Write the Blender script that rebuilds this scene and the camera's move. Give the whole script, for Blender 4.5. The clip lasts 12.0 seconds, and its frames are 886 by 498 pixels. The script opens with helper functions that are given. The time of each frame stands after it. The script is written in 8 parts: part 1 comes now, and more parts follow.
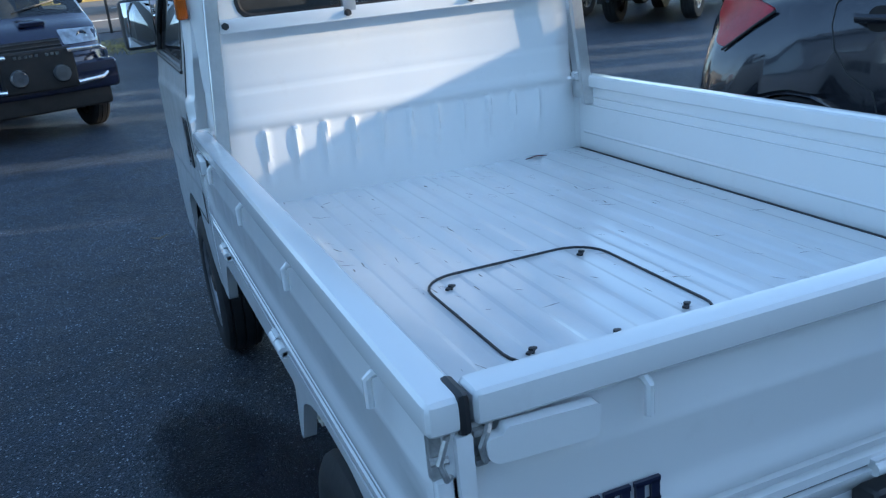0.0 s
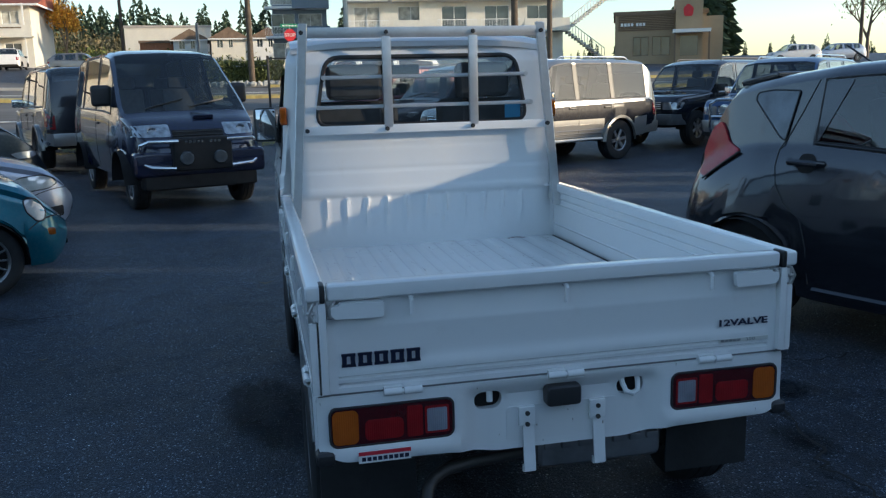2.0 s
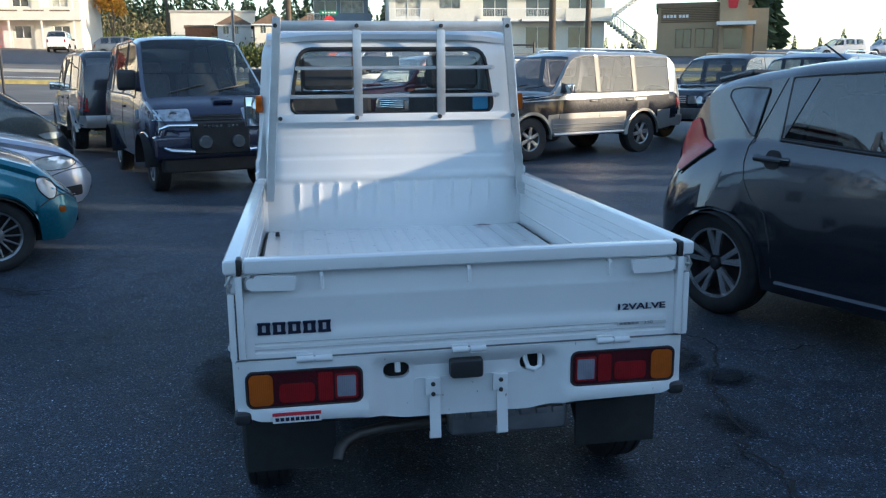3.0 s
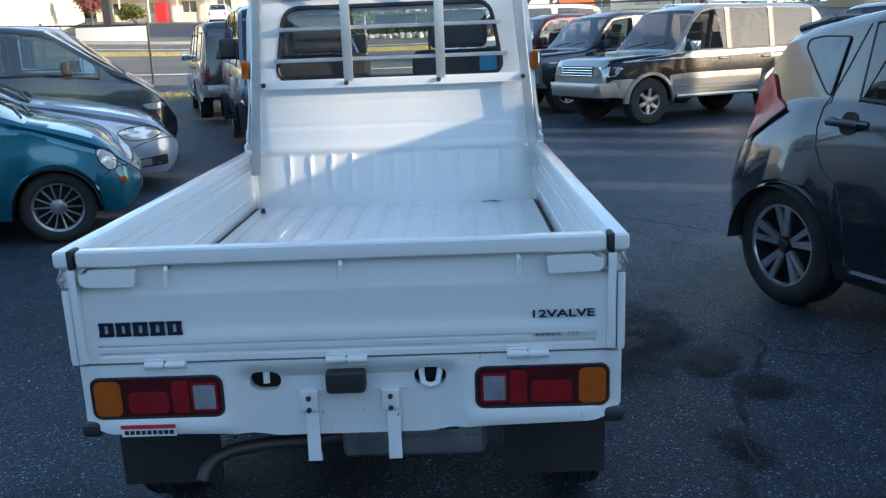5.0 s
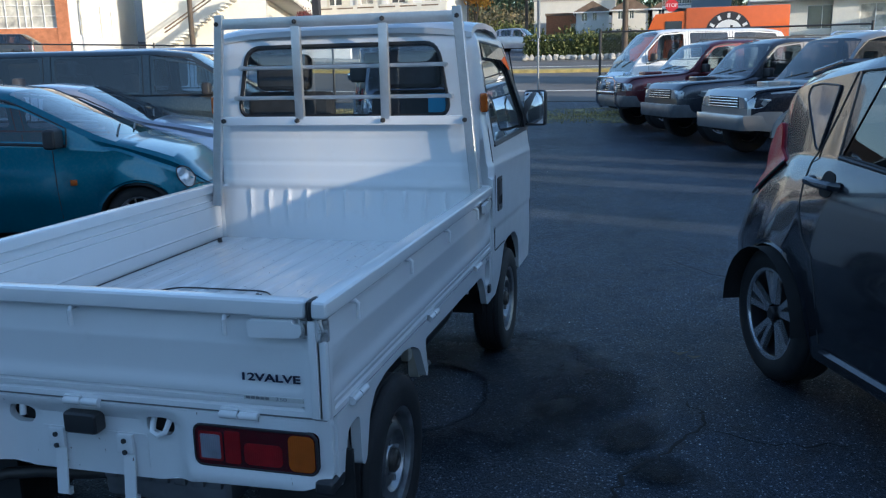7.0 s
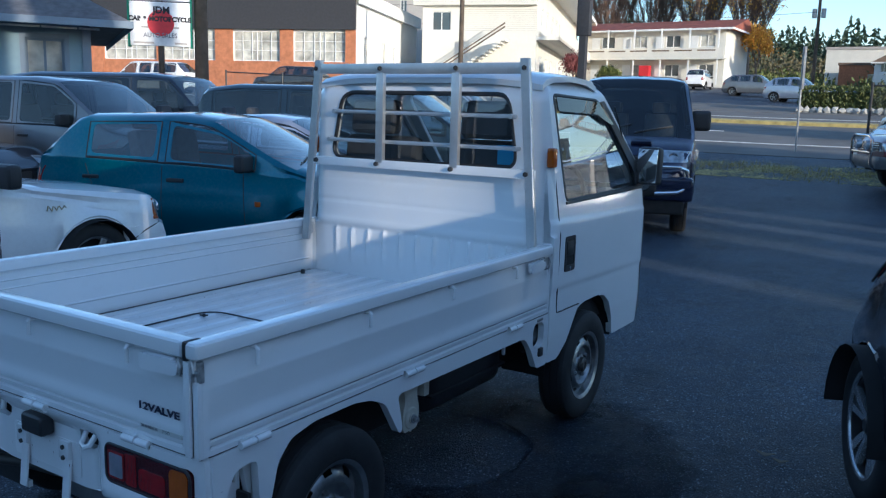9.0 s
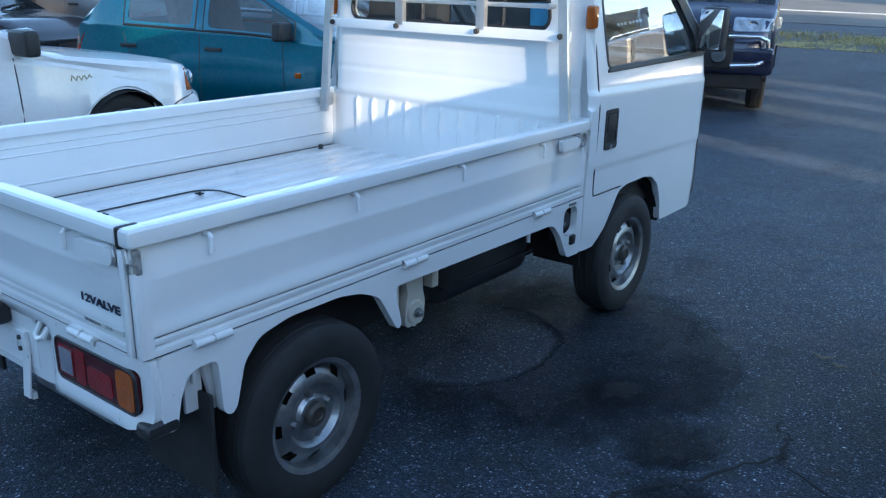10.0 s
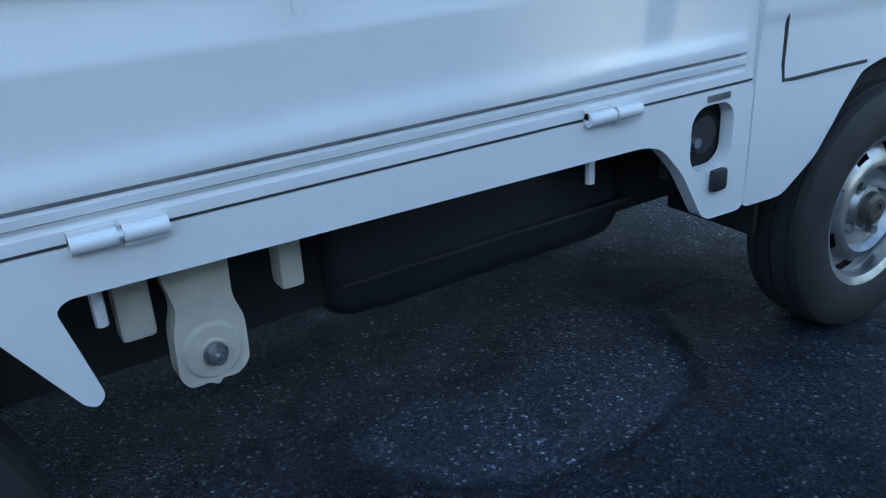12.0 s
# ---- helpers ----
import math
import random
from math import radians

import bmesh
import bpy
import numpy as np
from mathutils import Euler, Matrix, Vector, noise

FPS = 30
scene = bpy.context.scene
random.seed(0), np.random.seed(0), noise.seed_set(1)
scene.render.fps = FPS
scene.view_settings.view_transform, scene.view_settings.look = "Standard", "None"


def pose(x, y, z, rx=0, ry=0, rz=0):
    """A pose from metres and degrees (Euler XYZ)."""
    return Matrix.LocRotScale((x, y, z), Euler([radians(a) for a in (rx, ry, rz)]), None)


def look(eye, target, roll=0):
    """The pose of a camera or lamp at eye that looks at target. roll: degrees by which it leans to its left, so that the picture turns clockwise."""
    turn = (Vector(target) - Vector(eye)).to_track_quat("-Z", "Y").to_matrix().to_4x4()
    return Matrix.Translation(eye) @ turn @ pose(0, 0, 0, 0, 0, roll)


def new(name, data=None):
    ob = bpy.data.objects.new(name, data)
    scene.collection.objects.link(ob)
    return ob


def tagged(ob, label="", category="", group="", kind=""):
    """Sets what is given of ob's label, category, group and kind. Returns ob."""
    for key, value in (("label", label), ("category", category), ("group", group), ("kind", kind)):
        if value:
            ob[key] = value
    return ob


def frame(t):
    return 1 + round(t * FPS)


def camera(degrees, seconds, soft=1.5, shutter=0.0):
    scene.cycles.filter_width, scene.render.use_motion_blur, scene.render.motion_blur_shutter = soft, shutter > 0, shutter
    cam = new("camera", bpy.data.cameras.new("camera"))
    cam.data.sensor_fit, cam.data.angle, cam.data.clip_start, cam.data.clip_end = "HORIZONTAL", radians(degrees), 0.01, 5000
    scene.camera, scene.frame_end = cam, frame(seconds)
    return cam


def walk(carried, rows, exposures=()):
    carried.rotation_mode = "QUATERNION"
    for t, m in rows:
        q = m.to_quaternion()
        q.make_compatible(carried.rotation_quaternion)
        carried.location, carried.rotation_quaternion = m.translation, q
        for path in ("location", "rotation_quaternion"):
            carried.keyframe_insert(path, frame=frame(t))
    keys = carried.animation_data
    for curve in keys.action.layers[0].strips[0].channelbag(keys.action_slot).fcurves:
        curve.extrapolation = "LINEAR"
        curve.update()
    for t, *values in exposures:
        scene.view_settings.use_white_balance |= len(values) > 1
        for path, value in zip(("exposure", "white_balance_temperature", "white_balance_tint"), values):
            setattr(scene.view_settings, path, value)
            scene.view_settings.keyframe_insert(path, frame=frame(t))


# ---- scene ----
cam = camera(55.7, 12.0, soft=1.25)
PATH = [
    (0.0, (-0.942, -0.731, 1.34), (-0.266, 1.038, 0.695), -5.6),
    (0.5, (-0.979, -1.079, 1.411), (-0.323, 0.721, 0.836), -3.2),
    (1.0, (-0.849, -1.435, 1.422), (-0.266, 0.42, 0.953), -0.6),
    (1.5, (-0.769, -1.772, 1.438), (-0.282, 0.126, 1.04), -0.5),
    (2.0, (-0.798, -2.108, 1.402), (-0.381, -0.189, 1.025), -1.5),
    (2.5, (-0.652, -2.282, 1.401), (-0.276, -0.356, 1.016), -0.7),
    (3.0, (-0.476, -2.371, 1.413), (-0.15, -0.439, 1.012), -0.5),
    (3.5, (-0.378, -2.322, 1.398), (-0.102, -0.39, 0.962), -1.4),
    (3.7, (-0.322, -2.247, 1.392), (-0.064, -0.314, 0.951), -1.2),
    (5.3, (0.438, -1.911, 1.368), (0.338, 0.029, 0.891), -2.6),
    (5.5, (0.525, -1.839, 1.364), (0.397, 0.099, 0.888), -2.8),
    (6.0, (0.754, -1.7, 1.396), (0.555, 0.239, 0.949), -2.9),
    (6.5, (1.124, -1.769, 1.384), (0.736, 0.145, 0.95), -1.2),
    (6.7, (1.263, -1.785, 1.406), (0.842, 0.12, 0.969), -1.3),
    (8.3, (2.106, -1.372, 1.486), (1.111, 0.34, 1.204), 2.1),
    (8.5, (2.179, -1.343, 1.493), (1.168, 0.357, 1.2), 2.2),
    (9.0, (2.235, -1.323, 1.487), (1.171, 0.338, 1.157), 1.5),
    (9.5, (2.28, -1.254, 1.467), (1.121, 0.295, 0.96), 0.6),
    (10.0, (2.203, -0.915, 1.421), (1.047, 0.596, 0.804), 1.2),
    (10.5, (2.143, -0.482, 1.383), (0.953, 1.0, 0.76), 0.2),
    (11.0, (2.064, 0.016, 1.349), (0.751, 1.385, 0.715), -4.1),
    (11.5, (1.792, 0.481, 1.112), (0.399, 1.732, 0.408), -2.2),
    (12.0, (1.602, 0.761, 0.939), (0.038, 1.725, 0.149), -3.4),
]
walk(cam, [(t, look(eye, target, roll)) for t, eye, target, roll in PATH],
     exposures=[(0.0, 1.74, 5880, 10), (0.5, 2.00, 6080, 10), (1.0, 1.78, 6230, 10), (1.5, 1.31, 6350, 10), (2.0, 1.00, 6220, 10), (2.5, 1.07, 5920, 10), (3.5, 1.89, 6380, 10), (5.5, 1.66, 6290, 10), (6.5, 1.31, 5560, 10),
                (8.5, 0.77, 5500, 10), (9.0, 1.00, 5250, 10), (9.5, 1.58, 5700, 10), (10.0, 2.10, 5940, 10), (10.5, 2.42, 6480, 10), (11.0, 2.15, 6380, 10), (11.5, 2.02, 6200, 10), (12.0, 2.52, 6280, 10)])

# ---- light: a low winter sun from the right and a clear sky ----
SUN_AZ, SUN_EL = 110.0, 10.5
sun_way = Vector((math.sin(radians(SUN_AZ)) * math.cos(radians(SUN_EL)),
                  math.cos(radians(SUN_AZ)) * math.cos(radians(SUN_EL)), math.sin(radians(SUN_EL))))
world = bpy.data.worlds.new("sky")
scene.world = world
world.use_nodes = True
_sky = world.node_tree.nodes.new("ShaderNodeTexSky")
_sky.sky_type, _sky.sun_disc = "NISHITA", False
_sky.sun_elevation, _sky.sun_rotation = radians(SUN_EL), radians(SUN_AZ)
_sky.air_density, _sky.dust_density, _sky.ozone_density = 1.0, 0.45, 1.7
world.node_tree.links.new(_sky.outputs[0], world.node_tree.nodes["Background"].inputs[0])
world.node_tree.nodes["Background"].inputs[1].default_value = 0.15
_sun = bpy.data.lights.new("sun", "SUN")
_sun.energy, _sun.angle, _sun.color = 2.8, radians(0.53), (1.0, 0.81, 0.57)
new("sun", _sun).matrix_world = look(sun_way * 60, (0, 0, 0))

# ---- tools ----
def node_mat(name):
    m = bpy.data.materials.new(name)
    m.use_nodes = True
    return m, m.node_tree, m.node_tree.nodes["Principled BSDF"]


def noise_node(nt, scale, detail=4.0, rough=0.55, coords="Object"):
    tc = nt.nodes.new("ShaderNodeTexCoord")
    n = nt.nodes.new("ShaderNodeTexNoise")
    n.inputs["Scale"].default_value, n.inputs["Detail"].default_value, n.inputs["Roughness"].default_value = scale, detail, rough
    nt.links.new(tc.outputs[coords], n.inputs["Vector"])
    return n


def ramp_node(nt, source, stops):
    r = nt.nodes.new("ShaderNodeValToRGB")
    el = r.color_ramp.elements
    while len(el) < len(stops):
        el.new(0.5)
    for e, (p, c) in zip(el, stops):
        e.position = p
        e.color = (*c, 1.0) if isinstance(c, tuple) else (c, c, c, 1.0)
    nt.links.new(source, r.inputs[0])
    return r


def mix_color(nt, fac, a, b, mode="MIX"):
    m = nt.nodes.new("ShaderNodeMix")
    m.data_type, m.blend_type = "RGBA", mode
    for sock, v in ((m.inputs[0], fac), (m.inputs[6], a), (m.inputs[7], b)):
        if isinstance(v, bpy.types.NodeSocket):
            nt.links.new(v, sock)
        elif isinstance(v, tuple):
            sock.default_value = (*v, 1.0)
        else:
            sock.default_value = v
    return m.outputs[2]


def add_bump(nt, bsdf, source, strength, distance=0.01):
    b = nt.nodes.new("ShaderNodeBump")
    b.inputs["Strength"].default_value, b.inputs["Distance"].default_value = strength, distance
    nt.links.new(source, b.inputs["Height"])
    nt.links.new(b.outputs[0], bsdf.inputs["Normal"])
    return b


def surface(name, color, rough=0.5, metal=0.0, vary=0.12, scale=6.0, bump=0.0, bump_scale=60.0, coat=0.0, spec=0.5):
    """A plain surface with uneven colour, uneven gloss and fine relief."""
    m, nt, b = node_mat(name)
    n = noise_node(nt, scale)
    n2 = noise_node(nt, scale * 9)
    dark = tuple(max(0.0, c * (1 - vary)) for c in color)
    light = tuple(min(1.0, c * (1 + vary)) for c in color)
    c1 = ramp_node(nt, n.outputs[0], [(0.3, dark), (0.7, light)])
    c2 = ramp_node(nt, n2.outputs[0], [(0.3, 0.93), (0.7, 1.0)])
    nt.links.new(mix_color(nt, 1.0, c1.outputs[0], c2.outputs[0], "MULTIPLY"), b.inputs["Base Color"])
    r = nt.nodes.new("ShaderNodeMapRange")
    r.inputs[3].default_value, r.inputs[4].default_value = max(0.0, rough - 0.08), min(1.0, rough + 0.08)
    nt.links.new(n2.outputs[0], r.inputs[0])
    nt.links.new(r.outputs[0], b.inputs["Roughness"])
    b.inputs["Metallic"].default_value = metal
    b.inputs["Coat Weight"].default_value = coat
    b.inputs["Coat Roughness"].default_value = 0.04
    b.inputs["Specular IOR Level"].default_value = spec
    if bump:
        nb = noise_node(nt, bump_scale, 3)
        add_bump(nt, b, nb.outputs[0], bump, 0.004)
    return m


def pane_mat(name, tint=(0.8, 0.85, 0.85), rough=0.01, gloss=1.0, least=0.075):
    """A thin sheet of glass: tinted passage, and gloss that grows at a flat angle."""
    m, nt, b = node_mat(name)
    nt.nodes.remove(b)
    t = nt.nodes.new("ShaderNodeBsdfTransparent")
    t.inputs[0].default_value = (*tint, 1)
    g = nt.nodes.new("ShaderNodeBsdfGlossy")
    g.inputs["Roughness"].default_value = rough
    g.inputs[0].default_value = (gloss, gloss, gloss, 1)
    f = nt.nodes.new("ShaderNodeLayerWeight")
    p = nt.nodes.new("ShaderNodeMath")
    p.operation = "POWER"
    nt.links.new(f.outputs["Facing"], p.inputs[0])
    p.inputs[1].default_value = 4.0
    q = nt.nodes.new("ShaderNodeMath")
    q.operation = "MULTIPLY_ADD"
    nt.links.new(p.outputs[0], q.inputs[0])
    q.inputs[1].default_value, q.inputs[2].default_value = 0.88, least
    x = nt.nodes.new("ShaderNodeMixShader")
    nt.links.new(q.outputs[0], x.inputs[0])
    nt.links.new(t.outputs[0], x.inputs[1])
    nt.links.new(g.outputs[0], x.inputs[2])
    nt.links.new(x.outputs[0], nt.nodes["Material Output"].inputs[0])
    return m


def paint(name, color, flake=0.0, rough=0.3, coat=1.0, spec=0.5):
    """Car paint: colour coat under clear lacquer, with thin road dust."""
    m, nt, b = node_mat(name)
    n = noise_node(nt, 3.0)
    n2 = noise_node(nt, 40.0, 6)
    dust = ramp_node(nt, n2.outputs[0], [(0.45, 0.0), (0.8, 0.10)])
    base = ramp_node(nt, n.outputs[0], [(0.3, tuple(c * 0.93 for c in color)), (0.7, tuple(min(1, c * 1.05) for c in color))])
    nt.links.new(mix_color(nt, dust.outputs[0], base.outputs[0], (0.32, 0.30, 0.27)), b.inputs["Base Color"])
    b.inputs["Metallic"].default_value = flake
    b.inputs["Roughness"].default_value = rough
    b.inputs["Coat Weight"].default_value = coat
    b.inputs["Specular IOR Level"].default_value = spec
    cr = ramp_node(nt, n2.outputs[0], [(0.35, 0.03), (0.75, 0.12)])
    nt.links.new(cr.outputs[0], b.inputs["Coat Roughness"])
    return m


def lens_mat(name, color, rough=0.12, coat=0.6):
    """Moulded lamp plastic with fine ribs under a smooth face."""
    m, nt, b = node_mat(name)
    tc = nt.nodes.new("ShaderNodeTexCoord")
    w = nt.nodes.new("ShaderNodeTexWave")
    w.inputs["Scale"].default_value = 55.0
    nt.links.new(tc.outputs["Object"], w.inputs["Vector"])
    n = noise_node(nt, 14.0)
    c = ramp_node(nt, n.outputs[0], [(0.3, tuple(x * 0.7 for x in color)), (0.7, color)])
    nt.links.new(c.outputs[0], b.inputs["Base Color"])
    b.inputs["Roughness"].default_value = rough
    b.inputs["Coat Weight"].default_value = coat
    b.inputs["Specular IOR Level"].default_value = 0.35
    b.inputs["Transmission Weight"].default_value = 0.15
    add_bump(nt, b, w.outputs[0], 0.25, 0.004)
    return m


def shade_smooth(me, angle=35.0):
    me.polygons.foreach_set("use_smooth", [True] * len(me.polygons))
    me.set_sharp_from_angle(angle=radians(angle))


def mesh_of(bm, name, mat, smooth=True):
    me = bpy.data.meshes.new(name)
    bmesh.ops.recalc_face_normals(bm, faces=bm.faces)
    bm.to_mesh(me)
    bm.free()
    if mat is not None:
        me.materials.append(mat)
    if smooth:
        shade_smooth(me)
    return me


def part(name, bm, mat, parent, label="", smooth=True):
    ob = new(name, mesh_of(bm, name, mat, smooth))
    ob.parent = parent
    return tagged(ob, label)


def thing(name, label, category, m=None, group=""):
    ob = new(name)
    ob.empty_display_size = 0.2
    if m is not None:
        ob.matrix_basis = m
    return tagged(ob, label, category, group)


def solid(name, bm, mat, label, category, group="", kind="", smooth=True):
    return tagged(new(name, mesh_of(bm, name, mat, smooth)), label, category, group, kind)


def joined(*bms):
    out = bmesh.new()
    for b in bms:
        tmp = bpy.data.meshes.new("tmp")
        b.to_mesh(tmp)
        b.free()
        out.from_mesh(tmp)
        bpy.data.meshes.remove(tmp)
    return out


def box(x0, x1, y0, y1, z0, z1, bevel=0.0, seg=2):
    bm = bmesh.new()
    m = Matrix.Translation(((x0 + x1) / 2, (y0 + y1) / 2, (z0 + z1) / 2)) @ Matrix.Diagonal((abs(x1 - x0), abs(y1 - y0), abs(z1 - z0), 1))
    bmesh.ops.create_cube(bm, size=1.0, matrix=m)
    if bevel:
        bmesh.ops.bevel(bm, geom=bm.edges[:], offset=bevel, segments=seg, affect="EDGES", profile=0.6, clamp_overlap=True)
    return bm


def boxm(m, sx, sy, sz, bevel=0.0, seg=2):
    bm = box(-sx / 2, sx / 2, -sy / 2, sy / 2, -sz / 2, sz / 2, bevel, seg)
    bmesh.ops.transform(bm, matrix=m, verts=bm.verts)
    return bm


def cyl(p, q, r, r2=None, n=12, cap=True):
    p, q = Vector(p), Vector(q)
    bm = bmesh.new()
    m = Matrix.Translation((p + q) / 2) @ (q - p).to_track_quat("Z", "Y").to_matrix().to_4x4()
    bmesh.ops.create_cone(bm, cap_ends=cap, segments=n, radius1=r, radius2=r if r2 is None else r2, depth=(q - p).length, matrix=m)
    return bm


def tube(points, r, n=8):
    """A bent rod along a line of points."""
    bm = bmesh.new()
    pts = [Vector(p) for p in points]
    rings, last = [], None
    for i, p in enumerate(pts):
        d = (pts[min(i + 1, len(pts) - 1)] - pts[max(i - 1, 0)]).normalized()
        a = d.orthogonal().normalized() if last is None else (last - d * last.dot(d)).normalized()
        last = a
        b = d.cross(a)
        rings.append([bm.verts.new(p + (a * math.cos(k * math.tau / n) + b * math.sin(k * math.tau / n)) * r) for k in range(n)])
    for r0, r1 in zip(rings, rings[1:]):
        for k in range(n):
            bm.faces.new((r0[k], r0[(k + 1) % n], r1[(k + 1) % n], r1[k]))
    bm.faces.new(rings[0][::-1])
    bm.faces.new(rings[-1])
    return bm


def lathe(profile, n=40, axis="y"):
    """Turns a profile of (radius, along) round the y axis."""
    bm = bmesh.new()
    rings = []
    for r, a in profile:
        rings.append([bm.verts.new((r * math.cos(k * math.tau / n), a, r * math.sin(k * math.tau / n))) for k in range(n)])
    for r0, r1 in zip(rings, rings[1:]):
        for k in range(n):
            bm.faces.new((r0[k], r0[(k + 1) % n], r1[(k + 1) % n], r1[k]))
    bmesh.ops.remove_doubles(bm, verts=bm.verts, dist=1e-5)
    return bm


def inside(p, poly):
    x, y = p
    hit = False
    for (x0, y0), (x1, y1) in zip(poly, poly[1:] + poly[:1]):
        if (y0 > y) != (y1 > y) and x < (x1 - x0) * (y - y0) / (y1 - y0) + x0:
            hit = not hit
    return hit


def rounded(x0, x1, z0, z1, r, n=5):
    """A rectangle with round corners, as a list of points."""
    out = []
    for cx, cz, a in ((x1 - r, z1 - r, 0), (x0 + r, z1 - r, 90), (x0 + r, z0 + r, 180), (x1 - r, z0 + r, 270)):
        out += [(cx + r * math.cos(radians(a + 90 * k / n)), cz + r * math.sin(radians(a + 90 * k / n))) for k in range(n + 1)]
    return out


def dense(poly, step):
    out = []
    for a, b in zip(poly, poly[1:] + poly[:1]):
        n = max(1, int(math.hypot(b[0] - a[0], b[1] - a[1]) / step))
        out += [(a[0] + (b[0] - a[0]) * k / n, a[1] + (b[1] - a[1]) * k / n) for k in range(n)]
    return out


def rounded_poly(pts, r, n=4):
    """Rounds the corners of a polygon."""
    out = []
    for i, p in enumerate(pts):
        p, a, b = Vector(p), Vector(pts[i - 1]), Vector(pts[(i + 1) % len(pts)])
        da, db = (a - p), (b - p)
        q = min(r, da.length * 0.45, db.length * 0.45)
        s, e = p + da.normalized() * q, p + db.normalized() * q
        for k in range(n + 1):
            t = k / n
            out.append(tuple(s * (1 - t) ** 2 + p * 2 * t * (1 - t) + e * t * t))
    return out


from mathutils.geometry import delaunay_2d_cdt


def plate(outline, holes, place, depth, step=0.0, zlines=()):
    """A sheet with openings: outline and holes in (u, v); place(u, v) gives the outer point, depth(u, v) the way to the inner one."""
    loops = [list(outline)] + [list(h) for h in holes]
    if step:
        loops = [dense(l, step) for l in loops]
    pts, edges = [], []
    for l in loops:
        k = len(pts)
        pts += [Vector((float(u), float(v))) for u, v in l]
        edges += [(k + i, k + (i + 1) % len(l)) for i in range(len(l))]
    if step:
        us, vs = [p[0] for p in outline], [p[1] for p in outline]
        u = min(us) + step / 2
        while u < max(us):
            rows = list(zlines) or [min(vs) + step * (k + 0.5) for k in range(int((max(vs) - min(vs)) / step) + 1)]
            for v in rows:
                if inside((u, v), loops[0]) and not any(inside((u, v), h) for h in loops[1:]):
                    pts.append(Vector((u, v)))
            u += step
    vs2, _, faces, *_ = delaunay_2d_cdt(pts, edges, [], 0, 1e-6)
    keep = []
    for f in faces:
        c = sum((vs2[i] for i in f), Vector((0.0, 0.0))) / len(f)
        if inside(c, loops[0]) and not any(inside(c, h) for h in loops[1:]):
            keep.append(tuple(f))
    bm = bmesh.new()
    front = [bm.verts.new(place(v.x, v.y)) for v in vs2]
    if depth is None:
        for f in keep:
            bm.faces.new([front[i] for i in f])
    else:
        back = [bm.verts.new(Vector(place(v.x, v.y)) + Vector(depth(v.x, v.y))) for v in vs2]
        count = {}
        for f in keep:
            bm.faces.new([front[i] for i in f])
            bm.faces.new([back[i] for i in f[::-1]])
            for a, b in zip(f, f[1:] + f[:1]):
                count[(a, b)] = 1
        for a, b in count:
            if (b, a) not in count:
                bm.faces.new((front[b], front[a], back[a], back[b]))
    for v in [v for v in bm.verts if not v.link_faces]:
        bm.verts.remove(v)
    return bm


def keyed(keys, s):
    """A smooth line through (s, value) keys."""
    if s <= keys[0][0]:
        return keys[0][1]
    for (a, va), (b, vb) in zip(keys, keys[1:]):
        if s <= b:
            t = (s - a) / (b - a)
            return va + (vb - va) * t
    return keys[-1][1]


def eased(keys, s):
    """Keys with rounded corners: the mean over a short stretch."""
    return sum(keyed(keys, s + d) for d in (-0.06, -0.03, 0, 0.03, 0.06)) / 5


def text_mesh(body, size, mat, parent, m, depth=0.002, name="lettering", label="", stretch=1.0, spacing=1.0, bold=0.0):
    cu = bpy.data.curves.new(name, "FONT")
    cu.body, cu.size, cu.extrude, cu.align_x, cu.align_y, cu.space_character = body, size, depth, "CENTER", "CENTER", spacing
    cu.offset = bold
    tmp = bpy.data.objects.new("tmp_text", cu)
    scene.collection.objects.link(tmp)
    me = bpy.data.meshes.new_from_object(tmp.evaluated_get(bpy.context.evaluated_depsgraph_get()))
    bpy.data.objects.remove(tmp)
    bpy.data.curves.remove(cu)
    me.transform(m @ Matrix.Diagonal((stretch, 1, 1, 1)))
    me.materials.clear()
    me.materials.append(mat)
    ob = new(name, me)
    ob.parent = parent
    return tagged(ob, label)


def upper_half(bm, z):
    """Keeps what lies above z."""
    bmesh.ops.delete(bm, geom=[v for v in bm.verts if v.co.z < z - 1e-6], context="VERTS")
    return bm

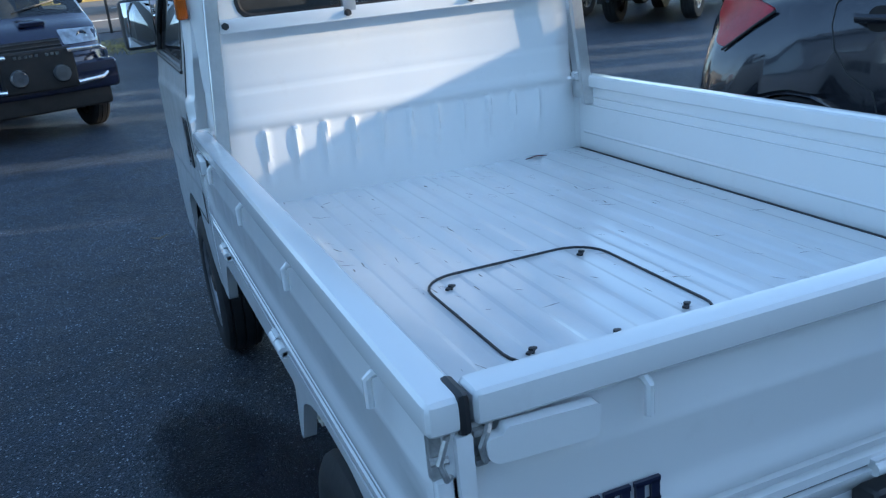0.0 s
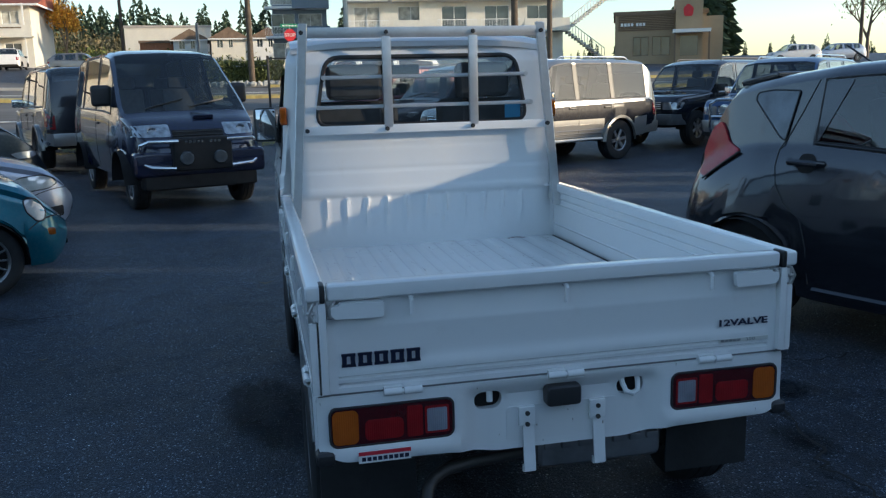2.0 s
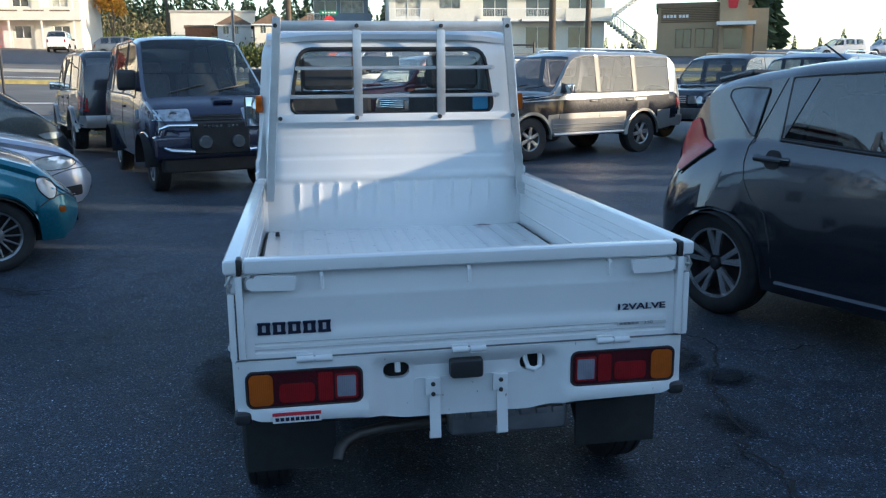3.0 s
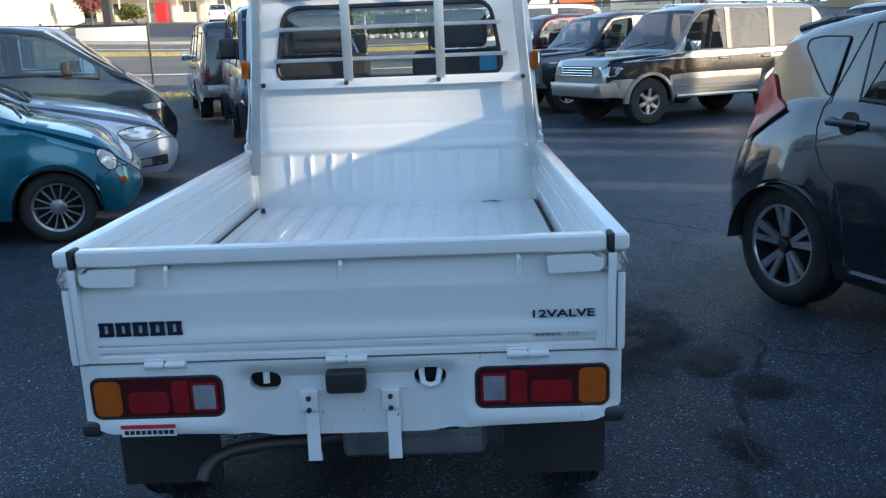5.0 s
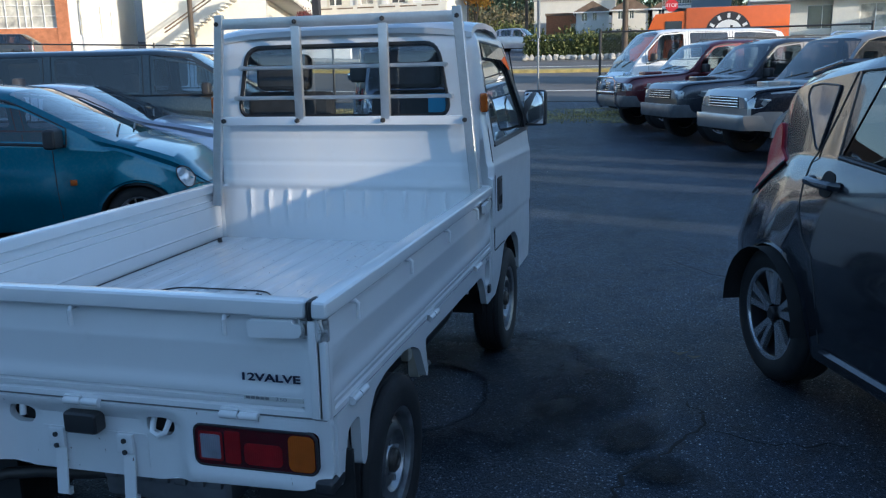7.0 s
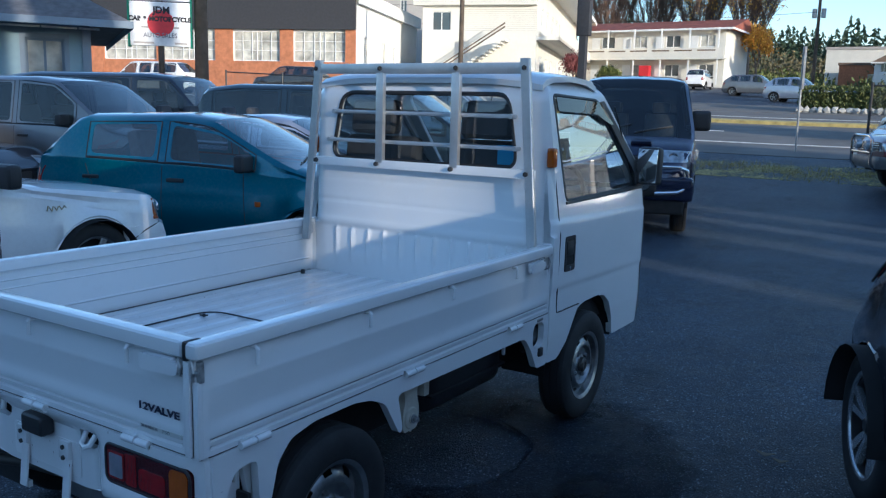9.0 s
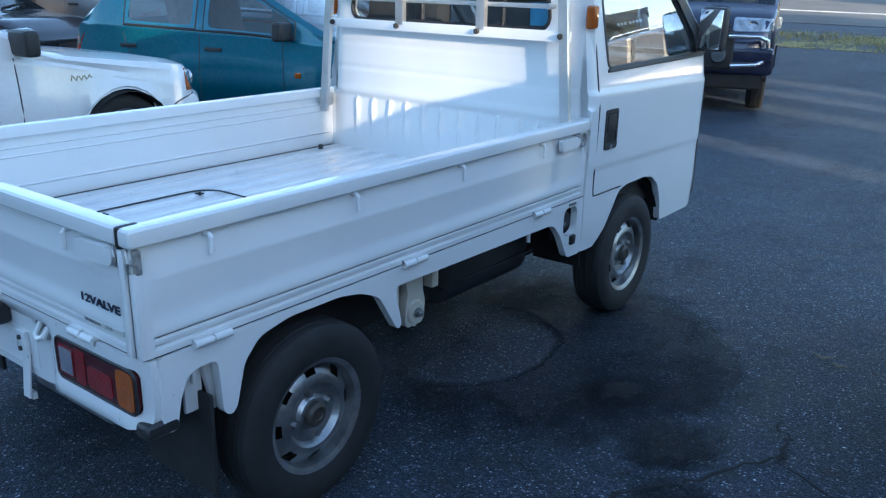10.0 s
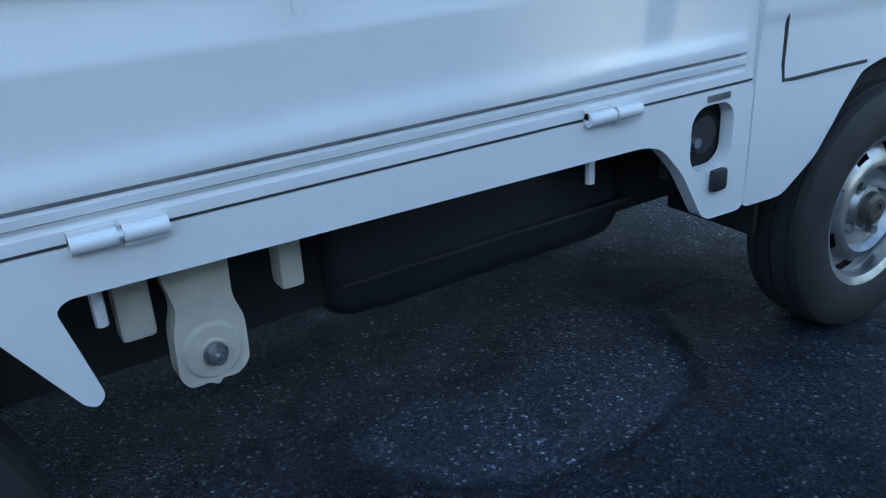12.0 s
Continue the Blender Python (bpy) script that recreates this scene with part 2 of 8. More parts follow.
# ---- materials ----
def asphalt_stones(nt, b, deep=1.0):
    """Old asphalt: small angular stones in dark binder, rare pale chips, broad worn patches."""
    tc = nt.nodes.new("ShaderNodeNewGeometry")

    def cells(scale):
        v = nt.nodes.new("ShaderNodeTexVoronoi")
        v.inputs["Scale"].default_value = scale
        nt.links.new(tc.outputs["Position"], v.inputs["Vector"])
        return v

    def cloud(scale, detail, rough):
        n = nt.nodes.new("ShaderNodeTexNoise")
        n.inputs["Scale"].default_value, n.inputs["Detail"].default_value, n.inputs["Roughness"].default_value = scale, detail, rough
        nt.links.new(tc.outputs["Position"], n.inputs["Vector"])
        return n
    mid, big, tar = cloud(7.0, 6, 0.65), cloud(0.6, 6, 0.62), cloud(2.3, 5, 0.7)
    v, v2, v3 = cells(190.0), cells(64.0), cells(24.0)
    c = ramp_node(nt, v.outputs["Color"], [(0.10, (0.007, 0.0105, 0.017)), (0.58, (0.026, 0.0355, 0.050)), (0.84, (0.058, 0.073, 0.097)), (0.97, (0.27, 0.32, 0.385))])
    s2 = ramp_node(nt, v2.outputs["Color"], [(0.74, 0.0), (0.78, 1.0)])
    n2 = ramp_node(nt, v2.outputs["Distance"], [(0.15, 0.95), (0.30, 0.0)])
    c1 = mix_color(nt, mix_color(nt, 1.0, s2.outputs[0], n2.outputs[0], "MULTIPLY"), c.outputs[0], (0.30, 0.345, 0.39))
    s3 = ramp_node(nt, v3.outputs["Color"], [(0.90, 0.0), (0.93, 1.0)])
    n3 = ramp_node(nt, v3.outputs["Distance"], [(0.06, 1.0), (0.14, 0.0)])
    c1 = mix_color(nt, mix_color(nt, 1.0, s3.outputs[0], n3.outputs[0], "MULTIPLY"), c1, (0.78, 0.79, 0.79))
    c2 = ramp_node(nt, mid.outputs[0], [(0.3, 0.58), (0.7, 1.32)])
    c3 = ramp_node(nt, big.outputs[0], [(0.35, 1.00), (0.65, 1.74)])
    c4 = ramp_node(nt, tar.outputs[0], [(0.36, 0.66), (0.46, 1.06)])
    col = mix_color(nt, 1.0, mix_color(nt, 1.0, c1, c2.outputs[0], "MULTIPLY"), mix_color(nt, 1.0, c3.outputs[0], c4.outputs[0], "MULTIPLY"), "MULTIPLY")
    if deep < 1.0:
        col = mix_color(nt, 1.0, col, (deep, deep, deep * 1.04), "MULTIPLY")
    nt.links.new(col, b.inputs["Base Color"])
    r = ramp_node(nt, mid.outputs[0], [(0.3, 0.44), (0.7, 0.68)])
    nt.links.new(r.outputs[0], b.inputs["Roughness"])
    b.inputs["Specular IOR Level"].default_value = 0.27 if deep == 1.0 else 0.17
    add_bump(nt, b, mix_color(nt, 0.45, v.outputs["Distance"], v2.outputs["Distance"]), 0.9, 0.010)


def asphalt_mat():
    m, nt, b = node_mat("asphalt")
    asphalt_stones(nt, b)
    return m


def stain_or_shade_mat(name, deep, edge, rim=(0.55, 1.42), dry=None):
    """Asphalt darkened by oil, damp or painted shade, with a broken rim; dry: an oval within it (middle and half
    widths) that stayed dry.
    """
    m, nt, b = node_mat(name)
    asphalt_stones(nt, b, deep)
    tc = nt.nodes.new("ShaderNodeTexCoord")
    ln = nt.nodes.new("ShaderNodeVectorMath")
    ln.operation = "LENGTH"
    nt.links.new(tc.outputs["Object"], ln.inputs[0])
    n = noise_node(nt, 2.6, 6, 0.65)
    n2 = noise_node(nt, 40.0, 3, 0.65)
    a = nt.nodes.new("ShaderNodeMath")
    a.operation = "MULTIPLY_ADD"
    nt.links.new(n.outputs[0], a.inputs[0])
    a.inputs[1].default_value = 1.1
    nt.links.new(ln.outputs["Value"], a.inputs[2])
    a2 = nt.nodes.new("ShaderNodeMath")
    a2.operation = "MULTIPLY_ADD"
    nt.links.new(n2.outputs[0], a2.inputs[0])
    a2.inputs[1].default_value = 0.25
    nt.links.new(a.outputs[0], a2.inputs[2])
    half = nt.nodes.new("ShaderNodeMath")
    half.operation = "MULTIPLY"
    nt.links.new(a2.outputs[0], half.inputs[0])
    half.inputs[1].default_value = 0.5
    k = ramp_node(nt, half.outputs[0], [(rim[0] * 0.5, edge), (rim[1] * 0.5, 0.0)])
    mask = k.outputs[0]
    if dry:
        mp = nt.nodes.new("ShaderNodeMapping")
        mp.inputs["Location"].default_value = (-dry[0] / dry[2], -dry[1] / dry[3], 0)
        mp.inputs["Scale"].default_value = (1 / dry[2], 1 / dry[3], 1)
        nt.links.new(tc.outputs["Object"], mp.inputs["Vector"])
        ld = nt.nodes.new("ShaderNodeVectorMath")
        ld.operation = "LENGTH"
        nt.links.new(mp.outputs[0], ld.inputs[0])
        nd = nt.nodes.new("ShaderNodeMath")
        nd.operation = "MULTIPLY_ADD"
        nt.links.new(n.outputs[0], nd.inputs[0])
        nd.inputs[1].default_value = 0.30
        nt.links.new(ld.outputs["Value"], nd.inputs[2])
        kd = ramp_node(nt, nd.outputs[0], [(0.90, 0.0), (1.0, 1.0)])
        sc = nt.nodes.new("ShaderNodeMath")
        sc.operation = "MULTIPLY"
        sc.inputs[1].default_value = 0.85
        nt.links.new(nd.outputs[0], sc.inputs[0])
        nt.links.new(sc.outputs[0], kd.inputs[0])
        mask = mix_color(nt, 1.0, mask, kd.outputs[0], "MULTIPLY")
    nt.links.new(mask, b.inputs["Alpha"])
    return m


def bed_mat(name="worn_white_paint", scratch=0.745, grime=0.18, rough=(0.24, 0.27), tone=(0.75, 0.80), coat=0.8):
    """White truck paint, worn: fine scratches, rust flecks and grime."""
    m, nt, b = node_mat(name)
    tc = nt.nodes.new("ShaderNodeTexCoord")
    big = noise_node(nt, 2.2, 5, 0.6)
    base = ramp_node(nt, big.outputs[0], [(0.3, (tone[0], tone[0] * 1.012, tone[0] * 1.01)), (0.7, (tone[1], tone[1] * 1.012, tone[1] * 1.008))])
    mp = nt.nodes.new("ShaderNodeMapping")
    mp.inputs["Rotation"].default_value = (0, 0, 0.5)
    mp.inputs["Scale"].default_value = (70, 9, 30)
    nt.links.new(tc.outputs["Object"], mp.inputs[0])
    s = nt.nodes.new("ShaderNodeTexNoise")
    s.inputs["Scale"].default_value, s.inputs["Detail"].default_value = 1.0, 2.0
    nt.links.new(mp.outputs[0], s.inputs["Vector"])
    sc = ramp_node(nt, s.outputs[0], [(scratch, 0.0), (scratch + 0.025, 0.85)])
    col = mix_color(nt, sc.outputs[0], base.outputs[0], (0.16, 0.13, 0.11))
    g = noise_node(nt, 11.0, 8, 0.7)
    gr = ramp_node(nt, g.outputs[0], [(0.58, 0.0), (0.85, grime)])
    col = mix_color(nt, gr.outputs[0], col, (0.42, 0.39, 0.34))
    nt.links.new(col, b.inputs["Base Color"])
    r = ramp_node(nt, g.outputs[0], [(0.35, rough[0]), (0.7, rough[1])])
    nt.links.new(r.outputs[0], b.inputs["Roughness"])
    b.inputs["Coat Weight"].default_value = coat
    b.inputs["Coat Roughness"].default_value = 0.055
    return m


M_ASPHALT = asphalt_mat()
M_WHITE = bed_mat("white_body_paint", 0.80, 0.16, (0.18, 0.25), (0.77, 0.80), 0.45)
M_BED = bed_mat()
M_ALU = surface("brushed_aluminium", (0.62, 0.62, 0.61), 0.36, metal=0.75, vary=0.1, scale=9)
M_GROOVE_SHADE = surface("groove_shade_grey", (0.26, 0.27, 0.28), 0.6, vary=0.3, scale=12)
M_ZINC = surface("scuffed_zinc", (0.46, 0.46, 0.45), 0.42, metal=0.55, vary=0.45, scale=40)
M_CHROME = surface("chrome", (0.78, 0.78, 0.78), 0.10, metal=1.0, vary=0.05)
M_STEEL = surface("silver_wheel_steel", (0.36, 0.365, 0.37), 0.36, metal=0.85, vary=0.35, scale=14)
M_RUBBER = surface("tyre_rubber", (0.022, 0.022, 0.023), 0.75, vary=0.25, scale=14, bump=0.2)
M_BLACK = surface("black_plastic", (0.025, 0.025, 0.027), 0.45, vary=0.2, scale=8)
M_SEAM = surface("dark_joint", (0.045, 0.045, 0.045), 0.8)
M_GAP = surface("grey_joint", (0.16, 0.16, 0.16), 0.8)
M_HAZELAMP = surface("hazed_headlamp_glass", (0.36, 0.40, 0.44), 0.2, metal=0.3, vary=0.4, scale=14, coat=1.0)
M_LAMP = surface("headlamp_glass", (0.50, 0.53, 0.55), 0.12, metal=0.6, vary=0.25, scale=9, coat=1.0)
M_UNDER = surface("sooty_underside", (0.018, 0.017, 0.017), 0.85, vary=0.3)
M_SEAT = surface("grey_seat_cloth", (0.07, 0.07, 0.075), 0.9, vary=0.2, scale=20, bump=0.3)
M_INK = surface("dark_blue_lettering", (0.012, 0.016, 0.045), 0.4)
M_RED = lens_mat("red_lens", (0.085, 0.004, 0.008))
M_RED_BRIGHT = lens_mat("bright_red_lens", (0.34, 0.010, 0.013))
M_RED_HATCH = lens_mat("hatch_red_lens", (0.60, 0.010, 0.028), 0.28, 0.35)
M_AMBER = lens_mat("amber_lens", (0.55, 0.12, 0.008))
M_CLEAR = lens_mat("clear_lens", (0.33, 0.34, 0.40))
M_GLASS = pane_mat("window_glass", (0.90, 0.93, 0.93), least=0.11)
M_DOORGLASS = pane_mat("door_glass", (0.66, 0.72, 0.73), least=0.36)
M_TINT = pane_mat("tinted_glass", (0.36, 0.40, 0.41), least=0.12)
M_SOFTTINT = pane_mat("light_tint_glass", (0.60, 0.65, 0.66), least=0.13)
M_SCREEN = pane_mat("screen_glass", (0.62, 0.68, 0.68), least=0.07)
M_DARKTINT = pane_mat("privacy_glass", (0.07, 0.08, 0.085), least=0.03)
M_MIRROR = surface("mirror_glass", (0.85, 0.86, 0.88), 0.02, metal=1.0, vary=0.01)
M_CONCRETE = surface("pale_concrete", (0.40, 0.39, 0.36), 0.85, vary=0.15, scale=1.2, bump=0.3)
M_YELLOW = surface("worn_yellow_paint", (0.50, 0.39, 0.14), 0.85, vary=0.3, scale=3)
M_LINE = surface("worn_white_marking", (0.62, 0.62, 0.60), 0.8, vary=0.25, scale=3)


def verge_mat():
    """Dry grass that thins out in ragged patches."""
    m, nt, b = node_mat("dry_grass_verge")
    n = noise_node(nt, 0.55, 6, 0.7)
    n2 = noise_node(nt, 14.0, 5, 0.7)
    c = ramp_node(nt, n2.outputs[0], [(0.3, (0.14, 0.13, 0.05)), (0.55, (0.36, 0.31, 0.12)), (0.75, (0.52, 0.45, 0.22))])
    nt.links.new(c.outputs[0], b.inputs["Base Color"])
    b.inputs["Roughness"].default_value = 0.9
    k = ramp_node(nt, mix_color(nt, 0.4, n.outputs[0], n2.outputs[0]), [(0.47, 0.0), (0.57, 0.9)])
    nt.links.new(k.outputs[0], b.inputs["Alpha"])
    return m


M_GRASS = verge_mat()

# ---- ground ----
def soft_ramp(d, k=4.0):
    return d if d / k > 40 else k * math.log1p(math.exp(d / k))


def rise(x, y):
    """The lot is level; the land climbs towards the street and beyond."""
    up = 0.057 * (soft_ramp(y - 14.5, 1.2) - 0.7 * soft_ramp(y - 110, 20))
    left = 0.040 * (soft_ramp(-x - 9, 3.0) - 0.9 * soft_ramp(-x - 80, 20))
    return up + left * min(1.0, max(0.0, (y + 5) / 20))


def ground_sheet():
    def marks(stops):
        out = []
        for (a, n), (b, _) in zip(stops, stops[1:]):
            out += [a + (b - a) * k / n for k in range(n)]
        return out + [stops[-1][0]]
    xs = marks([(-900, 6), (-200, 8), (-60, 20), (-15, 10), (15, 20), (60, 8), (200, 6), (900, 1)])
    ys = marks([(-600, 5), (-60, 6), (-10, 20), (14, 30), (44, 24), (110, 8), (200, 6), (900, 1)])
    bm = bmesh.new()
    g = [[bm.verts.new((x, y, rise(x, y))) for x in xs] for y in ys]
    for r0, r1 in zip(g, g[1:]):
        for i in range(len(xs) - 1):
            bm.faces.new((r0[i], r0[i + 1], r1[i + 1], r1[i]))
    return solid("ground", bm, M_ASPHALT, "dark worn asphalt of a car lot with pale grit", "asphalt", kind="structure")


ground_sheet()


def strip_on_ground(name, x0, x1, y0, y1, lift, mat, label, category, thick=0.02, nx=40):
    """A long flat band that follows the land."""
    bm = bmesh.new()
    rows = []
    for k in range(nx + 1):
        x = x0 + (x1 - x0) * k / nx
        rows.append([bm.verts.new((x, y0, rise(x, y0) + lift - thick)), bm.verts.new((x, y0, rise(x, y0) + lift)),
                     bm.verts.new((x, y1, rise(x, y1) + lift)), bm.verts.new((x, y1, rise(x, y1) + lift - thick))])
    for a, b in zip(rows, rows[1:]):
        for k in range(3):
            bm.faces.new((a[k], a[k + 1], b[k + 1], b[k]))
    bm.faces.new(rows[0])
    bm.faces.new(rows[-1][::-1])
    return solid(name, bm, mat, label, category, kind="structure", smooth=False)


M_ROAD = surface("worn_grey_asphalt", (0.150, 0.140, 0.125), 0.85, vary=0.28, scale=0.5, bump=0.3, bump_scale=40)
strip_on_ground("road", -85, 85, 22.6, 35.0, 0.02, M_ROAD, "worn light grey asphalt of the street", "road", 0.03, nx=160)
strip_on_ground("road", -85, 85, 35.9, 44.0, 0.02, M_ROAD, "worn light grey asphalt of the street", "road", 0.03, nx=160)
strip_on_ground("driveway", -34, 60, 44.4, 84.0, 0.02, M_ROAD, "worn grey asphalt drive before the motel", "driveway", 0.03, nx=160)
strip_on_ground("kerb", -70, 70, 35.0, 35.9, 0.15, M_YELLOW, "worn yellow painted concrete kerb of the street", "kerb", 0.3)
strip_on_ground("kerb", -70, -12, 44.0, 44.4, 0.15, M_CONCRETE, "pale concrete kerb along the street", "kerb", 0.3)
strip_on_ground("kerb", 0, 70, 44.0, 44.4, 0.16, M_YELLOW, "worn yellow painted kerb before the hedge", "kerb", 0.3)
strip_on_ground("line_marking", -70, 70, 26.0, 26.14, 0.035, M_LINE, "worn white edge line on the street", "road marking", 0.03)
strip_on_ground("line_marking", -70, 70, 39.5, 39.64, 0.035, M_LINE, "worn white lane line on the street", "road marking", 0.03)
for k in range(-6, 7):
    strip_on_ground("line_marking", k * 9.0, k * 9.0 + 3.0, 30.4, 30.54, 0.035, M_LINE, "short white lane dash on the street", "road marking", 0.03, nx=3)
strip_on_ground("verge", -26, 1.4, 17.6, 20.8, 0.012, M_GRASS, "strip of dry yellowed grass by the lot's edge", "verge", 0.05)


# spills, shade under the truck put into colour, cracks and litter on the asphalt
M_SPILL = stain_or_shade_mat("oil_spill", 0.28, 0.92, (1.05, 1.58))
M_ARC = stain_or_shade_mat("curved_damp_stain", 0.46, 0.97, (1.25, 1.72), (-0.503, -0.247, 0.555, 0.51))
M_DAMP_SHADE = stain_or_shade_mat("damp_and_shade_patch", 0.45, 0.75, (0.80, 1.55))


def spill_or_shade(x, y, rx, ry, turn, mat, label, seed):
    rng = random.Random(seed)
    bm = bmesh.new()
    vs = [bm.verts.new((1.25 * math.cos(k * math.tau / 40) * rng.uniform(0.95, 1.05), 1.25 * math.sin(k * math.tau / 40) * rng.uniform(0.95, 1.05), 0)) for k in range(40)]
    bm.faces.new(vs)
    ob = solid("ground_stain_or_shade", bm, mat, label, "stain", kind="structure", smooth=False)
    ob.matrix_basis = pose(x, y, 0.0015 * seed + 0.003, 0, 0, turn) @ Matrix.Diagonal((rx, ry, 1, 1))
    return ob


spill_or_shade(-0.83, 1.58, 0.24, 0.50, 8, M_SPILL, "dark oily stain on the asphalt beside the truck", 1)
spill_or_shade(-0.62, 1.30, 0.36, 0.55, 30, M_DAMP_SHADE, "wide damp patch on the asphalt beside the truck", 2)
# the truck's shade underneath, painted into the asphalt's colour
spill_or_shade(-0.12, 1.15, 0.40, 1.20, 0, M_DAMP_SHADE, "wide patch on the asphalt darkened for the shade under the truck", 1)
spill_or_shade(0.70, 1.87, 0.68, 0.84, 0, M_ARC, "dark curved damp stain round a dry spot beside the bed", 3)
# damp and the shade below the cab, painted as one dark patch
spill_or_shade(0.36, 2.35, 0.40, 0.30, 0, M_DAMP_SHADE, "dark patch on the asphalt under the cab, damp and painted shade", 4)
spill_or_shade(1.15, 1.85, 0.40, 0.34, 25, M_DAMP_SHADE, "faint damp patch on the asphalt by the bed", 5)
spill_or_shade(1.36, 1.42, 0.25, 0.15, 62, M_SPILL, "dark oily puddle round a crack in the asphalt", 4)
spill_or_shade(1.48, 1.14, 0.16, 0.14, 0, M_SPILL, "dark oily stain on the asphalt", 5)
spill_or_shade(1.24, 0.62, 0.12, 0.20, 15, M_DAMP_SHADE, "dark oily stain along a crack in the asphalt", 6)
spill_or_shade(1.06, 1.66, 0.20, 0.13, 60, M_SPILL, "small dark puddle stain on the asphalt", 6)


def crack(points, w, seed):
    """A crooked crack with raised lips of dark filler."""
    rng = random.Random(seed)
    line = []
    for a, b in zip(points, points[1:]):
        for k in range(6):
            t = k / 6
            line.append((a[0] + (b[0] - a[0]) * t + rng.gauss(0, 0.012), a[1] + (b[1] - a[1]) * t + rng.gauss(0, 0.012)))
    line.append(points[-1])
    bm = bmesh.new()
    rows = []
    for i, (x, y) in enumerate(line):
        p, q = line[max(0, i - 1)], line[min(len(line) - 1, i + 1)]
        d = Vector((q[0] - p[0], q[1] - p[1])).normalized()
        ww = w * rng.uniform(0.4, 1.3) * min(1, (i + 1) / 4, (len(line) - i) / 4)
        rows.append([bm.verts.new((x - d.y * ww, y + d.x * ww, 0.012)), bm.verts.new((x, y, 0.0135)), bm.verts.new((x + d.y * ww, y - d.x * ww, 0.012))])
    for a, b in zip(rows, rows[1:]):
        bm.faces.new((a[0], a[1], b[1], b[0]))
        bm.faces.new((a[1], a[2], b[2], b[1]))
    return solid("ground_crack", bm, M_UNDER, "crooked dark crack in the asphalt", "crack", kind="structure", smooth=False)


crack([(1.57, 1.79), (1.65, 1.70), (1.63, 1.53), (1.50, 1.29), (1.35, 1.09), (1.31, 0.82), (1.23, 0.52), (1.15, 0.38), (1.18, 0.19), (1.13, -0.06), (1.18, -0.4)], 0.009, 1)
crack([(1.48, 4.61), (1.75, 4.25), (2.08, 3.88)], 0.008, 2)
crack([(-2.66, 3.77), (-2.37, 3.54), (-1.98, 3.60)], 0.008, 3)
crack([(1.63, 1.53), (1.9, 1.42), (2.2, 1.5)], 0.006, 4)
for gx, gy, gs in ((-0.80, 4.10, 0.06), (1.56, 2.42, 0.05), (1.63, 2.38, 0.04), (-2.0, 2.6, 0.03), (2.05, 3.2, 0.03)):
    rngl = random.Random(int(gx * 100))
    solid("fallen_leaf", plate(rounded_poly([(gx - gs, gy), (gx, gy - gs * 0.4), (gx + gs, gy + gs * 0.2), (gx, gy + gs * 0.5)], gs * 0.3), [], lambda u, v: (u, v, 0.014 + 0.3 * abs(u - gx)), lambda u, v: (0, 0, -0.002)),
          surface("litter_leaf", (0.12, 0.10, 0.07), 0.8), "small dry leaf lying on the asphalt", "leaf", group="fallen leaves")


def tufts(n, seed):
    """Dry blades that stand up along the verge."""
    rng = random.Random(seed)
    bm = bmesh.new()
    for _ in range(n):
        x = rng.uniform(-14, 1.4)
        y = 19.2 + rng.gauss(0, 0.55) + 0.4 * math.sin(x * 1.7)
        h, w, a = rng.uniform(0.03, 0.11), rng.uniform(0.004, 0.012), rng.uniform(0, math.tau)
        z = rise(x, y) + 0.01
        d = Vector((math.cos(a), math.sin(a), 0))
        p = Vector((x, y, z))
        bm.faces.new([bm.verts.new(q) for q in (p - d * w, p + d * w, p + Vector((rng.gauss(0, 0.04), rng.gauss(0, 0.04), h)))])
    return bm


tagged(new("grass_tufts", mesh_of(tufts(5000, 12), "grass_tufts", surface("dry_blades", (0.34, 0.29, 0.12), 0.9, vary=0.35, scale=3), False)), "dry yellow grass tufts along the lot's edge", "grass", kind="stuff")

# ---- the small white pickup truck ----
truck = thing("pickup_truck", "small white flatbed pickup truck parked on the asphalt", "truck")


def side_x(z):
    """Half the cab's width at a height."""
    return 0.704 - 0.13 * max(0.0, z - 0.99) - 0.06 * max(0.0, z - 1.5) if z > 0.62 else 0.704 - 0.05 * max(0.0, 0.50 - z)


# bed floor with pressed ribs
def bed_floor():
    bm = bmesh.new()
    prof = [(-0.655, 0.0)]
    x = -0.60
    while x < 0.59:
        prof += [(x, 0.0), (x + 0.003, 0.0004), (x + 0.011, 0.0030), (x + 0.014, 0.0034), (x + 0.060, 0.0034), (x + 0.063, 0.0030), (x + 0.071, 0.0004), (x + 0.074, 0.0)]
        x += 0.112
    prof.append((0.655, 0.0))
    ys = [0.04 + 1.905 * k / 4 for k in range(5)]
    g = [[bm.verts.new((px, y, 0.645 + pz)) for px, pz in prof] for y in ys]
    for a, b in zip(g, g[1:]):
        for i in range(len(prof) - 1):
            bm.faces.new((a[i], a[i + 1], b[i + 1], b[i]))
    low = [[bm.verts.new((px, y, 0.625)) for px in (-0.655, 0.655)] for y in (ys[0], ys[-1])]
    bm.faces.new((low[0][0], low[1][0], low[1][1], low[0][1]))
    return bm


part("bed_floor", bed_floor(), M_BED, truck, "ribbed white bed floor with scratches and grime")
HATCH = rounded(-0.36, 0.095, 0.45, 0.98, 0.09, 6)
part("hatch_seal", tube([(x, y, 0.6505) for x, y in HATCH + HATCH[:1]], 0.0034, 6), M_BLACK, truck, "thin black rubber seal round the engine hatch")
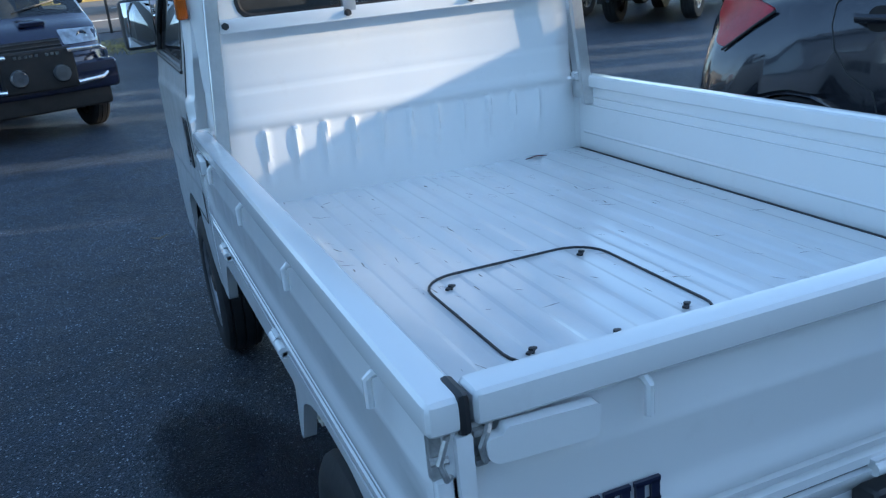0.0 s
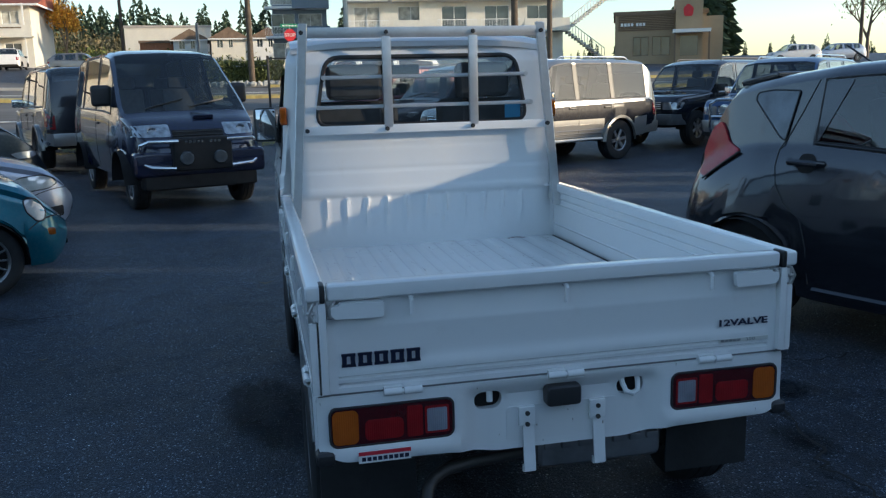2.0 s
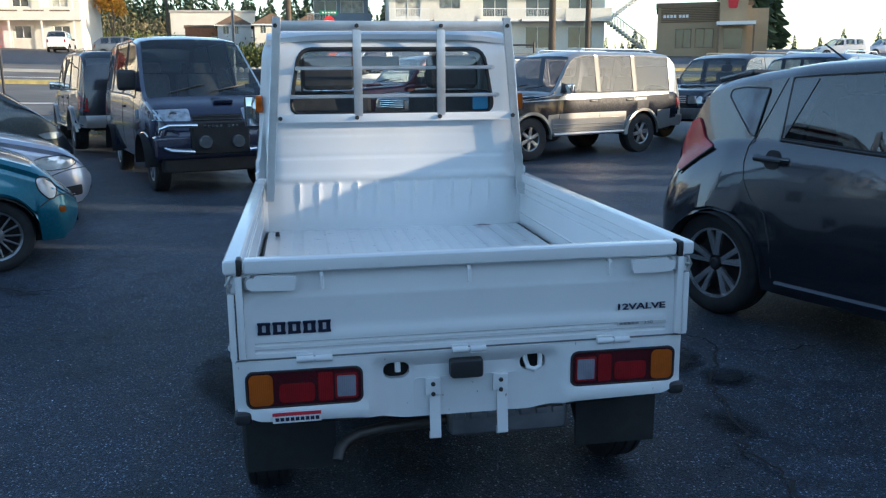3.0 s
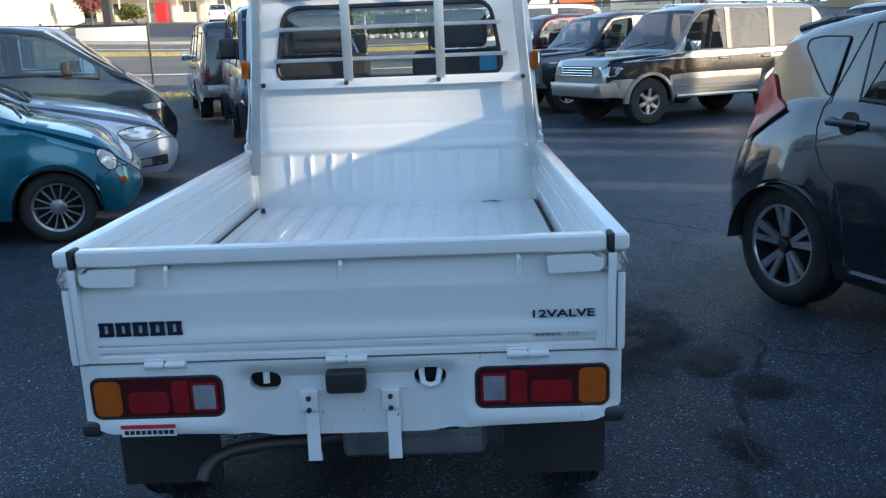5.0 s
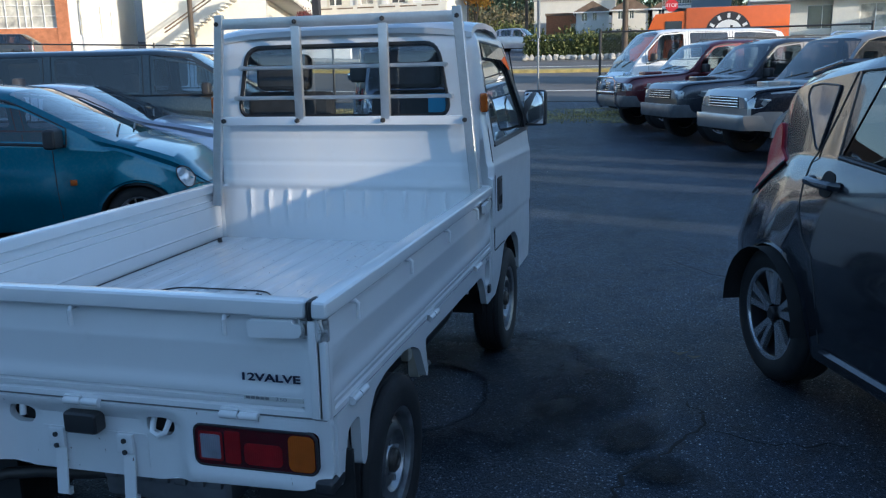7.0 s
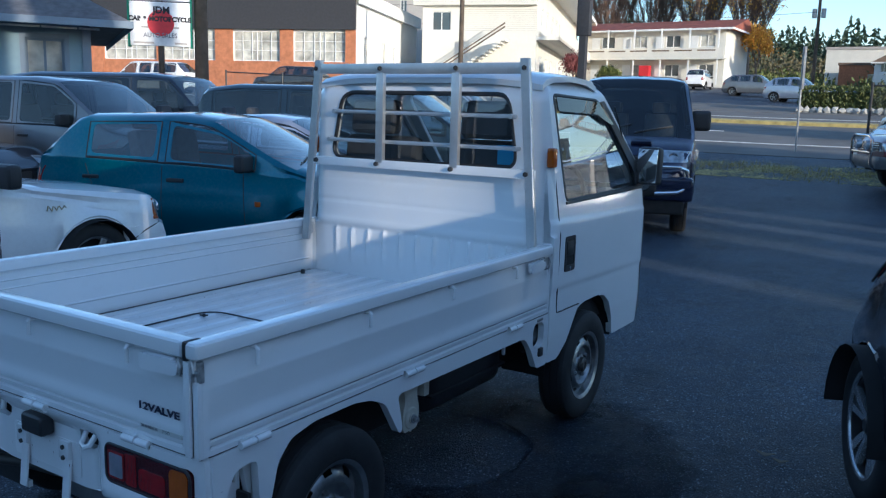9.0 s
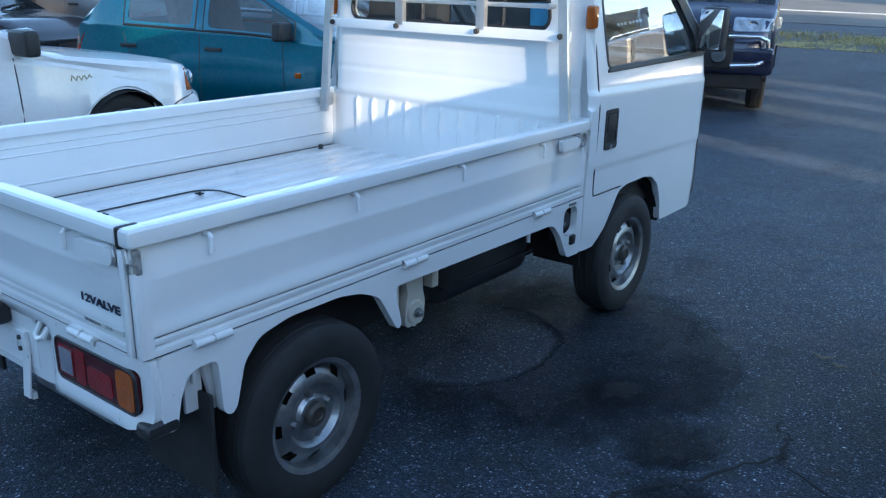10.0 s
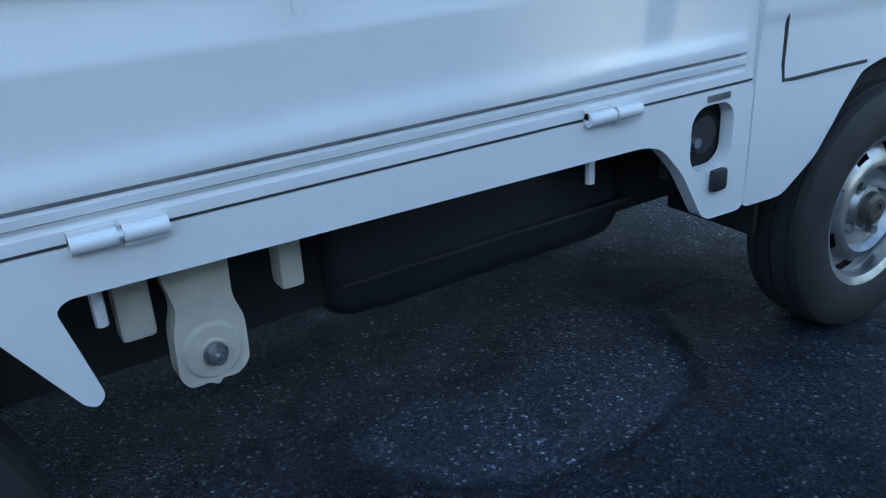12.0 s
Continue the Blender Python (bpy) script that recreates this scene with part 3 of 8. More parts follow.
for hx, hy in ((-0.31, 0.90), (0.04, 0.92), (-0.31, 0.52), (0.045, 0.53), (-0.14, 0.50)):
    part("hatch_latch", joined(boxm(pose(hx, hy, 0.652, 0, 0, 35), 0.032, 0.009, 0.005, 0.0015), cyl((hx, hy, 0.645), (hx, hy, 0.658), 0.006, n=8)), M_BLACK, truck)
part("leaf", plate(rounded_poly([(0.40, 1.885), (0.47, 1.90), (0.50, 1.89), (0.45, 1.878)], 0.01), [], lambda u, v: (u, v, 0.653 + 0.003 * math.sin(u * 60)), lambda u, v: (0, 0, -0.002)),
     surface("dry_leaf", (0.10, 0.02, 0.02), 0.7), truck, "small dark red dry leaf")


# dark gaps at the floor's edges, grit and scratches on it
for sx in (-1, 1):
    part("floor_gap", box(sx * 0.652, sx * 0.661, 0.04, 1.92, 0.640, 0.6470), M_SEAM, truck, "dark grimy gap at the floor's edge")
part("floor_gap", box(-0.655, 0.655, 0.030, 0.040, 0.640, 0.6470), M_SEAM, truck)


def scratches(n, seed):
    rng = random.Random(seed)
    bm = bmesh.new()
    for _ in range(n):
        x, y = rng.uniform(-0.6, 0.62), 0.1 + 1.8 * rng.random() ** 0.8
        a = rng.gauss(2.3, 0.5)
        l, w = rng.uniform(0.004, 0.028), rng.uniform(0.0008, 0.0022)
        d, q = Vector((math.cos(a), math.sin(a), 0)) * l, Vector((-math.sin(a), math.cos(a), 0)) * w
        c = Vector((x, y, 0.6490))
        bm.faces.new([bm.verts.new(p) for p in (c - d, c + q, c + d, c - q * 0.6)])
    return bm


tagged(part("scratches", scratches(150, 5), surface("rusty_scratch", (0.07, 0.05, 0.045), 0.8, vary=0.3), truck, "short dark rusty scratches", smooth=False), kind="stuff")
part("pebble", cyl((-0.604, 1.80, 0.648), (-0.604, 1.80, 0.668), 0.012, 0.009, n=10), M_SEAM, truck)


def gate_profile(z):
    """How far the outer skin of a gate lies inward of its proudest line."""
    return keyed([(0.615, 0.003), (0.632, 0.003), (0.636, 0.012), (0.641, 0.012), (0.645, 0.003), (0.655, 0.002), (0.658, 0.009), (0.661, 0.009), (0.665, 0.001), (0.674, 0.0), (0.684, 0.0014), (0.696, 0.0052), (0.706, 0.0072), (0.716, 0.0080),
                  (0.760, 0.0066), (0.790, 0.0044), (0.7955, 0.0040), (0.801, 0.0052), (0.808, 0.0064), (0.845, 0.0122), (0.858, 0.0135), (0.9, 0.0145)], z)


GATE_Z = [0.618, 0.632, 0.636, 0.641, 0.645, 0.655, 0.658, 0.661, 0.665, 0.674, 0.684, 0.696, 0.706, 0.716, 0.735, 0.760, 0.790, 0.7955, 0.801, 0.808, 0.845, 0.858, 0.874]


def gate_sheet(length, margin0, margin1, place, depth):
    """A pressed gate: u runs along it; plain margins at its ends."""
    bm = bmesh.new()
    us = sorted({0.0, margin0 * 0.8, margin0, margin0 + 0.012, *[length * k / 12 for k in range(1, 12)], length - margin1 - 0.012, length - margin1, length - margin1 * 0.8, length})
    cols, backs = [], []
    for u in us:
        flat = 0.0 if (u <= margin0 or u >= length - margin1) else 1.0
        col = []
        for z in GATE_Z:
            g = gate_profile(z)
            g = g if flat else (0.004 if z < 0.76 else keyed([(0.76, 0.004), (0.81, 0.014)], z))
            col.append(bm.verts.new(place(u, z, g)))
        cols.append(col)
        backs.append([bm.verts.new(place(u, z, depth)) for z in (GATE_Z[0], GATE_Z[-1])])
    for i in range(len(us) - 1):
        a, b = cols[i], cols[i + 1]
        for k in range(len(GATE_Z) - 1):
            bm.faces.new((a[k], b[k], b[k + 1], a[k + 1]))
        bm.faces.new((backs[i][0], backs[i][1], backs[i + 1][1], backs[i + 1][0]))
        bm.faces.new((a[0], backs[i][0], backs[i + 1][0], b[0]))
        bm.faces.new((a[-1], b[-1], backs[i + 1][1], backs[i][1]))
    bm.faces.new(cols[0] + [backs[0][1], backs[0][0]])
    bm.faces.new((cols[-1] + [backs[-1][1], backs[-1][0]])[::-1])
    return bm


def inner_lines(place, length):
    """Raised beads along the inside of a gate."""
    out = []
    for z0, z1 in ((0.70, 0.712), (0.805, 0.812), (0.835, 0.842)):
        bm = bmesh.new()
        a = [bm.verts.new(v) for v in (place(0.03, z0, 0.029), place(0.03, (z0 + z1) / 2, 0.034), place(0.03, z1, 0.029))]
        b = [bm.verts.new(v) for v in (place(length - 0.03, z0, 0.029), place(length - 0.03, (z0 + z1) / 2, 0.034), place(length - 0.03, z1, 0.029))]
        bm.faces.new((a[0], a[1], b[1], b[0]))
        bm.faces.new((a[1], a[2], b[2], b[1]))
        out.append(bm)
    return joined(*out)


def rod_hook(at, out, parent):
    """A rope hook: a short bent rod with its round base."""
    at, out = Vector(at), Vector(out)
    p = [at, at + out * 0.022, at + out * 0.028 + Vector((0, 0, -0.006)), at + out * 0.028 + Vector((0, 0, -0.045))]
    return part("rope_hook", joined(tube(p, 0.0065, 8), cyl(at - out * 0.002, at + out * 0.004, 0.016, n=12)), M_WHITE, parent)


def barrel_hinge(m, parent):
    bm = joined(cyl((-0.052, 0, 0), (-0.003, 0, 0), 0.0105, n=12), cyl((0.003, 0, 0), (0.052, 0, 0), 0.0105, n=12), cyl((-0.05, 0, 0), (0.05, 0, 0), 0.006, n=8),
                box(-0.052, -0.003, -0.002, 0.008, 0.0, 0.014), box(0.003, 0.052, -0.002, 0.008, -0.014, 0.0))
    bmesh.ops.transform(bm, matrix=m, verts=bm.verts)
    return part("hinge", bm, M_WHITE, parent)


def latch(parent, m):
    """A flat plastic latch handle with its bare metal catch; x runs towards the gate's end."""
    bm = plate(rounded_poly([(-0.105, -0.022), (-0.11, 0.020), (0.006, 0.022), (0.010, 0.014), (0.030, 0.014), (0.030, -0.010), (0.018, -0.020)], 0.008), [],
               lambda u, v: (u, -0.036 + 0.004 * (u > 0), v), lambda u, v: (0, 0.017, 0))
    bmesh.ops.transform(bm, matrix=m, verts=bm.verts)
    lt = part("latch", bm, M_WHITE, parent, "white latch handle on a bare metal catch")
    c = joined(box(0.014, 0.046, -0.012, -0.004, -0.024, 0.028, 0.003), tube([(0.020, -0.012, -0.020), (0.030, -0.024, -0.014), (0.034, -0.026, 0.004), (0.026, -0.024, 0.018), (0.018, -0.014, 0.024)], 0.0045, 6),
               box(0.026, 0.040, -0.022, -0.012, -0.022, -0.014, 0.002), box(0.026, 0.040, -0.022, -0.012, 0.014, 0.022, 0.002),
               tube([(0.062, -0.006, 0.022), (0.074, -0.024, 0.022), (0.084, -0.028, 0.0), (0.076, -0.024, -0.024), (0.064, -0.008, -0.030)], 0.004, 7), box(0.060, 0.088, -0.010, 0.004, -0.032, 0.022, 0.003),
               cyl((0.070, -0.018, -0.004), (0.090, -0.014, -0.004), 0.005, n=8))
    bmesh.ops.transform(c, matrix=m, verts=c.verts)
    part("catch", c, M_ZINC, lt, "scuffed bare metal catch")
    return lt


# tailgate
def tail_place(u, z, d):
    return (-0.658 + u, d, z)


tail = part("tailgate", gate_sheet(1.316, 0.030, 0.030, tail_place, 0.029), M_WHITE, truck, "closed white pressed-steel tailgate")
part("inner_bead", inner_lines(tail_place, 1.316), M_WHITE, tail)
part("top_rail", box(-0.6505, 0.6505, -0.014, 0.036, 0.872, 0.916, 0.013, 3), M_WHITE, tail)
for hx in (-0.430, 0.0, 0.436):
    rod_hook((hx, 0.018, 0.866), (0, -1, 0), tail)
latch(tail, pose(0.612, 0.012, 0.846))
latch(tail, pose(-0.612, 0.012, 0.846) @ Matrix.Diagonal((-1, 1, 1, 1)))
for hx in (-0.460, 0.0, 0.455):
    barrel_hinge(pose(hx, -0.004, 0.612), truck)
for sx in (-1, 1):
    part("edge_strap", box(sx * 0.662 - 0.008, sx * 0.662 + 0.008, -0.0165, 0.0385, 0.868, 0.9185, 0.010, 2), M_BLACK, tail, "black rubber strap over the rail's end")


# side gates
for sx, gname in ((1, "right"), (-1, "left")):
    def side_place(u, z, d, sx=sx):
        return (sx * (0.700 - d), -0.004 + u, z)
    gate = part("side_gate", gate_sheet(1.952, 0.035, 0.020, side_place, 0.029), M_WHITE, truck, "closed white pressed-steel side gate")
    part("inner_bead", inner_lines(side_place, 1.952), M_WHITE, gate)
    part("top_rail", box(sx * 0.654, sx * 0.706, -0.0145, 1.955, 0.872, 0.916, 0.013, 3), M_WHITE, gate)
    for hy in (0.185, 0.662, 1.140, 1.616):
        rod_hook((sx * 0.682, hy, 0.866), (sx, 0, 0), gate)
    for hy in (0.175, 0.908, 1.625):
        barrel_hinge(pose(sx * 0.706, hy, 0.617, 0, 0, 90 * sx), truck)
    latch(gate, pose(sx * 0.684, 1.832, 0.846, 0, 0, 90) @ Matrix.Diagonal((1, sx, 1, 1)))

    # bed side under the gate, with the rear wheel opening
    sill = [(0.035, 0.613), (0.035, 0.44), (0.05, 0.42), (0.07, 0.425), (0.085, 0.50), (0.11, 0.548), (0.15, 0.556), (0.19, 0.553), (0.20, 0.41), (0.222, 0.395), (0.24, 0.41),
            (0.268, 0.52), (0.32, 0.572), (0.42, 0.592), (0.60, 0.592), (0.68, 0.578), (0.732, 0.556), (0.760, 0.540), (0.834, 0.424), (0.847, 0.417), (0.858, 0.43), (0.828, 0.546), (0.842, 0.556),
            (1.70, 0.548), (1.738, 0.538), (1.790, 0.484), (1.845, 0.396), (1.862, 0.385), (1.952, 0.383), (1.952, 0.613)]
    fuel = rounded(1.805, 1.908, 0.478, 0.590, 0.035) if sx > 0 else None
    part("bed_side", plate(rounded_poly(sill, 0.018, 3), [fuel] if fuel else [], lambda u, v, sx=sx: (sx * (0.698 - 0.02 * max(0, 0.5 - v)), u, v), lambda u, v, sx=sx: (-sx * 0.028, 0, 0)), M_WHITE, truck)
    part("side_seam", box(sx * 0.66, sx * 0.694, 0.03, 1.952, 0.6135, 0.6178), M_SEAM, truck)
    # grey strip that paints the shade inside the pressed groove
    part("gate_groove_shade", box(sx * 0.68, sx * 0.6925, 0.036, 1.926, 0.6582, 0.6608), M_GROOVE_SHADE, gate)
    part("end_gap", box(sx * 0.6745, sx * 0.6785, -0.004, 0.012, 0.620, 0.816), M_GAP, gate)
    part("corner_post", box(sx * 0.6785, sx * 0.6985, -0.0065, 0.012, 0.622, 0.816, 0.006, 2), M_WHITE, gate)
    part("gate_post", box(sx * 0.6535, sx * 0.6745, -0.013, 0.012, 0.622, 0.868, 0.004, 2), M_WHITE, gate)
    if fuel:
        part("filler_recess", box(0.646, 0.664, 1.79, 1.925, 0.465, 0.605), M_UNDER, truck, "dark recess of the fuel filler")
        part("filler_cap", cyl((0.660, 1.855, 0.535), (0.680, 1.855, 0.535), 0.032, n=18), M_BLACK, truck)
        part("filler_lock", cyl((0.680, 1.838, 0.524), (0.685, 1.838, 0.524), 0.009, n=10), M_CHROME, truck)
        part("badge", box(0.697, 0.7005, 1.838, 1.892, 0.5955, 0.606), M_STEEL, truck)
        part("rubber_plug", box(0.694, 0.710, 1.856, 1.892, 0.437, 0.477, 0.008), M_BLACK, truck)
    # hanging bracket before the rear wheel
    br = joined(plate(rounded_poly([(0.955, 0.60), (1.055, 0.60), (1.052, 0.49), (1.064, 0.46), (1.062, 0.395), (1.045, 0.378), (1.022, 0.380), (1.016, 0.372), (1.004, 0.380), (0.980, 0.378), (0.968, 0.395), (0.970, 0.46), (0.980, 0.49)], 0.015), [],
                      lambda u, v, sx=sx: (sx * 0.63, u, v), lambda u, v, sx=sx: (-sx * 0.035, 0, 0)),
                cyl((sx * 0.628, 1.015, 0.425), (sx * 0.636, 1.015, 0.425), 0.042, 0.036, n=24), cyl((sx * 0.635, 1.015, 0.425), (sx * 0.641, 1.015, 0.425), 0.020, 0.018, n=16), cyl((sx * 0.640, 1.015, 0.425), (sx * 0.654, 1.015, 0.425), 0.011, 0.010, n=6), boxm(pose(sx * 0.600, 0.935, 0.52), 0.03, 0.045, 0.12, 0.008), boxm(pose(sx * 0.59, 1.145, 0.51), 0.04, 0.035, 0.09, 0.008))
    bmesh.ops.translate(br, vec=(0, -0.014, -0.018), verts=br.verts)
    part("spring_bracket", br, surface("cream_underbody_paint", (0.60, 0.57, 0.48), 0.5, vary=0.15, scale=9), truck, "cream-painted spring bracket")
    part("pivot_bolt", joined(cyl((sx * 0.640, 1.001, 0.407), (sx * 0.646, 1.001, 0.407), 0.016, n=18), cyl((sx * 0.646, 1.001, 0.407), (sx * 0.658, 1.001, 0.407), 0.0115, n=6), cyl((sx * 0.658, 1.001, 0.407), (sx * 0.664, 1.001, 0.407), 0.006, n=10)), M_STEEL, truck, "bare steel pivot bolt")
    for py in (0.15, 0.876, 1.625):
        part("tie_down_peg", cyl((sx * 0.655, py, 0.496), (sx * 0.655, py, 0.60), 0.008, n=8), M_WHITE, truck)
    part("leg_rib", joined(boxm(pose(sx * 0.645, 0.20, 0.49, 12, 0, 0), 0.02, 0.03, 0.17, 0.005), boxm(pose(sx * 0.63, 0.16, 0.49, 0, 0, 0), 0.012, 0.05, 0.16, 0.004)), M_WHITE, truck)
    part("mud_flap", box(sx * 0.40, sx * 0.625, 2.085, 2.098, 0.27, 0.44, 0.004), M_UNDER, truck, "black rubber mud flap")
    part("mud_flap", box(sx * 0.40, sx * 0.682, 0.17, 0.182, 0.185, 0.46, 0.004), M_RUBBER, truck, "black rubber mud flap")
    # front edge post of the bed
    part("bed_corner_post", box(sx * 0.650, sx * 0.692, 1.948, 1.962, 0.60, 0.92, 0.004), M_WHITE, truck)

# rear body panel with its round-cornered openings
LAMP_R, LAMP_L = rounded(0.322, 0.660, 0.468, 0.580, 0.022), rounded(-0.660, -0.322, 0.468, 0.580, 0.022)
rear_line = [(-0.690, 0.611), (-0.690, 0.45), (-0.62, 0.428), (-0.33, 0.420), (-0.28, 0.412), (-0.20, 0.395), (0.20, 0.395), (0.28, 0.412), (0.33, 0.420), (0.62, 0.428), (0.690, 0.45), (0.690, 0.611)]


def rear_y(u, v):
    y = -0.002 + 0.03 * max(0.0, abs(u) - 0.62) / 0.07 * 0.7
    y += 0.030 * min(1.0, max(0.0, (0.30 - abs(u)) / 0.05)) * min(1.0, max(0.0, (0.60 - v) / 0.04))
    return y - 0.012 * math.exp(-((v - 0.44) / 0.02) ** 2) * (abs(u) > 0.3)


HOLES = [rounded(-0.258, -0.178, 0.522, 0.577, 0.026), rounded(0.166, 0.248, 0.522, 0.577, 0.026)]
part("rear_panel", plate(rounded_poly(rear_line, 0.02), [LAMP_R, LAMP_L, *HOLES], lambda u, v: (u, rear_y(u, v), v), lambda u, v: (0, 0.022, 0), step=0.022), M_BED, truck, "white rear panel under the tailgate")
part("rear_seam", box(-0.684, 0.684, 0.008, 0.02, 0.610, 0.620), M_GAP, truck)
part("rear_cavity", box(-0.30, 0.30, 0.085, 0.10, 0.50, 0.60), M_UNDER, truck)
part("tow_hook", tube([(0.185, 0.06, 0.60), (0.185, 0.03, 0.555), (0.19, 0.015, 0.535), (0.208, 0.010, 0.528), (0.226, 0.015, 0.535), (0.232, 0.03, 0.56), (0.232, 0.06, 0.60)], 0.008, 8), M_WHITE, truck)
part("tow_hook", tube([(-0.214, 0.06, 0.60), (-0.214, 0.025, 0.57), (-0.214, 0.022, 0.545)], 0.009, 8), M_WHITE, truck)
for sx in (-1, 1):
    lamp = part("tail_lamp", plate(rounded(sx * 0.491 - 0.165, sx * 0.491 + 0.165, 0.472, 0.576, 0.020), [], lambda u, v: (u, -0.005, v), lambda u, v: (0, 0.03, 0)), M_RED, truck, "tail lamp with amber, red and clear lenses")
    part("lamp_seal", tube([(x, -0.003, z) for x, z in dense(rounded(sx * 0.491 - 0.167, sx * 0.491 + 0.167, 0.470, 0.578, 0.021), 0.05) + [rounded(sx * 0.491 - 0.167, sx * 0.491 + 0.167, 0.470, 0.578, 0.021)[0]]], 0.004, 6), M_BLACK, lamp)

    def lens(name, x0, x1, z0, z1, r, mat, label=""):
        lo, hi = sorted((sx * x0, sx * x1))
        return part(name, plate(rounded(lo, hi, z0, z1, r), [], lambda u, v: (u, -0.0062, v), lambda u, v: (0, 0.004, 0)), mat, lamp, label)
    lens("amber_lens", 0.583, 0.652, 0.476, 0.571, 0.016, M_AMBER)
    lens("red_lens", 0.462, 0.566, 0.482, 0.540, 0.014, M_RED_BRIGHT)
    lens("red_lens", 0.409, 0.452, 0.480, 0.568, 0.006, M_RED_BRIGHT)
    lens("reverse_frame", 0.336, 0.403, 0.484, 0.562, 0.006, M_RED_BRIGHT)
    part("reverse_lens", plate(rounded(min(sx * 0.342, sx * 0.397), max(sx * 0.342, sx * 0.397), 0.490, 0.555, 0.004), [], lambda u, v: (u, -0.0072, v), lambda u, v: (0, 0.003, 0)), M_CLEAR, lamp, "clear reverse lens")
    part("corner_bumper", box(sx * 0.646, sx * 0.699, -0.010, 0.080, 0.418, 0.458, 0.017, 3), M_BLACK, truck, "black rubber corner bumper")
    # plate bracket straps
for px in (-0.108, 0.103):
    bb = joined(box(px - 0.024, px + 0.024, 0.012, 0.026, 0.465, 0.520, 0.004), boxm(pose(px + 0.006, 0.016, 0.405, -6, 0, 0), 0.034, 0.005, 0.15), boxm(pose(px + 0.006, 0.020, 0.335, 0, 0, 0), 0.036, 0.012, 0.02))
    pb = part("plate_bracket", bb, M_BED, truck, "bare plate bracket, chipped white")
    for bz in (0.502, 0.470):
        part("bolt", cyl((px, 0.012, bz), (px, 0.007, bz), 0.007, n=8), M_SEAM, pb)
part("plate_panel", plate(rounded(-0.165, 0.165, 0.418, 0.520, 0.012), [], lambda u, v: (u, rear_y(u, v) - 0.0022, v), lambda u, v: (0, 0.002, 0), step=0.05), bed_mat("grimy_plate_panel", 0.70, 0.75, (0.3, 0.4), (0.66, 0.74), 0.3), truck, "grimy panel where the number plate was fixed")
part("plate_lamp", box(-0.058, 0.044, -0.018, 0.03, 0.522, 0.582, 0.014, 3), M_BLACK, truck, "black number-plate lamp housing")
STICKER_R, STICKER_W = surface("red_sticker", (0.62, 0.03, 0.05), 0.4), surface("white_sticker", (0.78, 0.78, 0.76), 0.4)
st = part("sticker", box(-0.588, -0.447, -0.0215, -0.0185, 0.4255, 0.4575), STICKER_W, truck, "small red and white dealer sticker")
part("sticker_band", box(-0.588, -0.447, -0.0225, -0.0215, 0.447, 0.4575), STICKER_R, st)
for k in range(9):
    part("print_bar", box(-0.580 + k * 0.0145, -0.569 + k * 0.0145, -0.0222, -0.0215, 0.431, 0.442), M_INK, st)

# badges on the tailgate: the maker's mark as plain shapes, the rest lettered
mark_x, mark_w = -0.619, 0.216
for k in range(5):
    x0 = mark_x + k * mark_w / 5
    w, h = mark_w / 5 * 0.86, 0.036
    lo = 0.690
    strokes = [(0.04, 0.36, 0.14, 0.86), (0.64, 0.96, 0.14, 0.86), (0, 1, 0, 0.2), (0, 1, 0.8, 1)]
    part("maker_mark", joined(*[box(x0 + a * w, x0 + b * w, -0.0022, 0.003, lo + c * h, lo + d * h) for a, b, c, d in strokes]), M_INK, tail, "dark blue block mark", smooth=False)
text_mesh("12VALVE", 0.027, M_INK, tail, pose(0.543, -0.0005, 0.714, 90, 0, 0), 0.0012, "valve_lettering", "raised dark lettering", 1.55, 1.0, 0.0006)
pl = part("load_plate", box(0.470, 0.628, -0.0006, 0.004, 0.655, 0.6665), surface("pale_label", (0.62, 0.63, 0.60), 0.5), tail, "pale load label")
text_mesh("350", 0.013, surface("grey_print", (0.25, 0.27, 0.28), 0.6), pl, pose(0.570, -0.0012, 0.661, 90, 0, 0), 0.0004, "load_number", "", 1.6, 1.0)
for k in range(5):
    part("print_bar", box(0.476 + k * 0.013, 0.4865 + k * 0.013, -0.0014, 0.0, 0.6575, 0.6645), M_STEEL, pl)

# ---- cab ----
def cab_back_y(x, z):
    y = 1.918 + 0.014 * (1 - min(1.0, max(0.0, (z - 0.893) / 0.014))) + 0.0045 * math.exp(-((z - 1.026) / 0.006) ** 2) + 0.0022 * math.exp(-((z - 1.135) / 0.007) ** 2) - 0.004 * math.exp(-((z - 0.925) / 0.012) ** 2)
    y += 0.10 * max(0.0, (abs(x) - 0.56) / 0.13) ** 2 * (1 if z > 0.9 else 0.35)
    y += 0.10 * max(0.0, (z - 1.52) / 0.12) ** 2
    y += 0.03 * max(0.0, z - 1.0)
    if 0.70 < z < 0.895 and abs(x) < 0.56:
        edge = min(1.0, (z - 0.70) / 0.12, (0.895 - z) / 0.012)
        y -= 0.013 * edge * max(0.0, math.cos((x + 0.06 * (0.80 - z)) * math.tau / 0.098)) ** 5
    return y


back_outline = rounded_poly([(-0.676, 0.60), (0.676, 0.60), (0.682, 1.0), (0.672, 1.25), (0.632, 1.640), (-0.632, 1.640), (-0.672, 1.25), (-0.682, 1.0)], 0.12, 6)
BACK_WIN = rounded_poly([(-0.52, 1.236), (0.525, 1.236), (0.468, 1.556), (-0.463, 1.556)], 0.07, 5)
part("cab_back", plate(back_outline, [BACK_WIN], lambda u, v: (u, cab_back_y(u, v), v), lambda u, v: (0, 0.03, 0), step=0.0095), M_WHITE, truck, "white pressed cab back wall with short ribs")
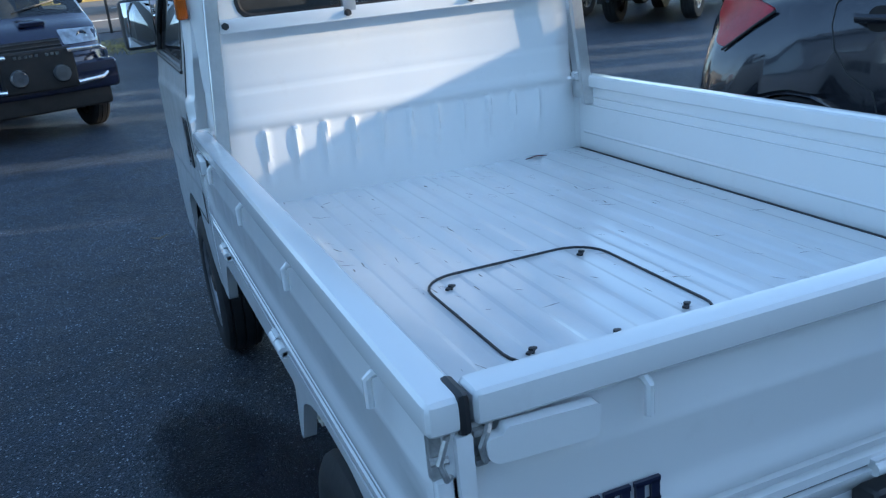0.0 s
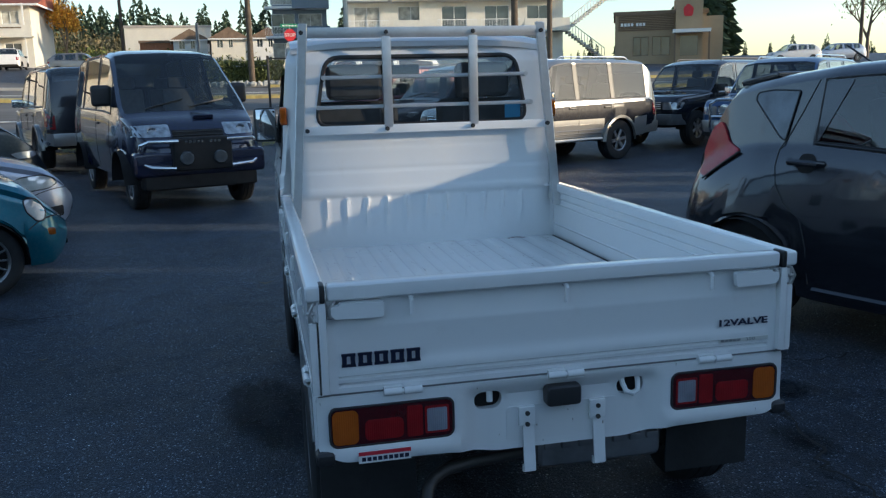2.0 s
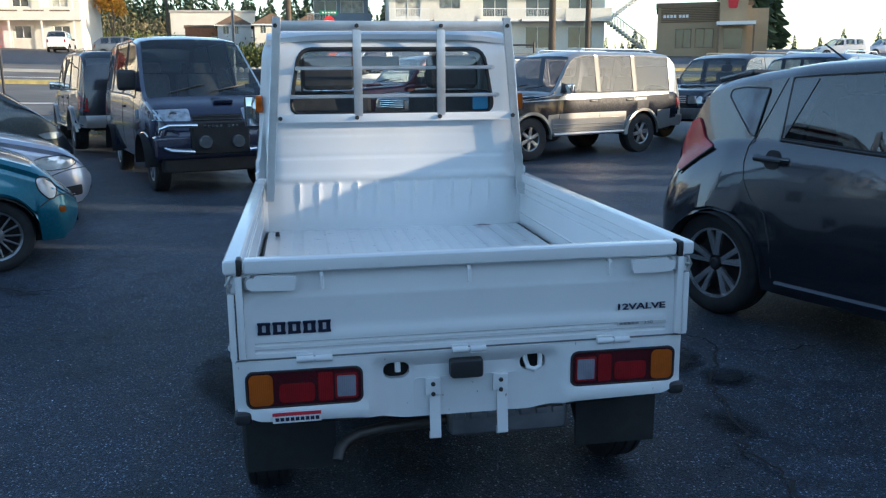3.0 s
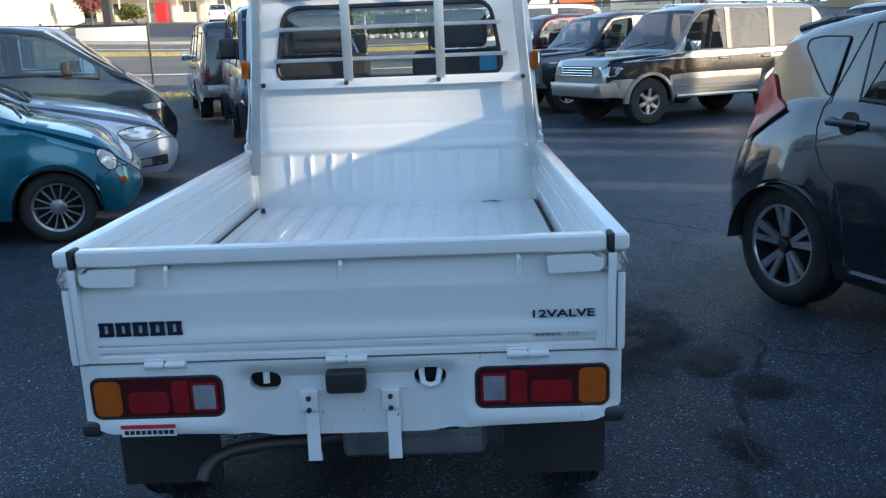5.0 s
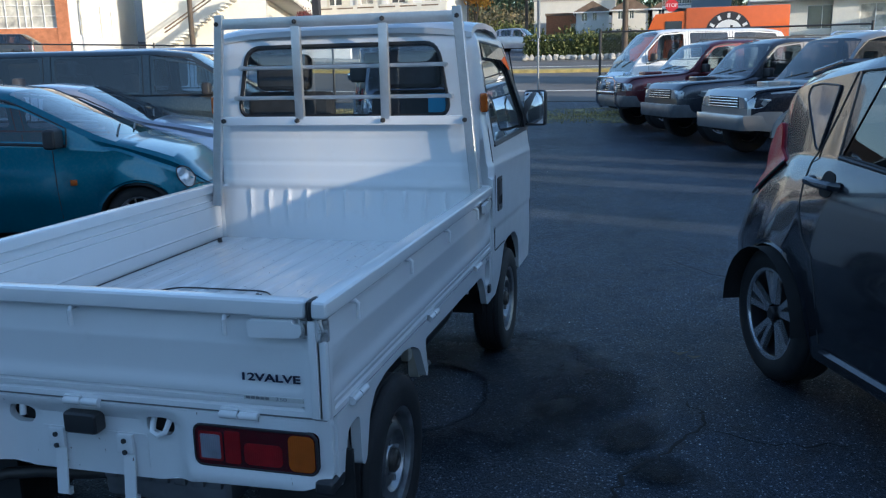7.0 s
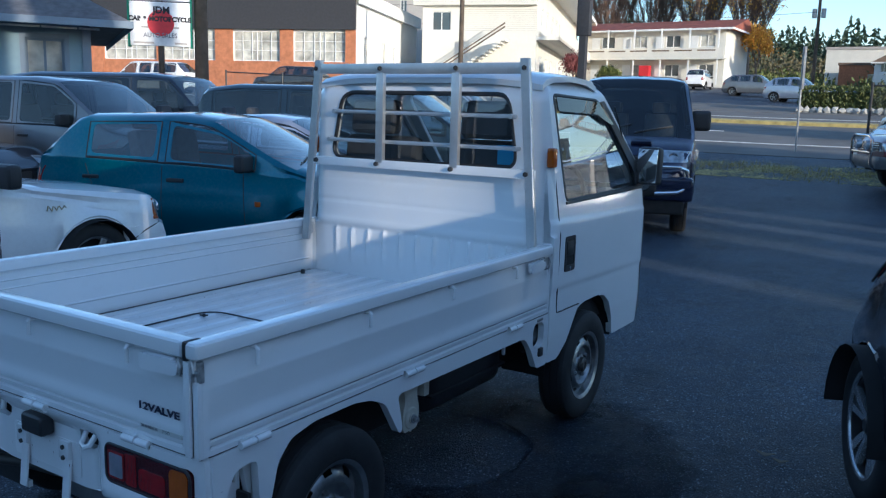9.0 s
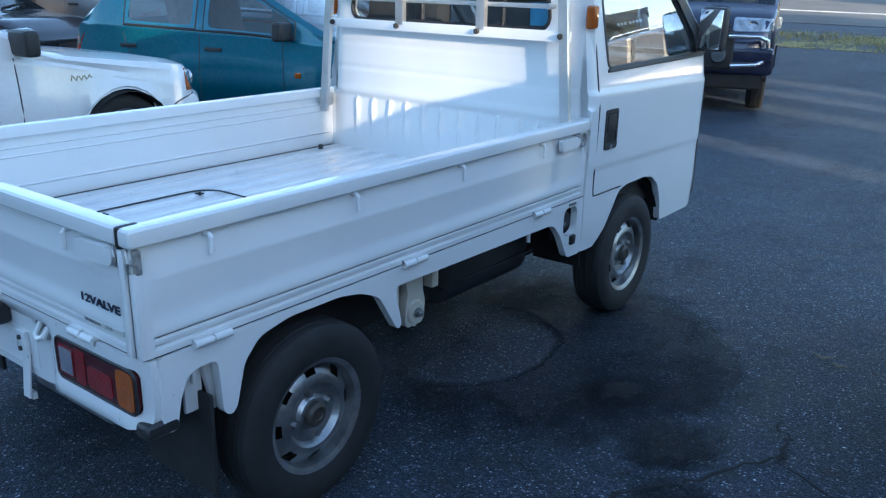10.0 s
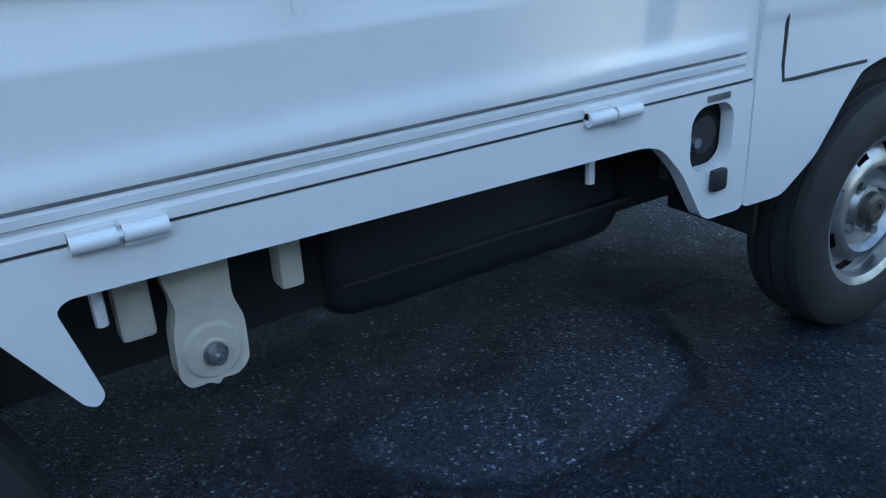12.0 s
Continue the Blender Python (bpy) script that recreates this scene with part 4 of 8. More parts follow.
part("window_seal", tube([(x, cab_back_y(x, z) + 0.004, z) for x, z in dense(BACK_WIN, 0.05) + [BACK_WIN[0]]], 0.010, 6), M_BLACK, truck, "black rubber rear window seal")
part("rear_window", plate(BACK_WIN, [], lambda u, v: (u, cab_back_y(u, v) + 0.010, v), None, step=0.08), M_GLASS, truck, "clear rear window")
part("window_sticker", box(0.415, 0.495, 1.945, 1.947, 1.25, 1.335), surface("blue_sticker", (0.05, 0.32, 0.55), 0.4), truck, "small light blue sticker inside the rear window")

CAB_SIDE = [(1.955, 0.622), (1.955, 0.383), (2.065, 0.380), (2.152, 0.44), (2.208, 0.52), (2.262, 0.583), (2.33, 0.598), (2.50, 0.600), (2.585, 0.586), (2.655, 0.54), (2.705, 0.45), (2.735, 0.352), (3.06, 0.352), (3.14, 0.40), (3.176, 0.66), (3.188, 0.94), (3.165, 1.10), (2.60, 1.600), (2.50, 1.640), (2.05, 1.648), (1.985, 1.640), (1.966, 1.2)]
SIDE_WIN = rounded_poly([(2.105, 1.092), (3.06, 1.105), (3.04, 1.145), (2.54, 1.545), (2.05, 1.560)], 0.035, 4)


def cab_place(sx):
    def f(u, v):
        round_front = 0.16 * max(0.0, (u - 3.06) / 0.2) ** 2
        va, vb = v - 1.007 + 0.022 * (u - 2.0), v - 0.705 + 0.020 * (u - 2.0)
        crease = -0.006 * min(1.0, max(0.0, va / 0.014)) - 0.005 * min(1.0, max(0.0, -vb / 0.010)) - 0.004 * math.exp(-(vb / 0.008) ** 2)
        back = 0.10 * max(0.0, (2.02 - u) / 0.13) ** 2 * (v > 0.95)
        top = 0.10 * max(0.0, (v - 1.56) / 0.09) ** 2
        return (sx * (side_x(v) - round_front + crease - back - top), u, v)
    return f


for sx in (1, -1):
    f = cab_place(sx)
    side = part("cab_side", plate(rounded_poly(CAB_SIDE, 0.015, 2), [SIDE_WIN], f, lambda u, v, sx=sx: (-sx * 0.03, 0, 0), step=0.012), M_WHITE, truck, "white cab side with its door")
    part("side_window", plate(SIDE_WIN, [], lambda u, v, f=f, sx=sx: Vector(f(u, v)) - Vector((sx * 0.012, 0, 0)), None, step=0.2), M_DOORGLASS, truck, "clear door window")
    part("window_seal", tube([Vector(f(u, v)) - Vector((sx * 0.004, 0, 0)) for u, v in dense(SIDE_WIN, 0.06) + [SIDE_WIN[0]]], 0.0085, 6), M_BLACK, truck, "black rubber door window seal")
    part("sun_visor", plate([(2.06, 1.552), (2.56, 1.536), (2.70, 1.43), (2.66, 1.43), (2.50, 1.478), (2.07, 1.490)], [], lambda u, v, f=f, sx=sx: Vector(f(u, v)) + Vector((sx * 0.012, 0, 0)), lambda u, v, sx=sx: (-sx * 0.006, 0, 0)),
         pane_mat("smoked_plastic", (0.12, 0.12, 0.12)), truck, "smoked plastic rain visor")
    part("pillar_cover", plate(rounded_poly([(2.56, 1.535), (2.62, 1.545), (3.13, 1.13), (3.06, 1.105), (2.98, 1.105), (2.97, 1.18)], 0.01), [], lambda u, v, f=f, sx=sx: Vector(f(u, v)) + Vector((sx * 0.004, 0, 0)), lambda u, v, sx=sx: (-sx * 0.012, 0, 0), step=0.1), M_BLACK, truck, "black trim before the door window")
    seam = [(2.035, 1.60), (2.008, 1.45), (2.012, 1.2), (2.020, 0.95), (2.022, 0.63), (2.027, 0.602), (2.06, 0.600), (2.20, 0.600), (2.27, 0.599)]
    part("door_seam", tube([Vector(f(u, v)) + Vector((-sx * 0.001, 0, 0)) for u, v in seam], 0.004, 6), M_SEAM, truck)
    part("door_seam", tube([Vector(f(3.10, v)) for v in (0.60, 0.75, 0.9, 1.02, 1.09)], 0.003, 6), M_SEAM, truck)
    part("belt_strip", tube([Vector(f(u, 1.086 + 0.012 * (u - 2.1))) + Vector((sx * 0.002, 0, 0)) for u in (2.1, 2.4, 2.8, 3.07)], 0.007, 6), M_BLACK, truck)
    hd = part("door_handle", plate(rounded(2.076, 2.182, 0.778, 0.938, 0.012), [rounded(2.088, 2.170, 0.806, 0.922, 0.01)], lambda u, v, f=f, sx=sx: Vector(f(u, v)) + Vector((sx * 0.004, 0, 0)), lambda u, v, sx=sx: (-sx * 0.02, 0, 0)), M_BLACK, truck, "black recessed door handle")
    part("handle_cup", plate(rounded(2.083, 2.175, 0.796, 0.928, 0.01), [], lambda u, v, f=f, sx=sx: Vector(f(u, v)) + Vector((sx * 0.001, 0, 0)), lambda u, v, sx=sx: (-sx * 0.01, 0, 0)), M_UNDER, hd)
    part("handle_flap", box(sx * 0.700, sx * 0.710, 2.092, 2.166, 0.848, 0.918, 0.004), M_BLACK, hd)
    part("lock", cyl((sx * 0.702, 2.128, 0.790), (sx * 0.712, 2.128, 0.790), 0.009, n=12), M_CHROME, hd)
    part("marker_lamp", boxm(pose(sx * 0.668, 1.975, 1.29, 0, 0, 0), 0.035, 0.045, 0.085, 0.012, 3), M_AMBER, truck, "amber marker lamp")
    mp = pose(sx * 0.742, 3.02, 1.215, -3, 0, -sx * 8)
    mirror = part("door_mirror", boxm(mp, 0.132, 0.06, 0.200, 0.028, 3), M_BLACK, truck, "black door mirror")
    part("mirror_glass", boxm(mp @ Matrix.Translation((0, -0.031, 0)), 0.112, 0.006, 0.176, 0.002), M_MIRROR, mirror)
    part("mirror_arm", joined(tube([(sx * 0.66, 3.06, 1.13), (sx * 0.72, 3.07, 1.13), (sx * 0.76, 3.06, 1.16)], 0.013, 8), box(sx * 0.655, sx * 0.685, 3.0, 3.12, 1.10, 1.20, 0.01)), M_BLACK, mirror)
    part("wheel_arch_liner", upper_half(lathe([(0.325, 0.0), (0.325, 0.16)], 28), 0.04), M_UNDER, truck).matrix_basis = Matrix.Translation((sx * 0.60, 2.425, 0.27)) @ Matrix.Rotation(radians(90), 4, "Z") @ Matrix.Translation((0, -0.08, 0))
    part("corner_bumper", box(sx * 0.50, sx * 0.668, 3.12, 3.212, 0.37, 0.69, 0.04, 4), M_BLACK, truck, "black front corner bumper")

# roof, front and floor of the cab
def roof_sheet():
    bm = bmesh.new()
    rows = []
    for y, z in ((1.955, 1.628), (1.985, 1.650), (2.06, 1.668), (2.25, 1.676), (2.42, 1.668), (2.53, 1.640)):
        rows.append([bm.verts.new((x, y, z - 0.028 * (abs(x) / 0.60) ** 4)) for x in [0.618 * math.sin(radians(a)) for a in range(-90, 91, 12)]])
    for a, b in zip(rows, rows[1:]):
        for i in range(len(a) - 1):
            bm.faces.new((a[i], a[i + 1], b[i + 1], b[i]))
    r = bmesh.ops.extrude_face_region(bm, geom=bm.faces[:])
    bmesh.ops.translate(bm, vec=(0, 0, -0.025), verts=[v for v in r["geom"] if isinstance(v, bmesh.types.BMVert)])
    return bm


part("cab_roof", roof_sheet(), M_WHITE, truck, "white cab roof")


def front_y(x, z):
    base = keyed([(0.34, 3.17), (0.5, 3.235), (0.95, 3.245), (1.08, 3.20), (1.60, 2.61), (1.66, 2.50)], z)
    return base - 0.07 * (abs(x) / 0.66) ** 6


WSHIELD = rounded_poly([(-0.60, 1.10), (0.60, 1.10), (0.55, 1.56), (-0.55, 1.56)], 0.05)
part("cab_front", plate([(-0.655, 0.36), (0.655, 0.36), (0.655, 1.08), (0.605, 1.635), (-0.605, 1.635), (-0.655, 1.08)], [WSHIELD], lambda u, v: (u, front_y(u, v), v), lambda u, v: (0, -0.03, 0), step=0.08), M_WHITE, truck)
part("windscreen", plate(WSHIELD, [], lambda u, v: (u, front_y(u, v) - 0.01, v), None, step=0.12), M_GLASS, truck, "clear windscreen")
part("dashboard", box(-0.60, 0.60, 2.78, 3.12, 0.86, 1.08, 0.05, 3), M_BLACK, truck, "dark grey dashboard")
part("steering_wheel", tube([(0.32 + 0.18 * math.cos(radians(a)), 2.70 + 0.08 * math.sin(radians(a)), 1.06 + 0.16 * math.sin(radians(a))) for a in range(0, 361, 18)], 0.013, 8), M_BLACK, truck)
for px in (-0.32, 0.32):
    seat = part("seat", joined(box(px - 0.24, px + 0.24, 2.08, 2.55, 0.78, 0.93, 0.05, 3), boxm(pose(px, 2.07, 1.12, -8, 0, 0), 0.44, 0.10, 0.46, 0.045, 3)), M_SEAT, truck, "dark grey cloth seat")
    part("headrest", boxm(pose(px, 2.03, 1.44, -6, 0, 0), 0.27, 0.09, 0.17, 0.04, 3), M_SEAT, seat)
part("cab_mirror", box(-0.11, 0.11, 2.56, 2.60, 1.47, 1.535, 0.012), M_BLACK, truck)
part("cab_floor", box(-0.64, 0.64, 1.97, 3.14, 0.46, 0.76), M_UNDER, truck)
part("radio_aerial", tube([(0.66, 2.98, 1.16), (0.645, 2.72, 1.52)], 0.004, 6), M_BLACK, truck)

# headboard guard of flat bars and rods
def lean(z):
    return 1.862 + 0.02 * max(0.0, z - 1.0)


part("guard_top_bar", box(-0.575, 0.585, lean(1.66) - 0.012, lean(1.66) + 0.014, 1.640, 1.687, 0.003), M_ALU, truck, "flat aluminium top bar of the headboard guard")
part("guard_low_bar", box(-0.600, 0.640, lean(1.22) - 0.006, lean(1.22) + 0.014, 1.200, 1.240, 0.003), M_WHITE, truck, "flat white lower bar of the headboard guard")
for sx, xt, xb in ((-1, -0.560, -0.635), (1, 0.572, 0.655)):
    bm = bmesh.new()
    for z, xx in ((0.815, xb), (1.705, xt)):
        for dx, dy in ((-0.021, -0.010), (0.021, -0.010), (0.021, 0.012), (-0.021, 0.012)):
            bm.verts.new((xx + dx, lean(z) + dy - 0.004, z))
    v = list(bm.verts)
    for q in ((0, 1, 2, 3), (4, 5, 6, 7), (0, 1, 5, 4), (1, 2, 6, 5), (2, 3, 7, 6), (3, 0, 4, 7)):
        bm.faces.new([v[i] for i in q])
    bmesh.ops.bevel(bm, geom=bm.edges[:], offset=0.003, segments=1, affect="EDGES")
    part("guard_post", bm, M_ALU, truck, "flat aluminium post of the headboard guard")
    part("guard_foot", box(xb - 0.02, xb + 0.03 * sx + 0.02, 1.872, 1.93, 0.835, 0.895, 0.004), M_ALU, truck)
for px in (-0.180, 0.237):
    part("guard_upright", box(px - 0.021, px + 0.021, lean(1.5) - 0.012, lean(1.5) + 0.012, 1.225, 1.645, 0.003), M_ALU, truck)
for z, x0, x1 in ((1.462, -0.475, 0.505), (1.325, -0.505, 0.530)):
    part("guard_rod", joined(cyl((x0, lean(z) + 0.02, z), (x1, lean(z) + 0.02, z), 0.009, n=10), cyl((x0, lean(z) + 0.01, z), (x0, lean(z) + 0.06, z), 0.011, n=8), cyl((x1, lean(z) + 0.01, z), (x1, lean(z) + 0.06, z), 0.011, n=8)), M_ALU, truck)
for bx, bz in ((-0.57, 1.664), (-0.18, 1.664), (0.237, 1.664), (0.575, 1.664), (-0.565, 1.221), (-0.190, 1.221), (0.227, 1.221), (0.605, 1.221)):
    part("bolt", joined(cyl((bx, lean(bz) - 0.020, bz), (bx, lean(bz) - 0.006, bz), 0.011, 0.011, n=6), cyl((bx, lean(bz) - 0.026, bz), (bx, lean(bz) - 0.018, bz), 0.005, n=6)), M_SEAM, truck)

# underside
part("chassis", joined(box(-0.52, 0.52, 0.12, 3.05, 0.36, 0.62), box(-0.40, 0.40, 0.06, 0.3, 0.44, 0.60)), M_UNDER, truck, "dark underside frame")
part("fuel_tank", joined(box(0.20, 0.560, 1.20, 1.82, 0.318, 0.54, 0.085, 4), box(0.26, 0.572, 1.22, 1.80, 0.400, 0.410, 0.004)), surface("grimy_black_tank", (0.02, 0.021, 0.024), 0.5, vary=0.3), truck, "grimy black fuel tank")
part("side_box", box(-0.60, -0.28, 1.15, 1.65, 0.26, 0.50, 0.04, 2), M_UNDER, truck)
part("muffler", joined(box(-0.045, 0.35, 0.10, 0.36, 0.280, 0.380, 0.028, 3), *[box(-0.03 + k * 0.054, 0.008 + k * 0.054, 0.088, 0.11, 0.345, 0.368, 0.006) for k in range(7)]), surface("dull_exhaust_metal", (0.30, 0.30, 0.31), 0.42, metal=0.7, vary=0.3), truck, "dull grey muffler box")
part("exhaust_pipe", tube([(0.0, 0.16, 0.325), (-0.07, 0.15, 0.325), (-0.12, 0.13, 0.328), (-0.25, 0.10, 0.335), (-0.335, 0.07, 0.334), (-0.375, 0.045, 0.325), (-0.395, 0.02, 0.308), (-0.402, 0.0, 0.283)], 0.018, 12), surface("rusty_pipe", (0.07, 0.065, 0.06), 0.5, metal=0.5, vary=0.3), truck, "bent exhaust pipe")
part("axle", cyl((-0.6, 0.51, 0.265), (0.6, 0.51, 0.265), 0.04), M_UNDER, truck)


# ---- wheels ----
M_HUB = surface("rusty_hub_steel", (0.10, 0.09, 0.08), 0.5, metal=0.6, vary=0.4, scale=25)
def tyre_profile(r, w, rim):
    h = w / 2
    return [(rim, -h * 0.86), (rim + 0.012, -h * 0.96), (rim + (r - rim) * 0.5, -h * 1.04), (r - 0.022, -h * 0.98), (r - 0.006, -h * 0.84), (r, -h * 0.62), (r, -h * 0.60), (r - 0.007, -h * 0.56), (r - 0.007, -h * 0.50),
            (r, -h * 0.46), (r + 0.001, -h * 0.05), (r - 0.007, -h * 0.03), (r - 0.007, h * 0.03), (r + 0.001, h * 0.05), (r, h * 0.46), (r - 0.007, h * 0.50), (r - 0.007, h * 0.56), (r, h * 0.60), (r, h * 0.62),
            (r - 0.006, h * 0.84), (r - 0.022, h * 0.98), (r - (r - rim) * 0.5, h * 1.04), (rim + 0.012, h * 0.96), (rim, h * 0.86)]


def wheel(parent, at, r, w, rim, style, out, mat=None, turn=8.0, yaw=0.0):
    """A tyre with its rim. The wheel's axle runs along y of its own frame; out is +1 or -1 for the outer side."""
    base = Matrix.Translation(at) @ Matrix.Rotation(radians(yaw), 4, "Z") @ Matrix.Diagonal((1, out, 1, 1)) @ Matrix.Rotation(radians(turn), 4, "Y")
    mat = mat or M_STEEL

    def put(name, bm, material, par, label=""):
        bmesh.ops.transform(bm, matrix=base, verts=bm.verts)
        return part(name, bm, material, par, label)
    h = w / 2
    wh = put("wheel", lathe(tyre_profile(r, w, rim), 48), M_RUBBER, parent, "black tyre")
    ring = lathe([(rim + 0.004, -h * 0.8), (rim - 0.012, -h * 0.5), (rim - 0.014, h * 0.3), (rim - 0.010, h * 0.80), (rim + 0.004, h * 0.90), (rim + 0.010, h * 0.93), (rim + 0.006, h * 0.80)], 48)
    if style == "steel":
        R = rim - 0.012
        # dished disc with a row of round holes and a raised hub
        prof = [(R, h * 0.36), (R * 0.93, h * 0.42), (R * 0.87, h * 0.54), (R * 0.72, h * 0.72), (R * 0.64, h * 0.74), (R * 0.56, h * 0.48), (R * 0.36, h * 0.42), (R * 0.30, h * 0.58), (R * 0.22, h * 0.62), (0.0, h * 0.62)]
        n = 64
        bm = bmesh.new()
        fine = []
        for (r0, a0), (r1, a1) in zip(prof, prof[1:]):
            fine += [(r0 + (r1 - r0) * k / 2, a0 + (a1 - a0) * k / 2) for k in range(2)]
        fine.append(prof[-1])
        rings = [[bm.verts.new((q * math.cos(k * math.tau / n), a, q * math.sin(k * math.tau / n))) for k in range(n)] for q, a in fine]
        for i, (r0, r1) in enumerate(zip(rings, rings[1:])):
            for k in range(n):
                if 1 <= i <= 4 and (k % 8) in (0, 1, 2):
                    continue
                bm.faces.new((r0[k], r0[(k + 1) % n], r1[(k + 1) % n], r1[k]))
        bmesh.ops.remove_doubles(bm, verts=bm.verts, dist=1e-5)
        rm = put("rim", joined(ring, bm), mat, wh, "silver steel rim with round holes")
        put("hub_cap", lathe([(R * 0.25, h * 0.60), (R * 0.235, h * 0.80), (R * 0.17, h * 0.90), (R * 0.10, h * 0.90), (R * 0.09, h * 0.84), (0.0, h * 0.84)], 24), M_HUB, rm, "rust-tinged hub cap")
        for a in [math.tau * k / 4 for k in range(4)]:
            put("lug_nut", cyl((R * 0.44 * math.cos(a), h * 0.42, R * 0.44 * math.sin(a)), (R * 0.44 * math.cos(a), h * 0.66, R * 0.44 * math.sin(a)), 0.011, n=6), M_STEEL, rm)
    else:
        count, split, wid = {"five": (5, True, 0.033), "six": (6, False, 0.064), "fan": (14, False, 0.014), "plain": (5, False, 0.05)}[style]
        rm = put("rim", ring, M_BLACK if split else mat, wh, "alloy rim")
        if split:
            put("rim_lip", lathe([(rim + 0.004, h * 0.86), (rim + 0.008, h * 0.95), (rim - 0.004, h * 0.93), (rim - 0.008, h * 0.84)], 48), mat, rm)
        R = rim - 0.008
        for k in range(count):
            a = math.tau * k / count
            bms = []
            if split:
                # a forked spoke: two flat arms that spread from a common root, one broader than the other
                for a0, a1, w0, w1 in ((-0.16, -0.22, 0.024, 0.046), (0.16, 0.18, 0.022, 0.034)):
                    q0, q1 = Vector((0.046 * math.cos(a + a0), 0, 0.046 * math.sin(a + a0))), Vector((R * math.cos(a + a1), 0, R * math.sin(a + a1)))
                    n0 = (q1 - q0).cross(Vector((0, 1, 0))).normalized()
                    arm = bmesh.new()
                    lo, hi = [], []
                    for q, ww, dep in ((q0, w0, 0.70), (q0.lerp(q1, 0.6), (w0 + w1) / 2, 0.80), (q1, w1, 0.86)):
                        for sd in (-1, 1):
                            hi.append(arm.verts.new(q + n0 * (sd * ww / 2) + Vector((0, h * dep, 0))))
                            lo.append(arm.verts.new(q + n0 * (sd * (ww / 2 + 0.004)) + Vector((0, h * dep - 0.022, 0))))
                    for i0 in (0, 2):
                        arm.faces.new((hi[i0], hi[i0 + 1], hi[i0 + 3], hi[i0 + 2]))
                        arm.faces.new((hi[i0], hi[i0 + 2], lo[i0 + 2], lo[i0]))
                        arm.faces.new((hi[i0 + 1], lo[i0 + 1], lo[i0 + 3], hi[i0 + 3]))
                        arm.faces.new((lo[i0], lo[i0 + 2], lo[i0 + 3], lo[i0 + 1]))
                    arm.faces.new((hi[0], lo[0], lo[1], hi[1]))
                    arm.faces.new((hi[4], hi[5], lo[5], lo[4]))
                    bms.append(arm)
            else:
                p0 = Vector((0.050 * math.cos(a), h * 0.72, 0.050 * math.sin(a)))
                p1 = Vector((R * math.cos(a), h * 0.80, R * math.sin(a)))
                d = p1 - p0
                ex = d.normalized()
                ez = ex.cross(Vector((0, 1, 0))).normalized()
                m = Matrix.Translation((p0 + p1) / 2) @ Matrix((ex, ez.cross(ex), ez)).transposed().to_4x4()
                bms.append(boxm(m, d.length, 0.022, wid, 0.005, 1))
            put("spoke", joined(*bms), mat, rm)
        hr = 0.034 if split else 0.062
        put("hub_cap", lathe([(hr, h * 0.5), (hr - 0.002, h * 0.82), (hr * 0.75, h * 0.88), (0.0, h * 0.89)], 24), M_BLACK if split else mat, rm)
        put("brake_disc", lathe([(R * 0.97, -h * 0.3), (R * 0.97, -h * 0.1), (0.02, -h * 0.1)], 24), M_UNDER, rm)
    put("wheel_back", lathe([(rim - 0.005, -h * 0.4), (0.02, -h * 0.38)], 24), M_UNDER, wh)
    return wh


for sx in (1, -1):
    for wy in (0.512, 2.400):
        wheel(truck, (sx * 0.630, wy, 0.266), 0.266, 0.142, 0.161, "steel", 1, turn=11 if wy < 1 else 30, yaw=-90 * sx)


